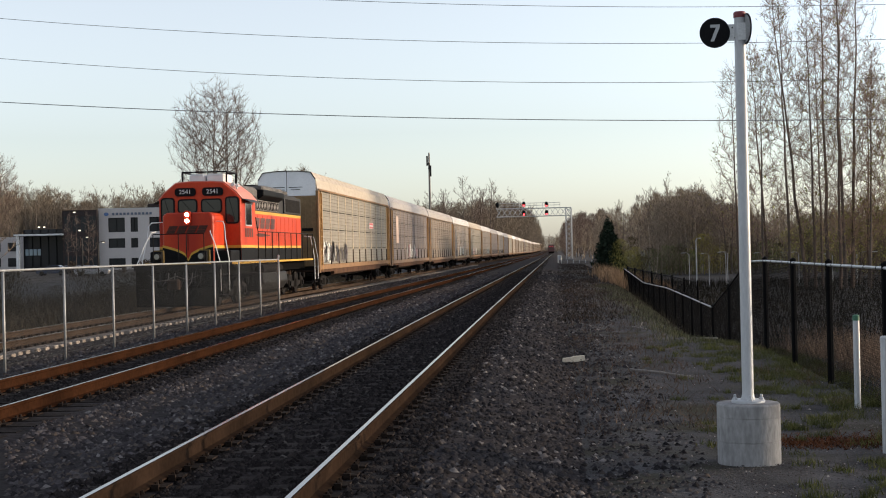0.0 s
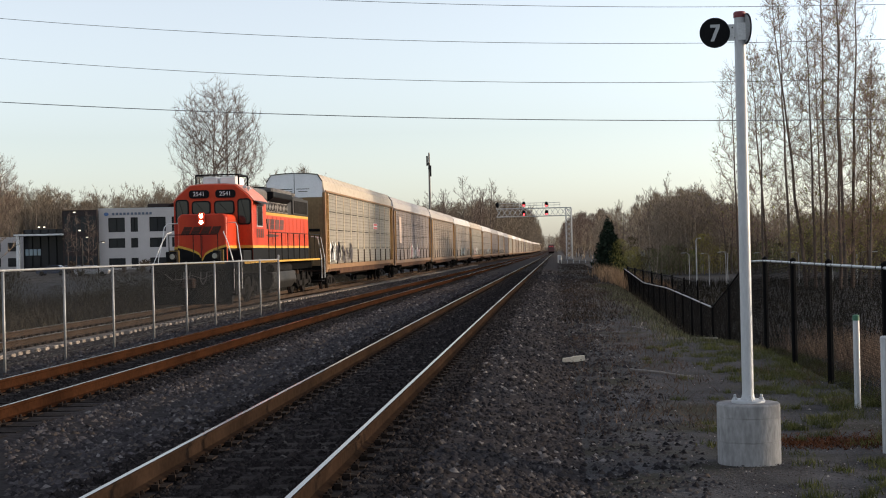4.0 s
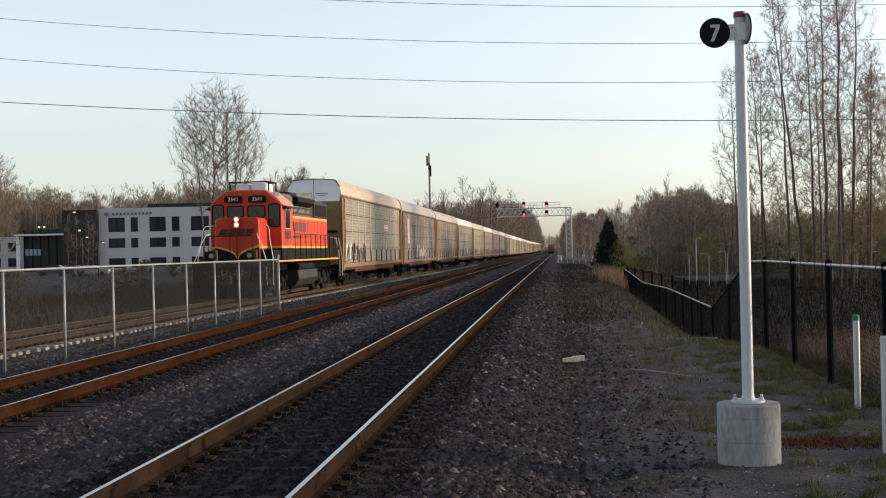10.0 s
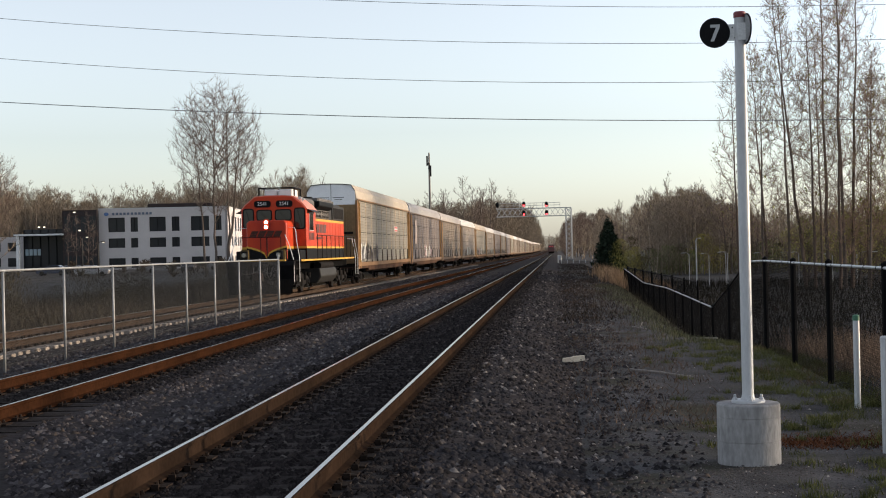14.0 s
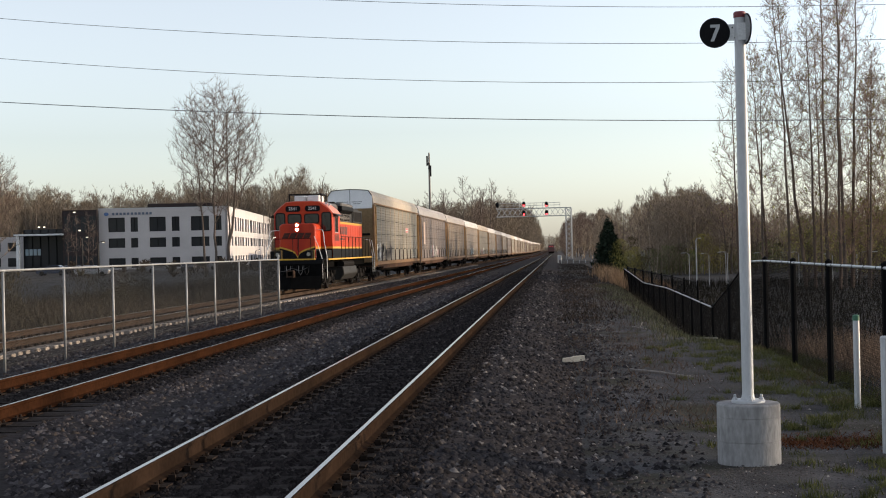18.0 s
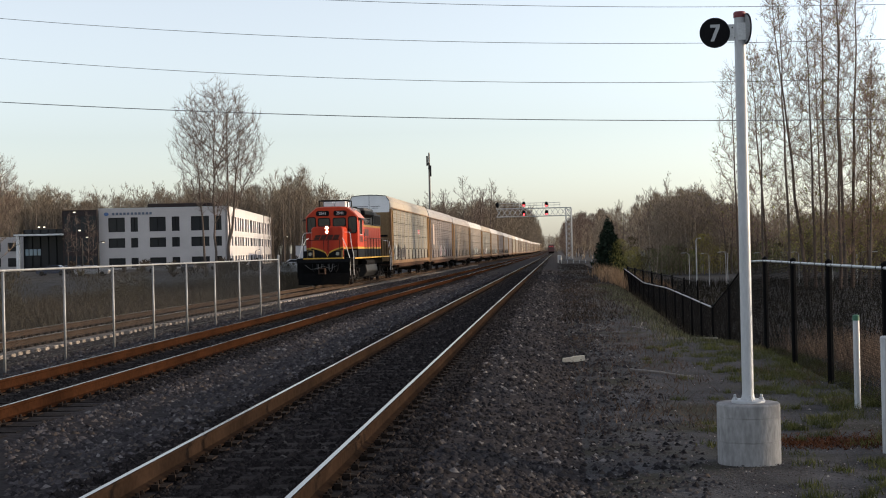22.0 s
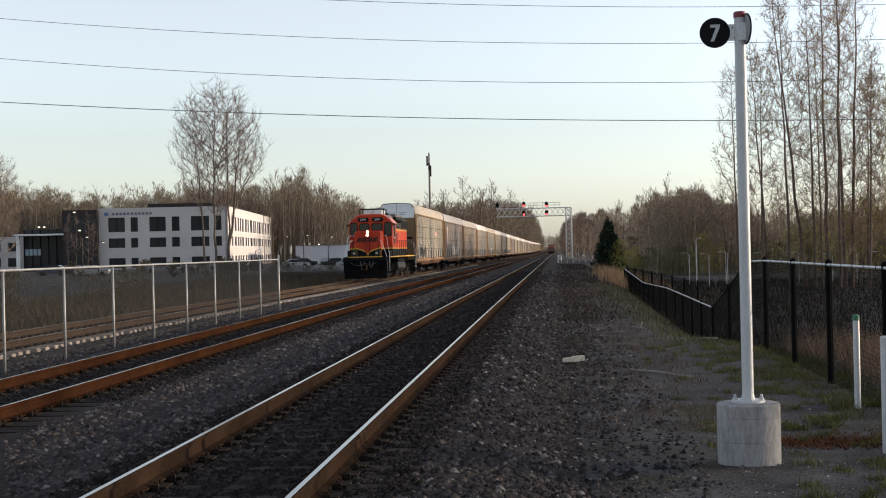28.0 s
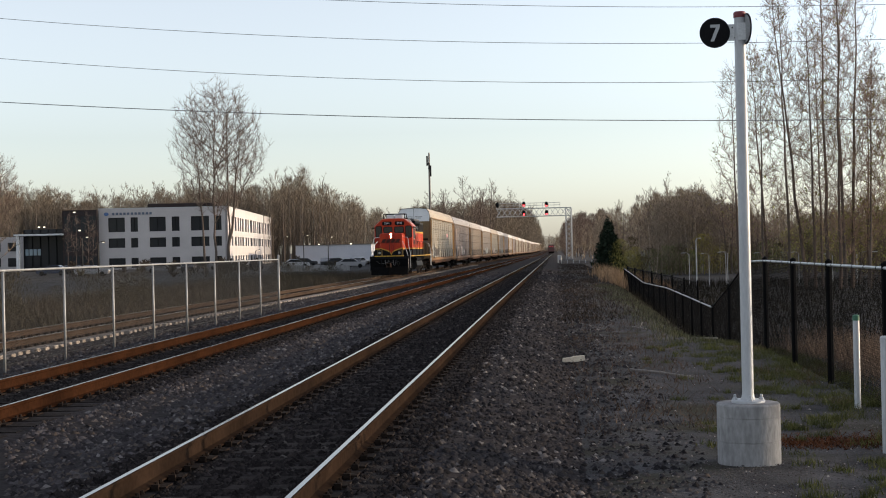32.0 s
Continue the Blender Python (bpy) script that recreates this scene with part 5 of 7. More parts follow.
def build_autorack(name, label, side_m, post_m, roof_m, end_m, stay_m, detailed=True, spin=True):
    c = thing(name, label, "railcar", (-12.85, 62, -0.09), group="autorack railcars")
    sill = part("side_sill", Mesher().prism([(1.30, 1.06), (1.52, 1.06), (1.52, 1.28), (1.30, 1.28)], 0, CAR_LEN), post_m, c, "rusty tan side sill")
    part("lower_sill", Mesher().prism([(1.28, 0.72), (1.44, 0.78), (1.44, 1.06), (1.28, 1.06)], 4.6, CAR_LEN - 4.6).prism([(1.28, 0.9), (1.44, 0.92), (1.44, 1.06), (1.28, 1.06)], 0.05, 4.6).prism([(1.28, 0.9), (1.44, 0.92), (1.44, 1.06), (1.28, 1.06)], CAR_LEN - 4.6, CAR_LEN - 0.05), RUST, c, "dark rusty lower sill")
    part("side_sill", Mesher().prism([(-1.52, 0.92), (-1.30, 0.92), (-1.30, 1.28), (-1.52, 1.28)], 0, CAR_LEN), post_m, c)
    part("floor", Mesher().box(-1.30, 1.30, 0.05, CAR_LEN - 0.05, 0.95, 1.2), M_SOOT_AND_SHADE, c)
    n = 10
    step = (CAR_LEN - 2 * BAY) / n
    pm = panel_mesh("side_panel", side_m, step - 0.1)
    if detailed:
        for i in range(n):
            part("side_panel", pm, None, c, at=(1.405, BAY + 0.05 + i * step, 0))
    else:
        g = Mesher()
        for i in range(n):
            for z0, z1 in SHEETS:
                g.box(1.405, 1.44, BAY + 0.05 + i * step, BAY - 0.05 + (i + 1) * step, z0, z1)
        tagged(part("side_panels", g, side_m, c), kind="stuff")
    part("far_side_panel", Mesher().box(-1.44, -1.405, 0.1, CAR_LEN - 0.1, 1.3, 4.86), side_m, c)
    # black sheet behind the slots: paints the shade inside the car
    part("inner_dark", Mesher().box(1.30, 1.31, 0.1, CAR_LEN - 0.1, 1.25, 4.86), M_SOOT_AND_SHADE, c)
    for y0 in (0.2, CAR_LEN - BAY + 0.05):
        part("end_bay", Mesher().box(1.36, 1.40, y0, y0 + BAY - 0.25, 1.28, 4.86), end_m, c, "rusty plate behind the ladder")
    post = Mesher().prism([(1.40, 1.28), (1.462, 1.28), (1.461, 4.87), (1.40, 4.87)], -0.14, 0.14).mesh("side_post", stay_m)
    stake = Mesher().prism([(1.44, 1.28), (1.50, 1.28), (1.485, 2.02), (1.44, 2.02)], -0.05, 0.05).mesh("stake", M_IRON)
    if detailed:
        for i in range(n + 1):
            part("side_post", post, None, c, at=(0, BAY + i * step, 0))
            if 0 < i:
                part("stake", stake, None, c, at=(0, BAY - 0.13 + i * step, 0))
    else:
        g = Mesher()
        for i in range(n + 1):
            g.prism([(1.40, 1.28), (1.462, 1.28), (1.461, 4.87), (1.40, 4.87)], BAY - 0.13 + i * step, BAY + 0.13 + i * step)
        tagged(part("side_posts", g, stay_m, c), kind="stuff")
    half = [(1.52, 4.86), (1.47, 4.98), (1.40, 5.40), (1.17, 5.75), (0.6, 5.81), (0.0, 5.83)]
    prof = half + [(-x, z) for x, z in reversed(half[:-1])]
    roof = part("roof", Mesher().prism(prof, 0.0, CAR_LEN), roof_m, c, "faceted metal roof")
    if detailed:
        g = Mesher()
        for i in range(23):
            y = 0.1 + i * (CAR_LEN - 0.2) / 22
            for (xa, za), (xb, zb) in zip(half, half[1:]):
                g.add([(xa, y, za + 0.012), (xb, y, zb + 0.012), (xb, y + 0.09, zb + 0.012), (xa, y + 0.09, za + 0.012), (xa, y, za), (xb, y, zb), (xb, y + 0.09, zb), (xa, y + 0.09, za)], [(0, 1, 2, 3), (0, 4, 5, 1), (3, 2, 6, 7)])
        tagged(part("roof_seams", g, roof_m, roof), kind="stuff")
        part("roof_edge", Mesher().prism([(1.52, 4.87), (1.555, 4.87), (1.555, 4.95), (1.52, 4.95)], 0, CAR_LEN), post_m, roof)
    white = [(1.40, 4.62), (1.39, 5.395), (1.16, 5.735), (0.59, 5.795), (0.0, 5.815), (-0.59, 5.795), (-1.16, 5.735), (-1.39, 5.395), (-1.40, 4.62)]
    for y0, y1 in ((-0.03, 0.0), (CAR_LEN, CAR_LEN + 0.03)):
        part("end_gable", Mesher().prism(white, y0, y1), M_GABLE, c, "white end gable of the roof")
        if detailed:
            yy = -0.036 if y0 < 0 else CAR_LEN + 0.036
            g = Mesher()
            for k in range(2):
                g.box(-0.85 + k * 0.95, -0.1 + k * 0.85, yy - 0.003, yy + 0.003, 5.02, 5.05).box(-0.75 + k * 0.95, -0.1 + k * 0.75, yy - 0.003, yy + 0.003, 4.90, 4.93)
            g.box(-0.012, 0.012, yy - 0.004, yy + 0.004, 4.63, 5.8)
            part("gable_trim", Mesher().prism([(x, z + 0.012) for x, z in prof if z > 5.2] + [(x * 0.985, z - 0.025) for x, z in reversed(prof) if z > 5.2], yy - 0.03, yy + 0.03), M_BLACK, c, "black trim along the gable's edge")
            part("stencil_bars", g, M_SOOT_AND_SHADE, c, "small dark unreadable stencilling")
        for s in (-1, 1):
            lo, hi = sorted((s * 0.02, s * 1.40))
            d = part("end_door", Mesher().cbox(lo, hi, y0 - 0.03, y1 + 0.03, 1.2, 4.61, 0.02), end_m, c, "clamshell end door")
            if detailed:
                for k in range(4):
                    if k == 0 and s > 0 and y0 < 0:
                        part("latch", Mesher().cbox(0.7, 1.25, y0 - 0.08, y0 - 0.06, 2.92, 3.06, 0.01), M_SOOT_AND_SHADE, d, "black door latch")
                    part("door_rib", Mesher().box(lo + 0.15 + k * 0.32, lo + 0.22 + k * 0.32, y0 - 0.06, y1 + 0.06, 1.3, 4.3), end_m, d)
            part("corner_post", Mesher().cbox(min(s * 1.40, s * 1.54), max(s * 1.40, s * 1.54), y0 - 0.08 if y0 < 0 else y1 - 0.2, y0 + 0.2 if y0 < 0 else y1 + 0.08, 0.9, 4.85, 0.02), post_m, c)
    if detailed:
        for y in (0.42, CAR_LEN - 0.95):
            g = Mesher().box(1.46, 1.53, y, y + 0.06, 1.0, 4.75).box(1.46, 1.53, y + 0.5, y + 0.56, 1.0, 4.75)
            for k in range(12):
                g.cyl((1.5, y, 1.1 + k * 0.31), (1.5, y + 0.5, 1.1 + k * 0.31), 0.02, n=5)
            part("ladder", g, M_LADDER, c, "golden tan end ladder")
    for yy, s in ((-0.5, 1), (CAR_LEN + 0.5, -1)):
        part("coupler", Mesher().box(-0.12, 0.12, min(yy, yy + s * 0.9), max(yy, yy + s * 0.9), 0.75, 0.95), M_IRON, c)
        part("end_platform", Mesher().box(-1.3, 1.3, min(yy + s * 0.22, yy + s * 0.6), max(yy + s * 0.22, yy + s * 0.6), 0.95, 1.03), M_IRON, c)
    truck(c, 3.4, 0.42, 1.75, CAR_WHEEL, spin=spin)
    truck(c, CAR_LEN - 3.4, 0.42, 1.75, CAR_WHEEL, spin=spin)
    part("brake_gear", Mesher().cyl((0.5, 8, 0.75), (0.5, 11, 0.75), 0.16, n=8).box(-0.35, 0.35, 5, CAR_LEN - 5, 0.55, 0.95), M_SOOT_AND_SHADE, c)
    return c


def car_paint(tag, side, post, roof, end):
    s = mat("panel_" + tag, side, tuple(v * 0.74 for v in side), scale=0.5, fine=7, rough=0.75, bump=0.08, dirt=tuple(v * 0.62 for v in side), streak=(1, 1, 0.35))
    p = mat("post_" + tag, post, tuple(v * 0.65 for v in post), scale=1.2, fine=14, rough=0.7, bump=0.1)
    r = mat("roof_" + tag, roof, tuple(v * 0.75 for v in roof), scale=0.4, fine=6, rough=0.6, bump=0.05, streak=(1, 0.3, 1))
    e = mat("end_" + tag, end, tuple(v * 0.7 for v in end), scale=0.8, fine=9, rough=0.7, bump=0.1)
    y = mat("stay_" + tag, tuple(v * k for v, k in zip(side, (1.75, 1.5, 1.2))), tuple(v * 0.9 for v in side), scale=1.2, fine=14, rough=0.7, bump=0.1)
    return s, p, r, e, y


PAINTS = {
    "tan": car_paint("tan", (0.245, 0.224, 0.19), (0.25, 0.14, 0.068), (0.44, 0.375, 0.30), (0.27, 0.175, 0.09)),
    "grey": car_paint("grey", (0.165, 0.142, 0.135), (0.19, 0.125, 0.085), (0.36, 0.335, 0.325), (0.22, 0.13, 0.08)),
    "brown": car_paint("brown", (0.20, 0.165, 0.135), (0.21, 0.14, 0.09), (0.40, 0.36, 0.33), (0.25, 0.15, 0.08)),
    "pale": car_paint("pale", (0.26, 0.225, 0.195), (0.26, 0.185, 0.12), (0.60, 0.575, 0.55), (0.3, 0.2, 0.1)),
}
ORDER = ["tan", "grey", "brown", "pale", "tan", "pale", "grey", "pale", "brown", "grey"]
LABEL = {"tan": "tan autorack car with ribbed grey-beige side panels", "grey": "dull grey autorack car with rusty posts", "brown": "brownish autorack car with dusty panels", "pale": "pale autorack car with a white metal roof"}
CARS = []
N_CARS = 34


def graffiti(car, y0, y1, colours, seed):
    """Loose overlapping spray-paint strokes low on the side."""
    rng = random.Random(seed)
    for col in colours:
        for _ in range(7):
            g = Mesher()
            y = rng.uniform(y0, y1)
            z = rng.uniform(1.35, 1.5)
            top = z + rng.uniform(0.5, 1.0)
            pts = [(y, z), (y + rng.uniform(-0.2, 0.3), (z + top) / 2), (y + rng.uniform(-0.1, 0.5), top), (y + rng.uniform(0.3, 0.8), (z + top) / 2), (y + rng.uniform(0.2, 0.7), z)]
            w = rng.uniform(0.045, 0.11)
            for (a, b), (c, d) in zip(pts, pts[1:]):
                n = Vector((-(d - b), c - a)).normalized() * w
                g.add([(1.488, a - n.x, b - n.y), (1.488, a + n.x, b + n.y), (1.488, c + n.x, d + n.y), (1.488, c - n.x, d - n.y), (1.482, a - n.x, b - n.y), (1.482, c - n.x, d - n.y)], [(0, 1, 2, 3), (4, 0, 3, 5)])
            part("graffiti_stroke", g, col, car, "worn spray-painted stroke")


def build_train():
    g_white = mat("spray_white", (0.75, 0.75, 0.73), rough=0.6, bump=0)
    g_blue = mat("spray_blue", (0.3, 0.42, 0.46), rough=0.6, bump=0)
    g_dark = mat("spray_dark", (0.1, 0.09, 0.1), rough=0.6, bump=0)
    g_pink = mat("spray_pink", (0.5, 0.3, 0.32), rough=0.6, bump=0)
    plan = {0: ((1.4, 4.4), (g_white, g_dark)), 1: ((10, 17), (g_pink, g_white)), 3: ((8, 16), (g_blue, g_white)), 4: ((6, 14), (g_white, g_pink)), 5: ((14, 20), (g_blue,))}
    far = None
    for k in range(N_CARS):
        if k < 8:
            kind = ORDER[k]
            c = build_autorack("autorack_car", LABEL[kind], *PAINTS[kind], detailed=k < 8, spin=k < 4)
            if k in plan:
                (a, b), cols = plan[k]
                graffiti(c, a, b, cols, k)
                if k == 0:
                    graffiti(c, 4.9, 8.5, (g_dark,), 77)
            if k == 0:
                part("placard", Mesher().box(1.482, 1.49, 17.8, 19.6, 3.26, 3.62), g_white, c, "pale placard with dark red bars")
                part("placard_bars", Mesher().box(1.491, 1.494, 17.9, 19.5, 3.47, 3.6).box(1.491, 1.494, 17.9, 19.5, 3.28, 3.40), M_RED, c)
            if k == 1:
                part("placard", Mesher().box(1.482, 1.49, 3.2, 4.6, 2.5, 4.4), mat("faded_panel", (0.5, 0.38, 0.32), rough=0.6), c, "faded pale upright panel")
        else:
            if far is None:
                far = {kd: build_autorack("autorack_car", LABEL[kd], *PAINTS[kd], detailed=False, spin=False) for kd in ("tan", "grey", "pale", "brown")}
                spare = dict(far)
            kind = ("pale", "tan", "grey", "tan", "pale", "brown")[k % 6]
            c = spare.pop(kind) if kind in spare else copy_thing(far[kind], pose(0, 0, 0))
        CARS.append(c)


build_train()


# ---- the far train standing on the nearest track ----
def build_far_train():
    c = thing("far_railcar", "dark end of a distant standing train with red tail lamps", "railcar", (-2.676, 650, drop(620)))
    part("body", Mesher().prism([(-1.5, 0.9), (1.5, 0.9), (1.5, 3.6), (1.1, 4.2), (-1.1, 4.2), (-1.5, 3.6)], 0, 26), mat("dusty_maroon", (0.16, 0.10, 0.095), rough=0.8), c)
    for x in (-0.55, 0.6):
        part("tail_lamp", Mesher().cyl((x, -0.05, 3.3), (x, 0.0, 3.3), 0.08, n=10), M_REDLAMP, c)
    part("underframe", Mesher().box(-1.3, 1.3, 0.2, 25.8, 0.05, 0.9), M_SOOT_AND_SHADE, c)


build_far_train()


# ---- how the train moves: the rake is pushed slowly away, gathering speed ----
COEF = (13.895, -35.95, 37.191, 32.541, 10.529, 46.405)


def run(t):
    """Distance of the headlamps from the camera, along the track."""
    u = t / 32.0
    s = 0.0
    for k in COEF:
        s = s * u + k
    return s


def motions():
    times = [i * 0.5 for i in range(65)]
    offs = [(LOCO, -2.0, 9.5)] + [(c, 18.2 + PITCH * k, 13.8) for k, c in enumerate(CARS)]
    for ob, off, mid in offs:
        walk(ob, [(t, pose(-12.75 if ob is LOCO else -12.85, run(t) + off, -0.089 + drop(run(t) + off + mid))) for t in times])
    fine = [i * 0.25 for i in range(129)]
    for w, r, (x, y, z) in SPINNING:
        walk(w, [(t, pose(x, y, z, -math.degrees((run(t) - run(0)) / r) % 360)) for t in fine])
# ---- trees ----
def grow(rng, h, r, crown0=0.25, spread=0.5, branches=16, subs=6, twigs=4, lean=0.0, wob=0.05, thin=0.012, stems=1, rise=(0.7, 1.5), flare=0.13, follow=0.7):
    """A bare tree as two lists of limbs (x0, y0, z0, x1, y1, z1, r0, r1): trunk and boughs, and fine twigs."""
    big, fine, stem = [], [], []

    def shoot(p, d, length, rad, depth, n):
        """One limb in a few bent pieces; returns its nodes."""
        pts = [p]
        for i in range(n):
            d = (d + Vector((rng.uniform(-1, 1), rng.uniform(-1, 1), rng.uniform(-0.4, 0.9))) * (0.12 if depth else wob)).normalized()
            q = p + d * (length / n)
            r0, r1 = rad * (1 - i / n * 0.75), rad * (1 - (i + 1) / n * 0.75)
            (stem if depth == 0 else big if depth < 2 else fine).append((*p, *q, max(r0, thin), max(r1, thin)))
            p = q
            pts.append(p)
        return pts, d

    for st in range(stems):
        a = rng.uniform(0, math.tau)
        tilt = lean + (flare * (st + 1) / stems if stems > 1 else 0)
        d0 = Vector((math.cos(a) * tilt, math.sin(a) * tilt, 1)).normalized()
        hh = h * (1 if st == 0 else rng.uniform(0.72, 0.97))
        trunk, _ = shoot(Vector((0.25 * st * math.cos(a), 0.25 * st * math.sin(a), -0.3)), d0, hh, r * (1 if st == 0 else 0.8), 0, 9)
        nb = branches if stems == 1 else max(5, branches // stems + 3)
        for b in range(nb):
            k = crown0 + (0.97 - crown0) * (b + rng.random() * 0.8) / nb
            i = min(int(k * 9), 8)
            p = trunk[i].lerp(trunk[i + 1], k * 9 - i)
            a = b * 2.4 + rng.uniform(-0.5, 0.5)
            up = rng.uniform(*rise) * (0.55 + k)
            d = Vector((math.cos(a), math.sin(a), up)).normalized()
            shape = math.sin(min(1.0, (1 - k) / (1 - crown0) * 0.9 + 0.12) * 1.7) if k > crown0 else 0
            ln = h * spread * (0.25 + 0.75 * max(0.12, shape)) * rng.uniform(0.7, 1.15)
            bough, _ = shoot(p, d, ln, r * 0.32 * (1.15 - k) + thin, 1, 4)
            for s in range(subs):
                kk = 0.2 + 0.8 * (s + rng.random()) / subs
                j = min(int(kk * 4), 3)
                q = bough[j].lerp(bough[j + 1], kk * 4 - j)
                dd = (d * follow + Vector((rng.uniform(-1, 1), rng.uniform(-1, 1), rng.uniform(-0.1, 1.1)))).normalized()
                sl = ln * rng.uniform(0.22, 0.42)
                sub, _ = shoot(q, dd, sl, thin * 1.7, 2, 2)
                for t in range(twigs):
                    o = sub[0].lerp(sub[-1], rng.uniform(0.25, 1.0))
                    d3 = (dd + Vector((rng.uniform(-1, 1), rng.uniform(-1, 1), rng.uniform(-0.4, 1.2))) * 0.9).normalized()
                    e = o + d3 * sl * rng.uniform(0.3, 0.75)
                    fine.append((*o, *e, thin, thin * 0.6))
    return stem, big, fine


def plant(name, label, category, at, stem, big, fine, group="", buds=0, seed=0, twig=M_TWIG, bark=M_BARK):
    th = thing(name, label, category, at, group=group)
    for i in range(0, len(stem), 9):
        rows = stem[i:i + 9]
        part("trunk", Mesher().tube([r[:3] for r in rows] + [rows[-1][3:6]], [r[6] for r in rows] + [rows[-1][7]], n=8), bark, th, smooth=True)
    if big:
        tagged(part("bough", limbs_mesh("bough", big, 5, bark), None, th, "bare grey-brown limbs"), kind="stuff")
    tagged(part("crown", limbs_mesh("crown", fine, 3 if at[1] < 140 else 2, twig), None, th, "fine bare twigs"), kind="stuff")
    if buds:
        rs = np.random.RandomState(seed)
        f = np.asarray(fine)[rs.choice(len(fine), buds)]
        c = f[:, 3:6] + rs.normal(0, 0.12, (buds, 3))
        v = (c[:, None, :] + rs.normal(0, 0.055, (buds, 3, 3))).reshape(-1, 3)
        part("young_leaves", array_mesh("young_leaves", v, np.arange(3 * buds).reshape(-1, 3), M_BUDS), None, th, "sparse yellow-green young leaves")
    return th


def fill_crown(seed, stems, targets, r0, tip=0.008, piece=0.7, twigs=6, twig=0.6, climb=1.3, part_r=0.022):
    """A bare tree whose limbs reach out from given stems to every point of its crown.

    stems: polylines of the trunks; targets: points of the crown; climb: how strongly limbs grow upwards."""
    rs = np.random.RandomState(seed)
    stem, pos, parent, is_stem = [], [], [], []
    for line in stems:
        line = np.asarray(line, float)
        k = np.linspace(0, len(line) - 1, 10)
        pts = np.stack([np.interp(k, np.arange(len(line)), line[:, c]) for c in range(3)], 1)
        pts[1:-1, :2] += rs.normal(0, min(0.07, r0 * 0.4), (8, 2))
        for i in range(9):
            stem.append((*pts[i], *pts[i + 1], r0 * (1 - i / 9 * 0.85), r0 * (1 - (i + 1) / 9 * 0.85)))
        kk = np.linspace(1, 9, 40)
        for p in np.stack([np.interp(kk, np.arange(10), pts[:, c]) for c in range(3)], 1):
            pos.append(p)
            parent.append(-1)
            is_stem.append(True)
    axis = np.mean([np.asarray(l)[0, :2] for l in stems], 0)
    t = np.asarray(targets, float)
    reach = np.hypot(t[:, 0] - axis[0], t[:, 1] - axis[1])
    buf = np.zeros((len(pos) + len(t) * 14, 3))
    n = len(pos)
    buf[:n] = pos
    for j in np.argsort(reach + rs.normal(0, 0.35, len(t))):
        q = t[j]
        d = q - buf[:n]
        dist = np.linalg.norm(d, axis=1)
        cost = dist + climb * np.maximum(0, 0.55 * np.hypot(d[:, 0], d[:, 1]) - d[:, 2])
        i = int(np.argmin(cost))
        if dist[i] < 0.12:
            continue
        k = min(12, max(1, int(dist[i] / piece + 0.5)))
        p0 = buf[i].copy()
        side = rs.normal(0, 0.05 * dist[i], 3)
        for m in range(1, k + 1):
            u = m / k
            buf[n] = p0 + (q - p0) * u + side * math.sin(u * math.pi) + np.array([0, 0, -0.10 * dist[i] * math.sin(u * math.pi)])
            parent.append(i if m == 1 else n - 1)
            is_stem.append(False)
            n += 1
    area = np.zeros(n)
    kids = np.zeros(n, int)
    for i in range(n - 1, -1, -1):
        if parent[i] >= 0:
            if not kids[i]:
                area[i] = tip ** 2.3
            area[parent[i]] += area[i]
            kids[parent[i]] += 1
    rad = np.maximum(tip, np.minimum(area ** (1 / 2.3), r0 * 0.5))
    big, fine = [], []
    for i in range(n):
        if parent[i] < 0:
            continue
        j = parent[i]
        ra = rad[i] if is_stem[j] else min(rad[j], rad[i] * 1.3)
        (big if rad[i] > part_r else fine).append((*buf[j], *buf[i], ra, rad[i]))
        way = buf[i] - buf[j]
        way /= np.linalg.norm(way) + 1e-9
        for _ in range(twigs if rad[i] <= part_r else twigs // 3):
            o = buf[j] + (buf[i] - buf[j]) * rs.uniform(0, 1)
            dd = way * 0.8 + rs.normal(0, 0.5, 3) + np.array([0, 0, 0.45])
            e = o + dd / (np.linalg.norm(dd) + 1e-9) * twig * rs.uniform(0.4, 1.2)
            fine.append((*o, *e, tip * 0.9, tip * 0.5))
    return stem, big, fine


def oval_points(rs, n, half, z0, z1, blunt=1.0, low=0.0):
    """Points spread through an egg-shaped crown, thicker towards its skin."""
    d = rs.normal(0, 1, (n, 3))
    d /= np.linalg.norm(d, axis=1, keepdims=True)
    d *= rs.uniform(0.02, 1, (n, 1)) ** 0.42 * (1 + rs.normal(0, 0.05, (n, 1)))
    z = np.sign(d[:, 2]) * np.abs(d[:, 2]) ** blunt
    wide = 1 - low * np.clip(-z, 0, 1)
    return np.stack([d[:, 0] * half * wide, d[:, 1] * half * wide, (z0 + z1) / 2 + z * (z1 - z0) / 2], 1)


def slim_points(rs, n, line, half, z0):
    """Points round a straight trunk: short boughs in a narrow column that closes at the top."""
    a, b = np.asarray(line[0], float), np.asarray(line[-1], float)
    u = rs.uniform(0, 1, n) ** 0.75
    k = (z0 + (b[2] + 0.7 - z0) * u - a[2]) / (b[2] - a[2])
    c = a + (b - a) * k[:, None]
    ang = rs.uniform(0, math.tau, n)
    r = half * (1.0 - 0.72 * u ** 1.6) * (0.35 + 0.65 * np.minimum(1, u * 4)) * rs.uniform(0.05, 1, n) ** 0.42
    return c + np.stack([np.cos(ang) * r, np.sin(ang) * r, rs.uniform(-0.3, 0.5, n)], 1)


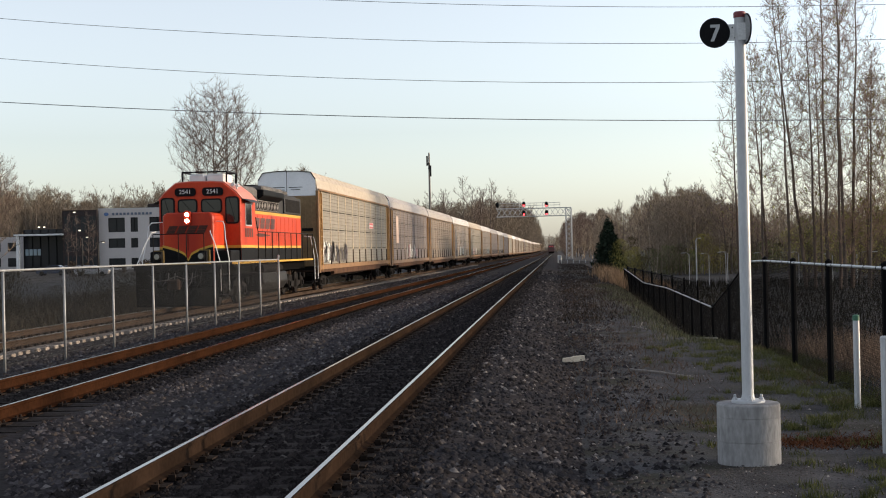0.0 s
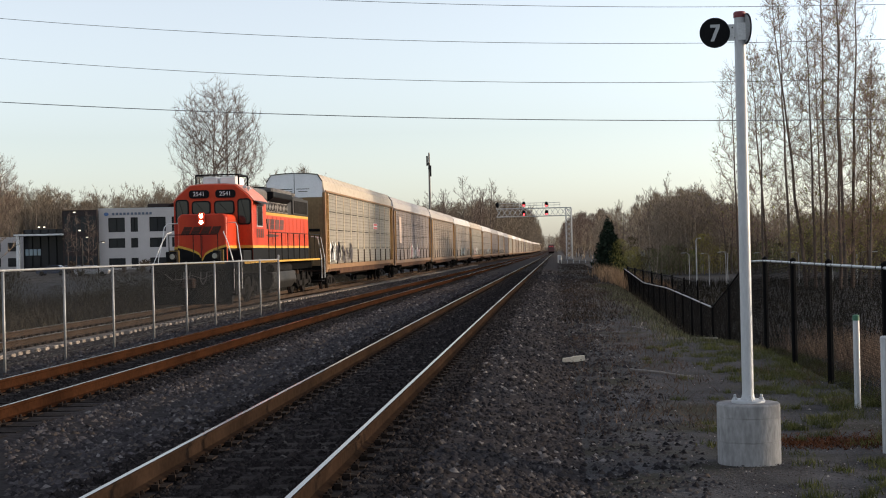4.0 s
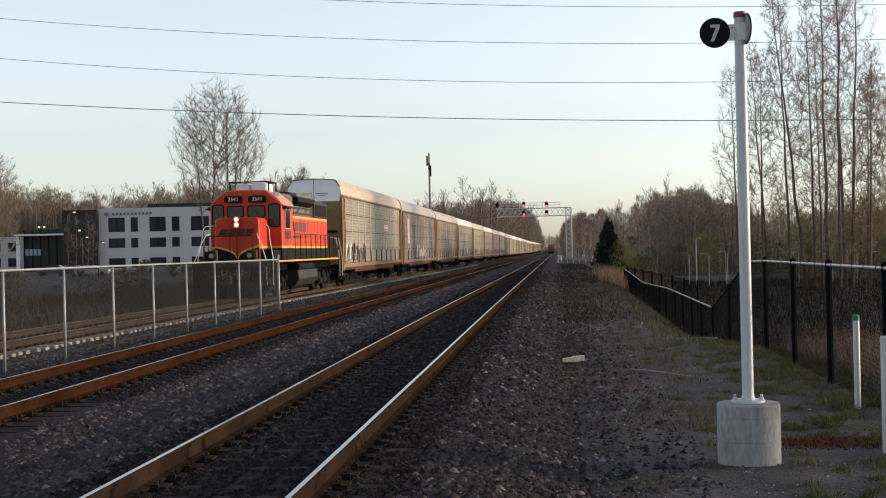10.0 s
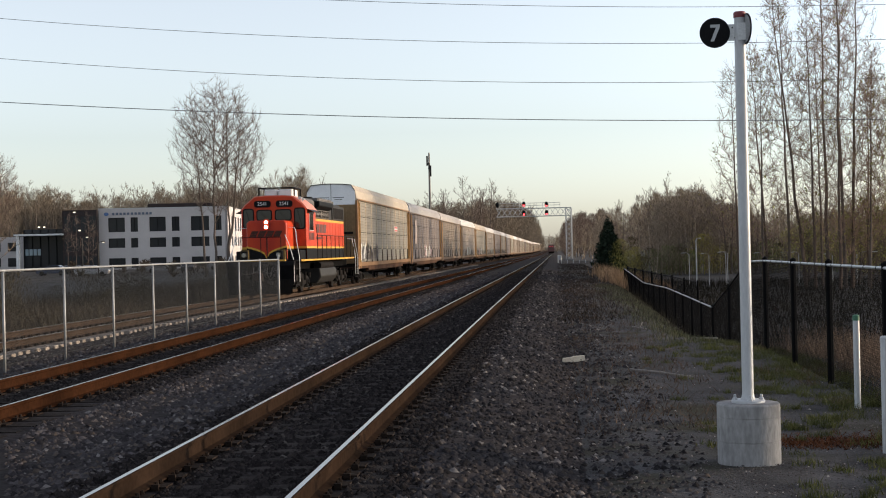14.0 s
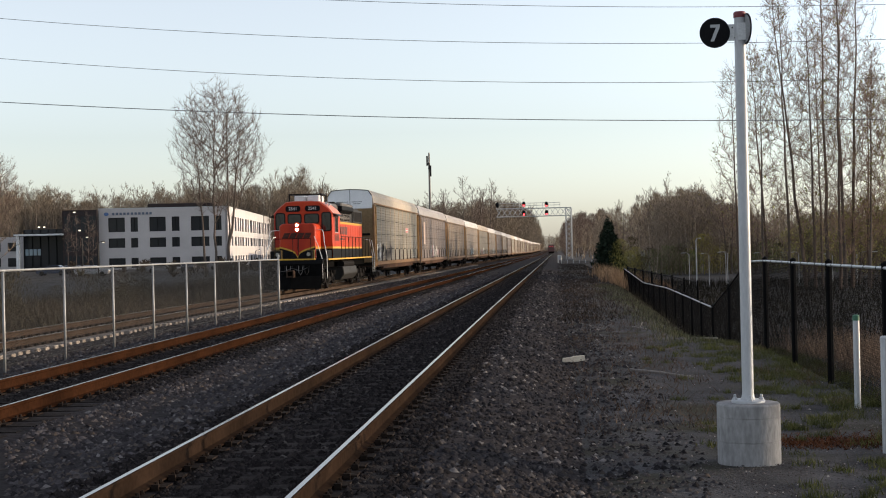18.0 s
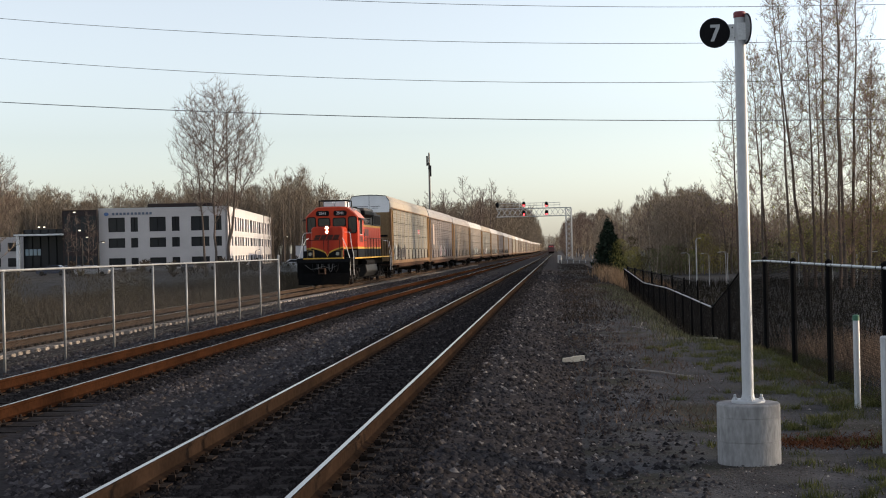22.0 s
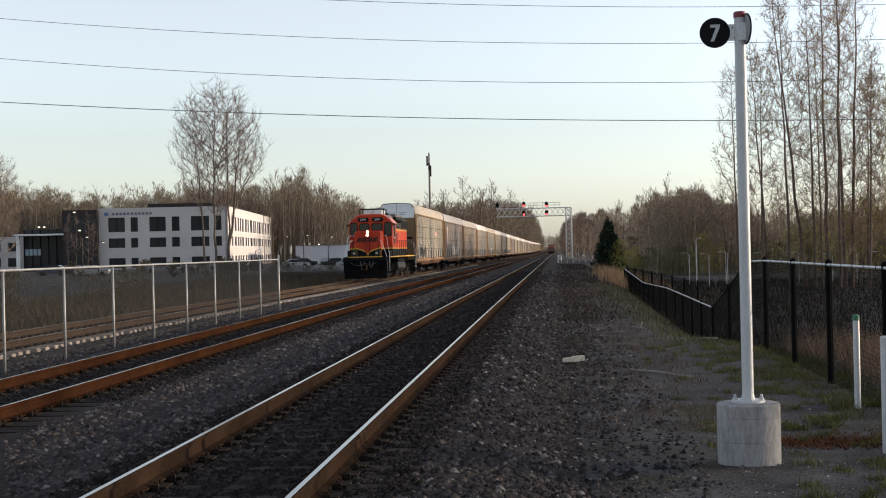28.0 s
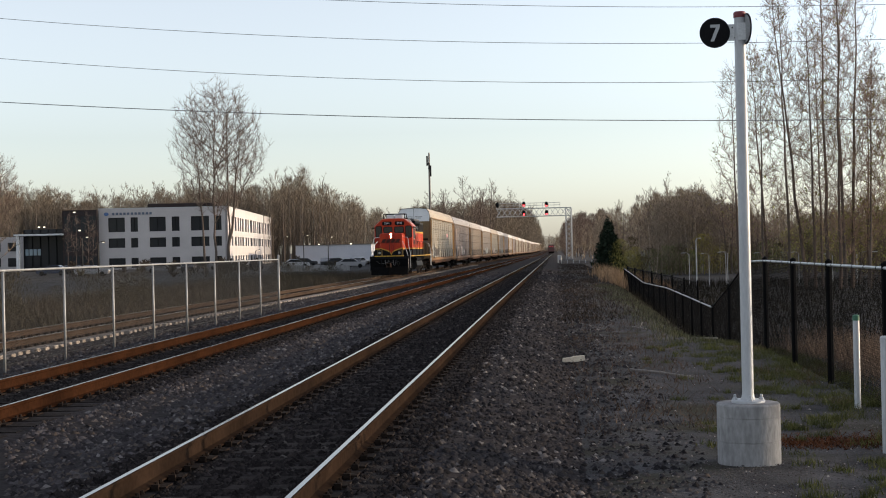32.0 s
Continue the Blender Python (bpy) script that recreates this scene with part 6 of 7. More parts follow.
def build_trees():
    rs = np.random.RandomState(17)
    lines = [[(-1.7, 0.2, -0.5), (-1.9, 0.2, 6), (-2.6, 0.2, 15.0)], [(-0.3, -0.2, -0.5), (-0.5, -0.3, 7), (-0.3, 0, 19.5)], [(0.9, 0.3, -0.5), (1.1, 0.3, 6), (1.0, 0.5, 18.6)], [(1.0, 0.0, 2.0), (1.9, -0.4, 9), (2.7, -0.6, 15.6)]]
    stem, big, fine = fill_crown(3, lines, oval_points(rs, 1500, 5.5, 6.6, 22.1, low=0.3), 0.17, tip=0.013, piece=0.8, twigs=8, twig=0.8, climb=2.6, part_r=0.035)
    plant("bare_cottonwood", "tall bare cottonwood with an oval crown beside the office", "tree", (-37.6, 150, -0.8), stem, big, fine)
    lines = [[(0, 0, -0.4), (-0.4, 0, 14.5)], [(0.3, 0.2, -0.4), (1.6, 0.3, 13.0)], [(-0.3, 0.2, -0.4), (-2.0, 0.3, 13.0)]]
    stem, big, fine = fill_crown(5, lines, oval_points(rs, 900, 4.7, 5.0, 16.6, low=0.2), 0.15, tip=0.013, piece=0.8, twigs=7, twig=0.75, climb=2.4, part_r=0.035)
    plant("bare_tree", "bare spreading tree beside the office car park", "tree", (-73.6, 172, -0.8), stem, big, fine)
    # slim birches before the entrance bay
    for i, (x, y, h) in enumerate(((-72.0, 196, 8.0), (-70.0, 194, 7.4), (-69.6, 198, 8.6), (-67.2, 193, 7.0))):
        line = [(0, 0, -0.3), (0.2, 0, h)]
        stem, big, fine = fill_crown(70 + i, [line], slim_points(rs, 46, line, 1.3, 2.0), 0.05, tip=0.010, twigs=5, twig=0.7)
        plant("birch", "slim bare birch with a pale brown stem by the car park", "tree", (x, y, -0.8), stem, big, fine, group="birches by the car park")
    # the tall stand on the right: straight trunks (foot x, top x, y, height)
    stand = ((17.0, 15.1, 95, 19.8, 0.13), (16.4, 16.0, 98, 20.4, 0.12), (17.4, 17.2, 94, 19.0, 0.11), (18.8, 18.8, 97, 22.0, 0.15), (18.6, 18.9, 92, 20.8, 0.12), (19.6, 19.4, 95, 21.6, 0.14), (20.0, 20.8, 95, 21.4, 0.14), (14.3, 14.5, 97, 15.6, 0.09), (13.0, 12.7, 99, 15.0, 0.09), (21.4, 21.9, 96, 16.0, 0.10), (22.4, 22.6, 94, 13.2, 0.09), (23.4, 23.3, 98, 14.2, 0.08), (15.4, 14.4, 101, 17.0, 0.10), (20.8, 21.2, 93, 13.5, 0.08), (22.0, 22.3, 99, 14.5, 0.09), (22.9, 23.4, 91, 11.0, 0.07), (24.0, 24.1, 95, 11.5, 0.08), (19.2, 19.0, 101, 18.0, 0.10))
    for i, (xa, xb, y, h, r) in enumerate(stand):
        line = [(0, 0, -0.4), (xb - xa, 0.3, h)]
        stem, big, fine = fill_crown(20 + i, [line], slim_points(rs, int(16 * h), line, 2.8 if 18.5 < xa < 20.1 else 2.0, 2.6), r, tip=0.0085, piece=0.6, twigs=5, twig=0.62, climb=1.5)
        plant("bare_alder", "tall slim bare tree with a straight dark trunk", "tree", (xa, y, -1.6), stem, big, fine, group="tall bare trees on the right bank", buds=420, seed=i, twig=M_TWIG_RED, bark=M_BARK if i % 2 else M_BARK_DARK)
    # middle trees before the woods on the right
    for i, (x, y, h) in enumerate(((18.0, 145, 9.9), (14.3, 150, 9.0), (16.2, 160, 9.4), (12.6, 175, 9.0), (20.8, 147, 6.2), (9.8, 210, 9.0))):
        lines = [[(-0.2, 0, -0.3), (-0.7, 0.2, h * 0.8)], [(0.15, 0, -0.3), (0.5, -0.2, h * 0.9)]]
        stem, big, fine = fill_crown(90 + i, lines, oval_points(rs, 330, h * 0.27, h * 0.22, h * 1.02), 0.13, tip=0.012, twigs=6, twig=0.6)
        plant("bare_tree", "bare rounded deciduous tree at the wood's edge", "tree", (x, y, -1.6), stem, big, fine, group="trees at the wood's edge", buds=260, seed=40 + i)
    rng = random.Random(23)
    for i, (x, y, h) in enumerate(((22.2, 103, 6.2), (24.2, 108, 6.8), (20.2, 112, 5.4), (26.0, 112, 6.0))):
        stem, big, fine = grow(rng, h, 0.1, crown0=0.08, spread=0.4, branches=24, subs=7, twigs=6, thin=0.012, stems=3, rise=(0.8, 1.8))
        plant("budding_tree", "small bushy tree in yellow-green first leaf", "tree", (x, y, -1.6), stem, big, fine, group="budding trees on the right bank", buds=2800, seed=60 + i)
    # taller single trees standing over the middle woods
    rng = random.Random(31)
    for i, (x, y, h) in enumerate(((-33.5, 332, 15.0), (-18.3, 328, 16.5), (-30.5, 330, 16.5), (-27.6, 335, 17.5), (-22.4, 330, 20.5), (-20.0, 336, 17.0), (-16.4, 330, 19.0), (-13.9, 333, 17.5), (-11.4, 360, 17.0), (-25, 322, 15.5))):
        far = max(1.0, 18.5 / -x)          # keep clear of the outer track
        x, y, h = x * far, y * far, h * far
        stem, big, fine = grow(rng, h, 0.2, crown0=0.2, spread=0.21, branches=30, subs=8, twigs=7, thin=0.0145, stems=2)
        plant("bare_tree", "slender bare tree beyond the freight train", "tree", (x, y, -0.9), stem, big, fine, group="slender trees beyond the train")


build_trees()


def build_conifer():
    rs = np.random.RandomState(3)
    th = thing("conifer", "small dark green conifer beside the track", "tree", (6.0, 160, -1.2))
    n = 5200
    h = 6.2 * (1 - rs.uniform(0, 1, n) ** 0.55 * 0.98)
    lim = 2.2 * (1 - h / 6.3) ** 0.75 + 0.08
    a = rs.uniform(0, math.tau, n)
    d = lim * rs.uniform(0.25, 1.0, n) ** 0.5 * (0.8 + 0.3 * np.sin(a * 5 + h * 7))
    c = np.stack([np.cos(a) * d, np.sin(a) * d, h - d * 0.25], 1)
    v = (c[:, None, :] + rs.normal(0, 0.14, (n, 3, 3))).reshape(-1, 3)
    part("trunk", Mesher().cyl((0, 0, -0.3), (0, 0, 5.8), 0.16, 0.02, n=7), M_BARK, th)
    part("crown", array_mesh("crown", v, np.arange(3 * n).reshape(-1, 3), M_CONIFER), None, th)


build_conifer()


def woods(name, label, spots, templates, material, seed):
    """Many small bare trees joined as one far wood."""
    rs = np.random.RandomState(seed)
    rows = []
    for x, y, z, h in spots:
        t = templates[rs.randint(len(templates))]
        k = h / 10.0
        a = rs.uniform(0, math.tau)
        ca, sa = math.cos(a), math.sin(a)
        w = k * rs.uniform(0.85, 1.2)
        s = t.copy()
        for o in (0, 3):
            px, py = t[:, o] * w, t[:, o + 1] * w
            s[:, o], s[:, o + 1], s[:, o + 2] = x + px * ca - py * sa, y + px * sa + py * ca, z + t[:, o + 2] * k
        s[:, 6:8] *= max(0.8, k ** 0.7) * (1 + 0.0012 * max(0, y - 250))
        rows.append(s)
    ob = new(name, limbs_mesh(name, np.concatenate(rows), 2, material))
    return tagged(ob, label, "woods", kind="stuff")


def sprays(name, label, spots, material, seed, count=520, width=0.046, low=0.22, fat=0.19, stray=0.25, long=1.0):
    """A dense far wood: each crown is a rounded column of fine upright twig slivers on a thin stem."""
    rs = np.random.RandomState(seed)
    out = []
    for x, y, z, h in spots:
        u = rs.uniform(0, 1, count) ** 0.8
        zz = h * (low + (1 - low) * u * 0.93)
        lim = h * fat * np.sin(np.clip(u * 0.86 + 0.12, 0, 1) * math.pi) ** 0.6 * rs.uniform(0.8, 1.25)
        a = rs.uniform(0, math.tau, count)
        d = lim * rs.uniform(0, 1, count) ** 0.6
        base = np.stack([x + np.cos(a) * d, y + np.sin(a) * d, z + zz], 1)
        ln = h * long * rs.uniform(0.03, 0.085, count)
        dirn = np.stack([np.cos(a) * 0.45 + rs.normal(0, stray, count), np.sin(a) * 0.45 + rs.normal(0, stray, count), np.full(count, 1.0)], 1)
        w = h * width * 0.1 * rs.uniform(0.6, 1.6, count)
        turn = rs.uniform(0, math.tau, count)
        side = np.stack([np.cos(turn), np.sin(turn), rs.uniform(-0.5, 0.5, count)], 1)
        tri = np.stack([base - side * w[:, None], base + side * w[:, None], base + dirn * ln[:, None]], 1)
        b = np.array([x, y, z])
        t = h * 0.008
        stem = np.array([[b + (-t, 0, 0), b + (t, 0, 0), b + (rs.uniform(-0.5, 0.5), 0, h * 0.9)]])
        out += [tri, stem]
    v = np.concatenate(out).reshape(-1, 3)
    ob = new(name, array_mesh(name, v, np.arange(len(v)).reshape(-1, 3), material))
    return tagged(ob, label, "woods", kind="stuff")


def build_woods():
    rng = random.Random(77)
    temps = []
    for i in range(6):
        stem, big, fine = grow(rng, 10, 0.075, crown0=0.12, spread=0.25, branches=22, subs=6, twigs=8, thin=0.0105, rise=(1.0, 2.4), stems=1, wob=0.06)
        temps.append(np.array(stem + big + fine))
    plain = []
    for i in range(4):
        stem, big, fine = grow(rng, 10, 0.12, crown0=0.1, spread=0.28, branches=13, subs=5, twigs=3, thin=0.026, stems=1, rise=(0.9, 2.0))
        plain.append(np.array(stem + big + fine))
    shrubs = []
    for i in range(3):
        stem, big, fine = grow(rng, 10, 0.1, crown0=0.02, spread=0.5, branches=18, subs=6, twigs=4, thin=0.04, stems=3, wob=0.1)
        shrubs.append(np.array(stem + big + fine))
    rs = np.random.RandomState(8)
    # left: a long belt behind the offices and the lot; heights follow its skyline
    sky_a = np.array([-0.60, -0.41, -0.385, -0.36, -0.32, -0.29, -0.26, -0.235, -0.21, -0.197, -0.18, -0.165, -0.145, -0.128, -0.115, -0.10])
    sky_e = 0.005 + np.array([0.056, 0.052, 0.047, 0.044, 0.046, 0.049, 0.049, 0.049, 0.055, 0.058, 0.049, 0.042, 0.032, 0.026, 0.025, 0.026])
    spots = []
    back = []
    for i in range(560):
        a = rs.uniform(-0.46, -0.105)
        y = rs.choice([335, 350, 372, 400, 430]) + rs.uniform(-8, 8)
        h = np.interp(a, sky_a, sky_e) * y * rs.uniform(0.92, 1.12) + 1.6
        if i < 45:
            spots.append((a * y, y, -0.9, h))
        else:
            back.append((a * y, y + 25, -0.9, h * rs.uniform(0.72, 1.03)))
    woods("left_woods", "long belt of bare brown woods behind the buildings", spots, temps, M_WOOD_HAZE, 1)
    sprays("left_back_woods", "denser bare woods deeper in the belt", back, M_WOOD_HAZE, 12, count=640, width=0.02, stray=0.3, long=0.95, fat=0.16)
    rows = []
    for i in range(190):
        a = rs.uniform(-0.45, -0.12)
        y = rs.uniform(328, 352)
        h = np.interp(a, sky_a, sky_e) * y * rs.uniform(0.6, 0.95) + 1.6
        x0, dx, r = a * y, rs.normal(0, 0.3), rs.uniform(0.05, 0.11)
        rows.append((x0, y, -0.9, x0 + dx * 0.6, y, -0.9 + h * 0.6, r, r * 0.8))
        rows.append((x0 + dx * 0.6, y, -0.9 + h * 0.6, x0 + dx, y, -0.9 + h, r * 0.8, r * 0.3))
    tagged(new("tree_stems", limbs_mesh("tree_stems", rows, 4, M_BARK)), "slim grey-brown stems along the front of the belt", "woods", kind="stuff")
    # centre: behind the train up to the end of the line
    spots = []
    back = []
    for i in range(330):
        a = -0.012 - 0.103 * rs.uniform(0, 1) ** 1.5
        y = max(rs.uniform(380, 620), -17.5 / a * rs.uniform(1.0, 1.12))
        h = np.interp(a, [-0.115, -0.08, -0.055, -0.04, -0.025, -0.016, -0.012], [0.034, 0.036, 0.038, 0.038, 0.034, 0.025, 0.015]) * y * rs.uniform(0.72, 1.04) + 2
        (spots if i % 5 == 0 else back).append((a * y, y, -1.2, h))
    sprays("centre_back_woods", "dense bare woods beyond the train", back, M_WOOD_HAZE, 22, count=480, width=0.02, stray=0.3, long=0.95, fat=0.13)
    woods("centre_woods", "bare woods closing the view beyond the train", spots, temps, M_WOOD_HAZE, 2)
    # right: a ragged mass rising towards the tall stand
    ra = np.array([0.006, 0.02, 0.035, 0.06, 0.075, 0.095, 0.106, 0.118, 0.16, 0.2, 0.26])
    re = np.array([0.014, 0.028, 0.030, 0.038, 0.047, 0.052, 0.047, 0.037, 0.030, 0.027, 0.027])
    spots = []
    back = []
    for i in range(480):
        a = rs.uniform(0.03, 0.30)
        y = rs.uniform(185, 330)
        h = np.interp(a, ra, re) * y * rs.uniform(0.75, 1.03) + 3.2
        if a * y > 6.0:
            (spots if i < 55 else back).append((a * y, y, -1.6, h * (1 if i < 55 else rs.uniform(0.55, 0.98))))
    ends = []
    for i in range(110):
        a = rs.uniform(0.001, 0.036)
        y = rs.uniform(400, 900)
        ends.append((max(3.0, a * y), y, -1.7, np.interp(a, [0.0, 0.006, 0.012, 0.036], [0.014, 0.020, 0.026, 0.031]) * y * rs.uniform(0.7, 1.05) + 2))
    sprays("line_end_woods", "dark brown bare woods beside the end of the line", ends, mat("dark_brown_twigs", (0.15, 0.108, 0.088), (0.09, 0.066, 0.055), scale=0.05, fine=0.6, rough=1.0, bump=0.0, island=0.3), 14, count=480, width=0.022, stray=0.3, fat=0.17)
    woods("right_woods", "bare brown woods along the right of the line", spots, temps, M_WOOD_FAR, 3)
    sprays("right_back_woods", "denser bare woods deeper on the right", back, M_WOOD_FAR, 13, count=520, width=0.027, stray=0.3, long=1.0, fat=0.17)
    edge = []
    for i in range(75):
        a = rs.uniform(0.072, 0.128)
        y = rs.uniform(146, 195)
        edge.append((a * y, y, -1.7, (np.interp(a, ra, re) * y + 3.2) * rs.uniform(0.7, 0.93)))
    sprays("edge_woods", "dense bare saplings along the near edge of the woods", edge, M_WOOD_FAR, 41, count=900, width=0.026, low=0.12, stray=0.6, long=0.7)
    olive = mat("olive_thicket", (0.115, 0.095, 0.047), (0.06, 0.05, 0.028), scale=0.06, fine=0.7, rough=1.0, bump=0.0, island=0.35)
    spots = []
    for i in range(120):
        a = rs.uniform(0.035, 0.27)
        y = rs.uniform(144, 180)
        if a * y > 7.0:
            spots.append((a * y, y, -1.8, rs.choice([1.6, 2.2, 3.0, 4.2]) * rs.uniform(0.8, 1.2)))
    sprays("thicket", "olive-brown thicket in first leaf below the woods", spots, olive, 4, count=700, width=0.06, low=0.0, fat=0.45, stray=0.8, long=0.8)
    rows = []
    for i in range(150):
        a = rs.uniform(0.06, 0.28)
        y = rs.uniform(143, 175)
        h = rs.uniform(3.5, 7.5)
        x0, dx, r = a * y, rs.normal(0, 0.35), rs.uniform(0.02, 0.055)
        rows.append((x0, y, -1.8, x0 + dx * 0.6, y, -1.8 + h * 0.6, r, r * 0.8))
        rows.append((x0 + dx * 0.6, y, -1.8 + h * 0.6, x0 + dx, y, -1.8 + h, r * 0.8, r * 0.3))
    tagged(new("birch_stems", limbs_mesh("birch_stems", rows, 4, M_BIRCH)), "pale slim birch stems along the wood's edge", "woods", kind="stuff")
    sprays("yellow_bushes", "yellow-green bushes in first leaf beside the conifer", [(6.9, 148, -1.3, 3.9), (7.7, 145, -1.5, 2.8), (8.6, 150, -1.5, 3.2), (15.5, 146, -1.6, 4.6), (17.5, 148, -1.6, 3.4), (27.5, 146, -1.6, 5.5), (31.0, 150, -1.6, 7.5), (34.0, 147, -1.6, 6.5), (25.0, 149, -1.6, 5.0)], mat("yellow_green_leaf", (0.38, 0.33, 0.09), (0.21, 0.185, 0.055), scale=0.3, fine=3, rough=1.0, bump=0.0, island=0.35), 42, count=1100, width=0.045, low=0.0, fat=0.42, stray=0.9, long=0.8)
    sprays("green_bushes", "fresh green bushes in the hollow below the woods", [(10.2, 147, -1.6, 3.0), (11.6, 145, -1.6, 3.4), (13.0, 148, -1.6, 3.6), (14.2, 144.5, -1.6, 2.8), (19.5, 146, -1.6, 3.2), (22.0, 145, -1.6, 3.6), (29.0, 145, -1.6, 3.4)], mat("fresh_green_leaf", (0.17, 0.195, 0.075), (0.085, 0.10, 0.04), scale=0.3, fine=3, rough=1.0, bump=0.0, island=0.35), 43, count=1100, width=0.045, low=0.0, fat=0.5, stray=0.9, long=0.8)
    # added trees out of view, taller past y = 106 to keep the sun off the cars
    spots = [(max(42, 0.2416 * y + 7) + rs.uniform(0, 32), y, -0.8, rs.uniform(9.5, 12) + 6.0 * min(1.0, max(0.0, (y - 106) / 12))) for y in rs.uniform(-5, 195, 130)]
    woods("side_woods", "unseen bare woods added on the right to shade the train and ground", spots, plain, M_WOOD_FAR, 9)
    spots = [(rs.uniform(-26, -17.5), y, -1.6, rs.uniform(11, 17)) for y in 360 + 1200 * rs.uniform(0, 1, 70) ** 1.3] + [(max(3.6, rs.uniform(0.000, 0.03) * y), y, -1.8, rs.uniform(7, 12)) for y in rs.uniform(330, 700, 50)] + [(rs.uniform(-40, 40), rs.uniform(900, 1100), -2, rs.uniform(8, 13)) for i in range(50)]
    sprays("line_end_trees", "dim bare trees where the line ends", [(rs.uniform(-17, 9), rs.uniform(1050, 1250), -2.0, rs.uniform(10, 14)) for i in range(46)], M_WOOD_HAZE, 15, count=260, width=0.03, low=0.05, fat=0.2)
    woods("end_woods", "bare woods closing the end of the line", spots, plain, M_WOOD_FAR, 10)
    spots = [(rs.uniform(-120, -36), rs.uniform(150, 250), -0.8, rs.uniform(0.9, 2.0)) for i in range(34)]
    woods("left_shrubs", "scattered bare shrubs and trees round the car park", spots, shrubs, mat("brown_shrubs", (0.1, 0.078, 0.058), (0.055, 0.042, 0.033), rough=1, bump=0, island=0.3), 5)
    spots = [(-x, y, -0.8, h) for x, y, h in ((74.5, 172, 15.0), (78.5, 174, 14.5), (77, 180, 16.0), (81, 176, 15))]
    sprays("left_tree_twigs", "fine brown twigs of the trees by the car park", spots, M_WOOD_FAR, 31, count=2600, width=0.009, low=0.3, fat=0.24, stray=0.35)
    woods("left_trees", "bare brown trees beside the office car park", spots, temps, M_WOOD_FAR, 11)
    spots = [(rs.uniform(-24, -18), rs.uniform(42, 120), -0.8, rs.uniform(0.9, 2.2)) for i in range(52)]
    sprays("trackside_shrubs", "dark brambles and saplings beyond the outer track", spots, mat("dark_bramble", (0.075, 0.064, 0.042), (0.04, 0.035, 0.025), rough=1, bump=0, island=0.3), 6, count=900, width=0.05, low=0.0, fat=0.5)


build_woods()


# ---- the office building ----
def wall_with_windows(parent, length, z0, z1, cols, rows, thick, wall_m, along, out):
    """A wall from 0 to length along one way, with recessed windows; cols and rows give the openings."""
    ux, uy = along
    ox, oy = out

    def put(g, a0, a1, d0, d1, zz0, zz1):
        p = [(ux * a + ox * d, uy * a + oy * d, z) for z in (zz0, zz1) for d in (d0, d1) for a in (a0, a1)]
        g.add(p, [(0, 2, 3, 1), (4, 5, 7, 6), (0, 1, 5, 4), (2, 6, 7, 3), (0, 4, 6, 2), (1, 3, 7, 5)])

    g = Mesher()
    edges = [z0]
    for a, b in rows:
        edges += [a, b]
    edges.append(z1)
    for a, b in zip(edges[::2], edges[1::2]):
        put(g, 0, length, -thick, 0, a, b)
    for ra, rb in rows:
        x = 0.0
        for ca, cb in cols:
            put(g, x, ca, -thick, 0, ra, rb)
            x = cb
        put(g, x, length, -thick, 0, ra, rb)
    wall = part("wall", g, wall_m, parent, "pale precast concrete wall")
    for ra, rb in rows:
        for ca, cb in cols:
            g = Mesher()
            put(g, ca, cb, -thick * 0.8, -thick * 0.72, ra, rb)
            win = part("window", g, M_PANE, parent, "dark glass window")
            g = Mesher()
            put(g, ca, ca + 0.08, -thick * 0.72, -thick * 0.5, ra, rb)
            put(g, cb - 0.08, cb, -thick * 0.72, -thick * 0.5, ra, rb)
            put(g, (ca + cb) / 2 - 0.04, (ca + cb) / 2 + 0.04, -thick * 0.72, -thick * 0.5, ra, rb)
            put(g, ca, cb, -thick * 0.72, -thick * 0.5, rb - 0.08, rb)
            part("window_frame", g, M_BLACK, win)


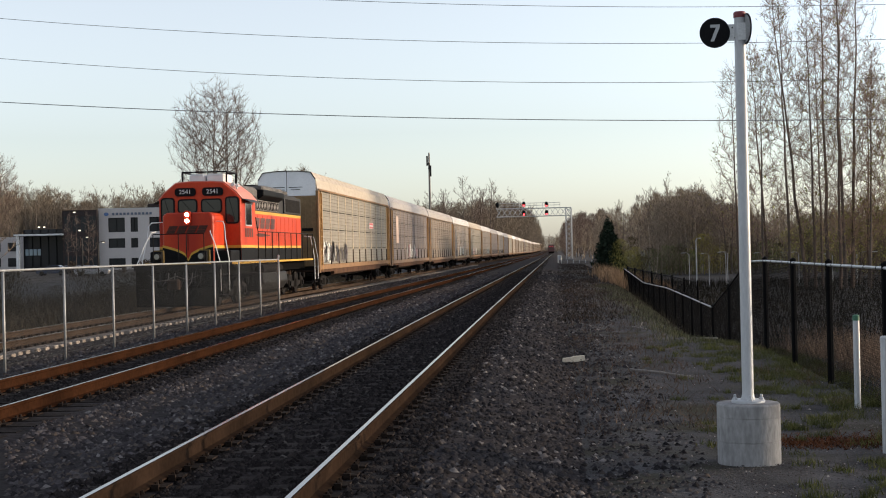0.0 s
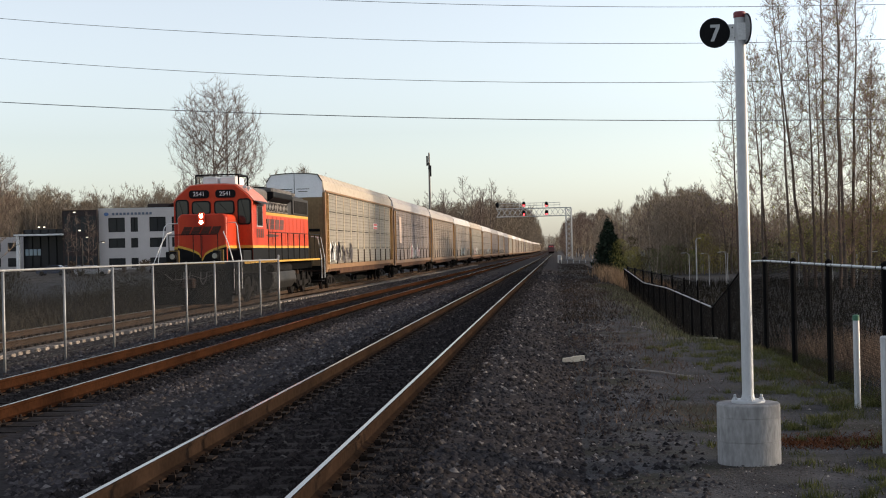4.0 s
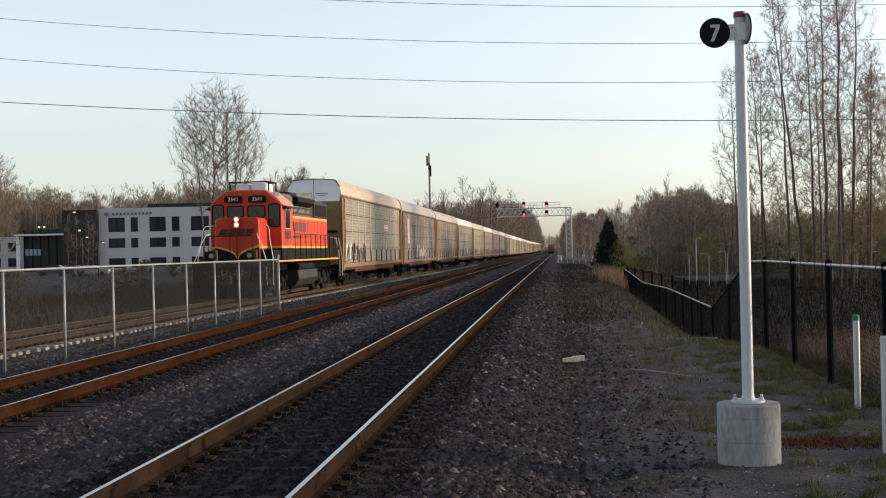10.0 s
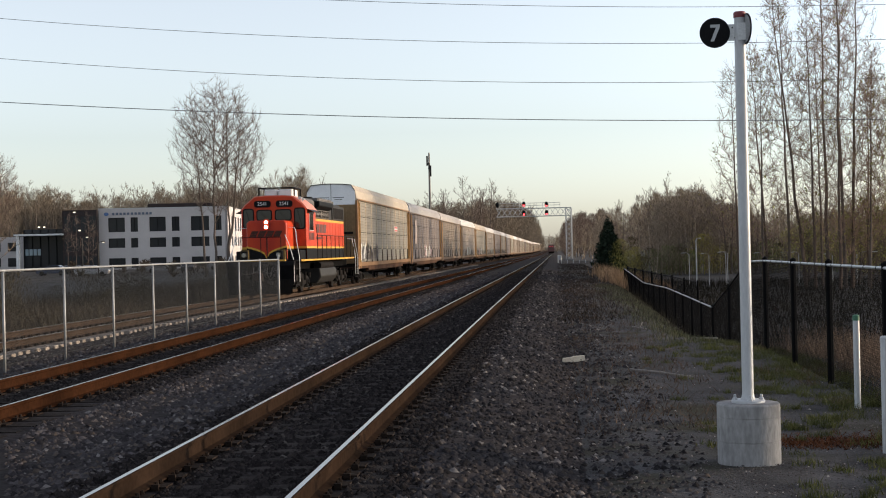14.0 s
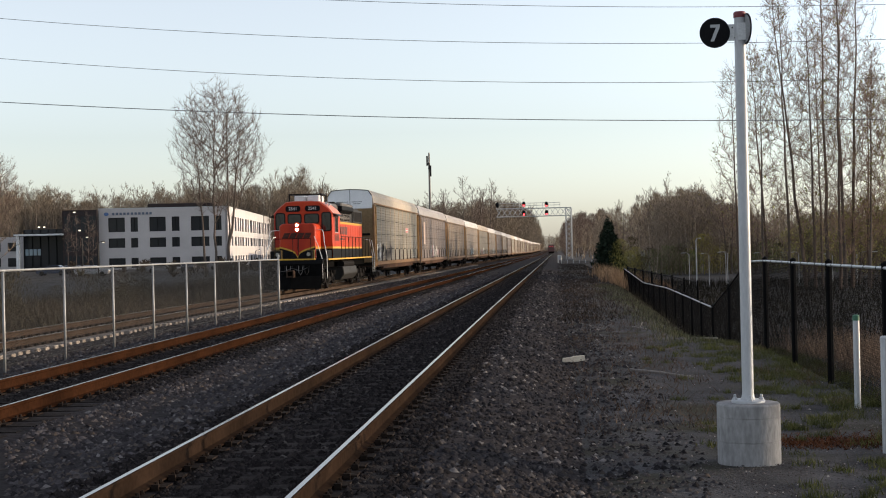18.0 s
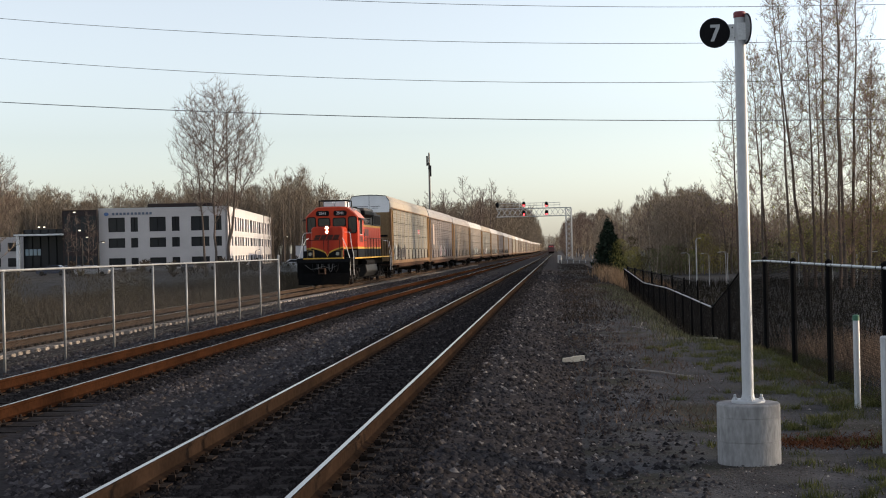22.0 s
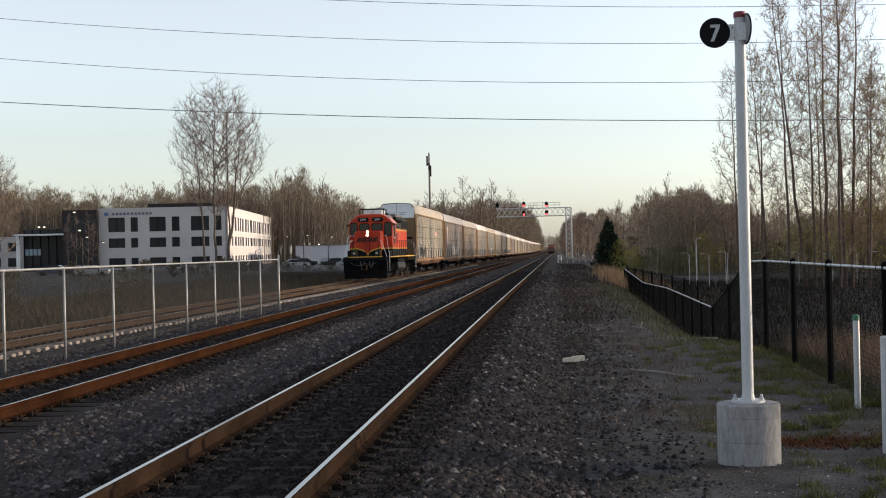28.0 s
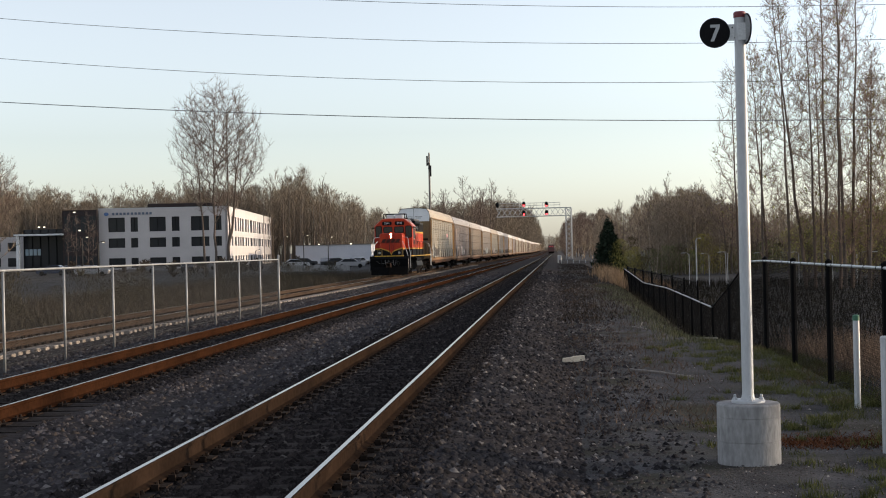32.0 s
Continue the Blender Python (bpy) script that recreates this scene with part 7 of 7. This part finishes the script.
def build_office():
    b = thing("office_building", "three-storey pale office building with dark windows", "building", (-63.5, 260, -1.0), turn=6.8)
    rows = [(0.5, 2.4), (4.4, 6.25), (7.45, 10.25)]
    top = 11.95
    cols = [(1.8, 5.0), (6.1, 7.5), (9.7, 12.85), (14.0, 15.5), (17.7, 21.2), (22.3, 23.6)]
    e = new("front_anchor")
    e.parent = b
    e.location = (-24.8, 0, 0)
    wall_with_windows(e, 24.8, 0, top, cols, rows, 0.5, M_OFFICE, (1, 0), (0, -1))
    s = new("side_anchor")
    s.parent = b
    cols = []
    y = 1.5
    rng = random.Random(4)
    while y < 90:
        w = rng.choice((2.4, 3.0, 4.2))
        cols.append((y, y + w))
        y += w + rng.choice((1.6, 2.2, 3.2))
    wall_with_windows(s, 93.0, 0, top, cols, rows, 0.5, M_OFFICE, (0, 1), (1, 0))
    # anchors only hold the two walls: hand their pieces to the building itself
    for a in (e, s):
        for o in list(a.children):
            o.parent = b
            o.location = a.location
        bpy.data.objects.remove(a)
    part("back_wall", Mesher().box(-24.8, -24.4, 0.5, 93, 0, top).box(-24.8, 0, 92.6, 93, 0, top), M_OFFICE, b)
    part("floor_core", Mesher().box(-24.3, -0.8, 0.8, 92.5, 3.2, 4.0).box(-24.3, -0.8, 0.8, 92.5, 6.6, 7.2), M_CLAD, b)
    part("roof", Mesher().box(-24.7, -0.1, 0.1, 92.9, top - 0.5, top - 0.3), M_ROOFING, b)
    part("parapet", Mesher().box(-24.9, 0.06, -0.06, 0.25, top, top + 0.12).box(-0.25, 0.06, 0.25, 93, top, top + 0.12), M_GALV, b)
    part("plant_room", Mesher().cbox(-17.5, -4.0, 12, 26, top - 0.3, top + 1.3, 0.1), M_CLAD, b, "dark rooftop plant screen")
    bay = part("entrance_bay", Mesher().box(-31.4, -24.82, -1.5, 14, 0, 11.8), M_CLAD, b, "dark brown entrance bay")
    for i in range(4):
        for z0, z1 in ((0.6, 3.0), (3.9, 6.6), (7.6, 10.6)):
            part("window", Mesher().box(-31.0 + i * 1.55, -29.7 + i * 1.55, -1.54, -1.51, z0, z1), M_PANE, bay)
    low = part("glass_wing", Mesher().box(-39.4, -31.45, 0.5, 14, 0, 8.3), M_PANE, b, "low glazed entrance wing")
    for i in range(6):
        part("mullion", Mesher().box(-39.3 + i * 1.55, -39.15 + i * 1.55, 0.3, 0.49, 0, 8.2), M_BLACK, low)
    # the sky's reflection is put into the base colour of these panes
    pale = mat("painted_sky_pane", (0.30, 0.38, 0.44), (0.24, 0.31, 0.36), rough=0.12, bump=0.0)
    for i in range(4):
        part("window", Mesher().box(-39.0 + i * 0.78, -38.4 + i * 0.78, 0.22, 0.29, 3.3, 4.5), pale, low, "pale blue pane with the sky's reflection painted on")
    part("canopy", Mesher().cbox(-40.2, -31.2, -3.5, 0.45, 7.05, 7.35, 0.05), M_WHITE, b, "white entrance canopy")
    part("column", Mesher().cbox(-39.9, -39.3, -3.0, -2.4, 0, 7.05, 0.05), M_WHITE, b)
    part("side_wing", Mesher().box(-58, -40.3, 4, 20, 0, 7.0), M_OFFICE, b, "pale lower side wing")
    for i in range(5):
        for z in (1.2, 4.2):
            part("window", Mesher().box(-57 + i * 3.4, -55 + i * 3.4, 3.94, 3.99, z, z + 1.7), M_PANE, b)
    # unreadable sign above the top windows
    sg = part("sign_emblem", Mesher().prism([(0.45 * math.cos(k * math.tau / 12), 0.35 * math.sin(k * math.tau / 12)) for k in range(12)], -0.08, -0.01), mat("blue_sign", (0.08, 0.16, 0.36), rough=0.5), b, "blue emblem", at=(-23.3, 0, 10.95))
    m = mat("grey_blue_sign", (0.13, 0.16, 0.22), rough=0.5)
    for i in range(11):
        part("sign_bar", Mesher().box(-22.2 + i * 0.72, -21.75 + i * 0.72, -0.08, -0.01, 10.75, 11.2), m, b)
    for x, z in ((-29.2, 11.3), (-36.0, 8.6), (-35.0, 8.6), (-28.3, 7.8)):
        part("wall_lamp", Mesher().cbox(x, x + 0.35, -1.75, -1.55, z, z + 0.18, 0.03), M_WARMLAMP, b)


build_office()


def build_shed():
    b = thing("warehouse", "long low white warehouse behind the car park", "building", (-58, 300, -1.0))
    part("wall", Mesher().box(0, 17, 0, 30, 0, 4.2), M_SHED, b)
    part("roof", Mesher().prism([(-0.2, 4.2), (17.2, 4.2), (17.2, 4.35), (-0.2, 4.35)], -0.2, 30.2), M_ROOFING, b)
    for i in range(9):
        part("wall_seam", Mesher().box(1.8 * i + 0.9, 1.8 * i + 0.97, -0.03, 0.0, 0.2, 4.1), M_SHED, b)
    for i in (1, 3):
        part("wall_lamp", Mesher().cbox(1.5 + i * 3.6, 1.8 + i * 3.6, -0.25, 0, 4.3, 4.5, 0.03), M_WARMLAMP, b)


build_shed()


# ---- parked cars ----
def build_car(paint, label):
    c = thing("parked_car", label, "car", (0, 0, 0), group="cars in the car park")
    body = [(-2.2, 0.3), (2.15, 0.3), (2.25, 0.7), (2.1, 0.85), (1.1, 0.95), (0.45, 1.42), (-1.0, 1.46), (-1.75, 1.0), (-2.25, 0.9)]
    part("body", Mesher().prism(body, -0.86, 0.86, "y"), paint, c, bevel=0.05)
    for s in (-1, 1):
        part("side_glass", Mesher().prism([(-1.5, 0.98), (0.95, 0.95), (0.42, 1.34), (-0.95, 1.38)], s * 0.862, s * 0.872, "y"), M_PANE, c)
        for x in (-1.35, 1.4):
            part("wheel", Mesher().cyl((x, s * 0.7, 0.32), (x, s * 0.9, 0.32), 0.32, n=14), M_BLACK, c)
        part("headlight", Mesher().cbox(2.15, 2.26, s * 0.6 - 0.15, s * 0.6 + 0.15, 0.62, 0.76, 0.02), M_LENS, c)
    part("windscreen", Mesher().add([(1.08, -0.75, 0.97), (1.08, 0.75, 0.97), (0.5, 0.68, 1.41), (0.5, -0.68, 1.41)], [(0, 1, 2, 3)]), M_PANE, c)
    return c


def build_cars():
    paints = [("silver car parked on dark asphalt", (0.3, 0.3, 0.315)), ("white car parked on dark asphalt", (0.45, 0.45, 0.46)), ("dark car parked on dark asphalt", (0.03, 0.03, 0.035)), ("dark blue car parked on dark asphalt", (0.03, 0.05, 0.1)), ("grey car parked on dark asphalt", (0.2, 0.2, 0.21))]
    made = []
    for label, col in paints:
        m = mat(label.replace(" ", "_") + "_paint", col, tuple(v * 0.9 for v in col), rough=0.25, bump=0, coat=0.5)
        made.append(build_car(m, label))
    spots = [(-31.2, 205, 0), (-33.0, 222, 2), (-29.0, 226, 2), (-34.8, 238, 1), (-38.2, 232, 2), (-36.2, 250, 1), (-41.0, 240, 4), (-43.5, 225, 1), (-31.5, 246, 3), (-27.3, 236, 2), (-46.5, 250, 2), (-52, 190, 2), (-58, 196, 4), (-66, 182, 2), (-72, 190, 3), (-61, 175, 0), (-48, 215, 2), (-55, 220, 4)]
    used = set()
    for i, (x, y, k) in enumerate(spots):
        m = pose(x, y, ground_z(x, y) + 0.01, 0, 0, (8, 95, 15, 80, 185)[i % 5])
        if k in used:
            copy_thing(made[k], m)
        else:
            made[k].matrix_basis = m
            used.add(k)
    part("car_park", Mesher().box(-90, -24, 165, 258, -0.9, -0.795), M_ASPHALT, None)
    tagged(bpy.data.objects["car_park"], "dark asphalt car park beside the offices", "car park", kind="structure")
    single("low_wall", Mesher().cbox(-36.5, -27.0, 176, 176.4, -0.9, 0.0, 0.03), M_CONCRETE, "low pale concrete wall before the car park", "wall")


build_cars()


# ---- lamp posts ----
def build_lamps():
    def lamp(x, y, z, h, arm, m, label, lit=True, thick=0.06):
        t = thing("street_lamp", label, "street lamp", (x, y, z), group="street lamps")
        part("pole", Mesher().lathe([(thick * 1.6, -0.2), (thick * 1.5, 0.3), (thick, h)], n=10), m, t, smooth=True)
        part("arm", Mesher().tube([(0, 0, h - 0.05), (arm * 0.4, 0, h + 0.12), (arm, 0, h + 0.16)], thick * 0.6, n=6), m, t)
        hd = part("lamp_head", Mesher().cbox(min(arm, arm * 1.6), max(arm, arm * 1.6), -0.12, 0.12, h + 0.1, h + 0.1 + min(0.12, thick * 2), 0.02), m, t)
        if lit:
            part("lamp_glass", Mesher().box(min(arm * 1.1, arm * 1.5), max(arm * 1.1, arm * 1.5), -0.13, 0.1, h + 0.06, h + 0.1), M_WARMLAMP, hd)

    for x, y, h in ((-41.2, 220, 5.2), (-46.5, 230, 5.2), (-52.5, 235, 3.0), (-38.0, 225, 4.9), (-60.5, 170, 5.0), (-55, 160, 4.2)):
        lamp(x, y, -0.8, h, 0.5, M_DARKGREY, "dark car park lamp post, lit")
    lamp(10.55, 105, -1.6, 3.6, 0.22, M_ALU, "white curved street lamp beyond the fence", lit=False, thick=0.034)
    for x, y, h in ((10.2, 107, 2.5), (11.5, 105, 2.45), (13.0, 107, 2.5), (13.5, 110, 2.5), (15.5, 105, 2.4), (18.2, 105, 2.4), (20.9, 106, 2.2)):
        lamp(x, y, -1.6, h, -0.38, M_ALU, "thin grey lamp post by the road below", lit=False, thick=0.02)
    lamp(22.5, 105, -1.6, 2.3, 0.95, M_ALU, "thin grey lamp post with a long arm by the road", lit=False, thick=0.03)
    single("service_road", Mesher().box(8.5, 60, 116, 143, -1.75, -1.535), M_ASPHALT, "dark service road below the bank", "road", kind="structure")


build_lamps()
motions()
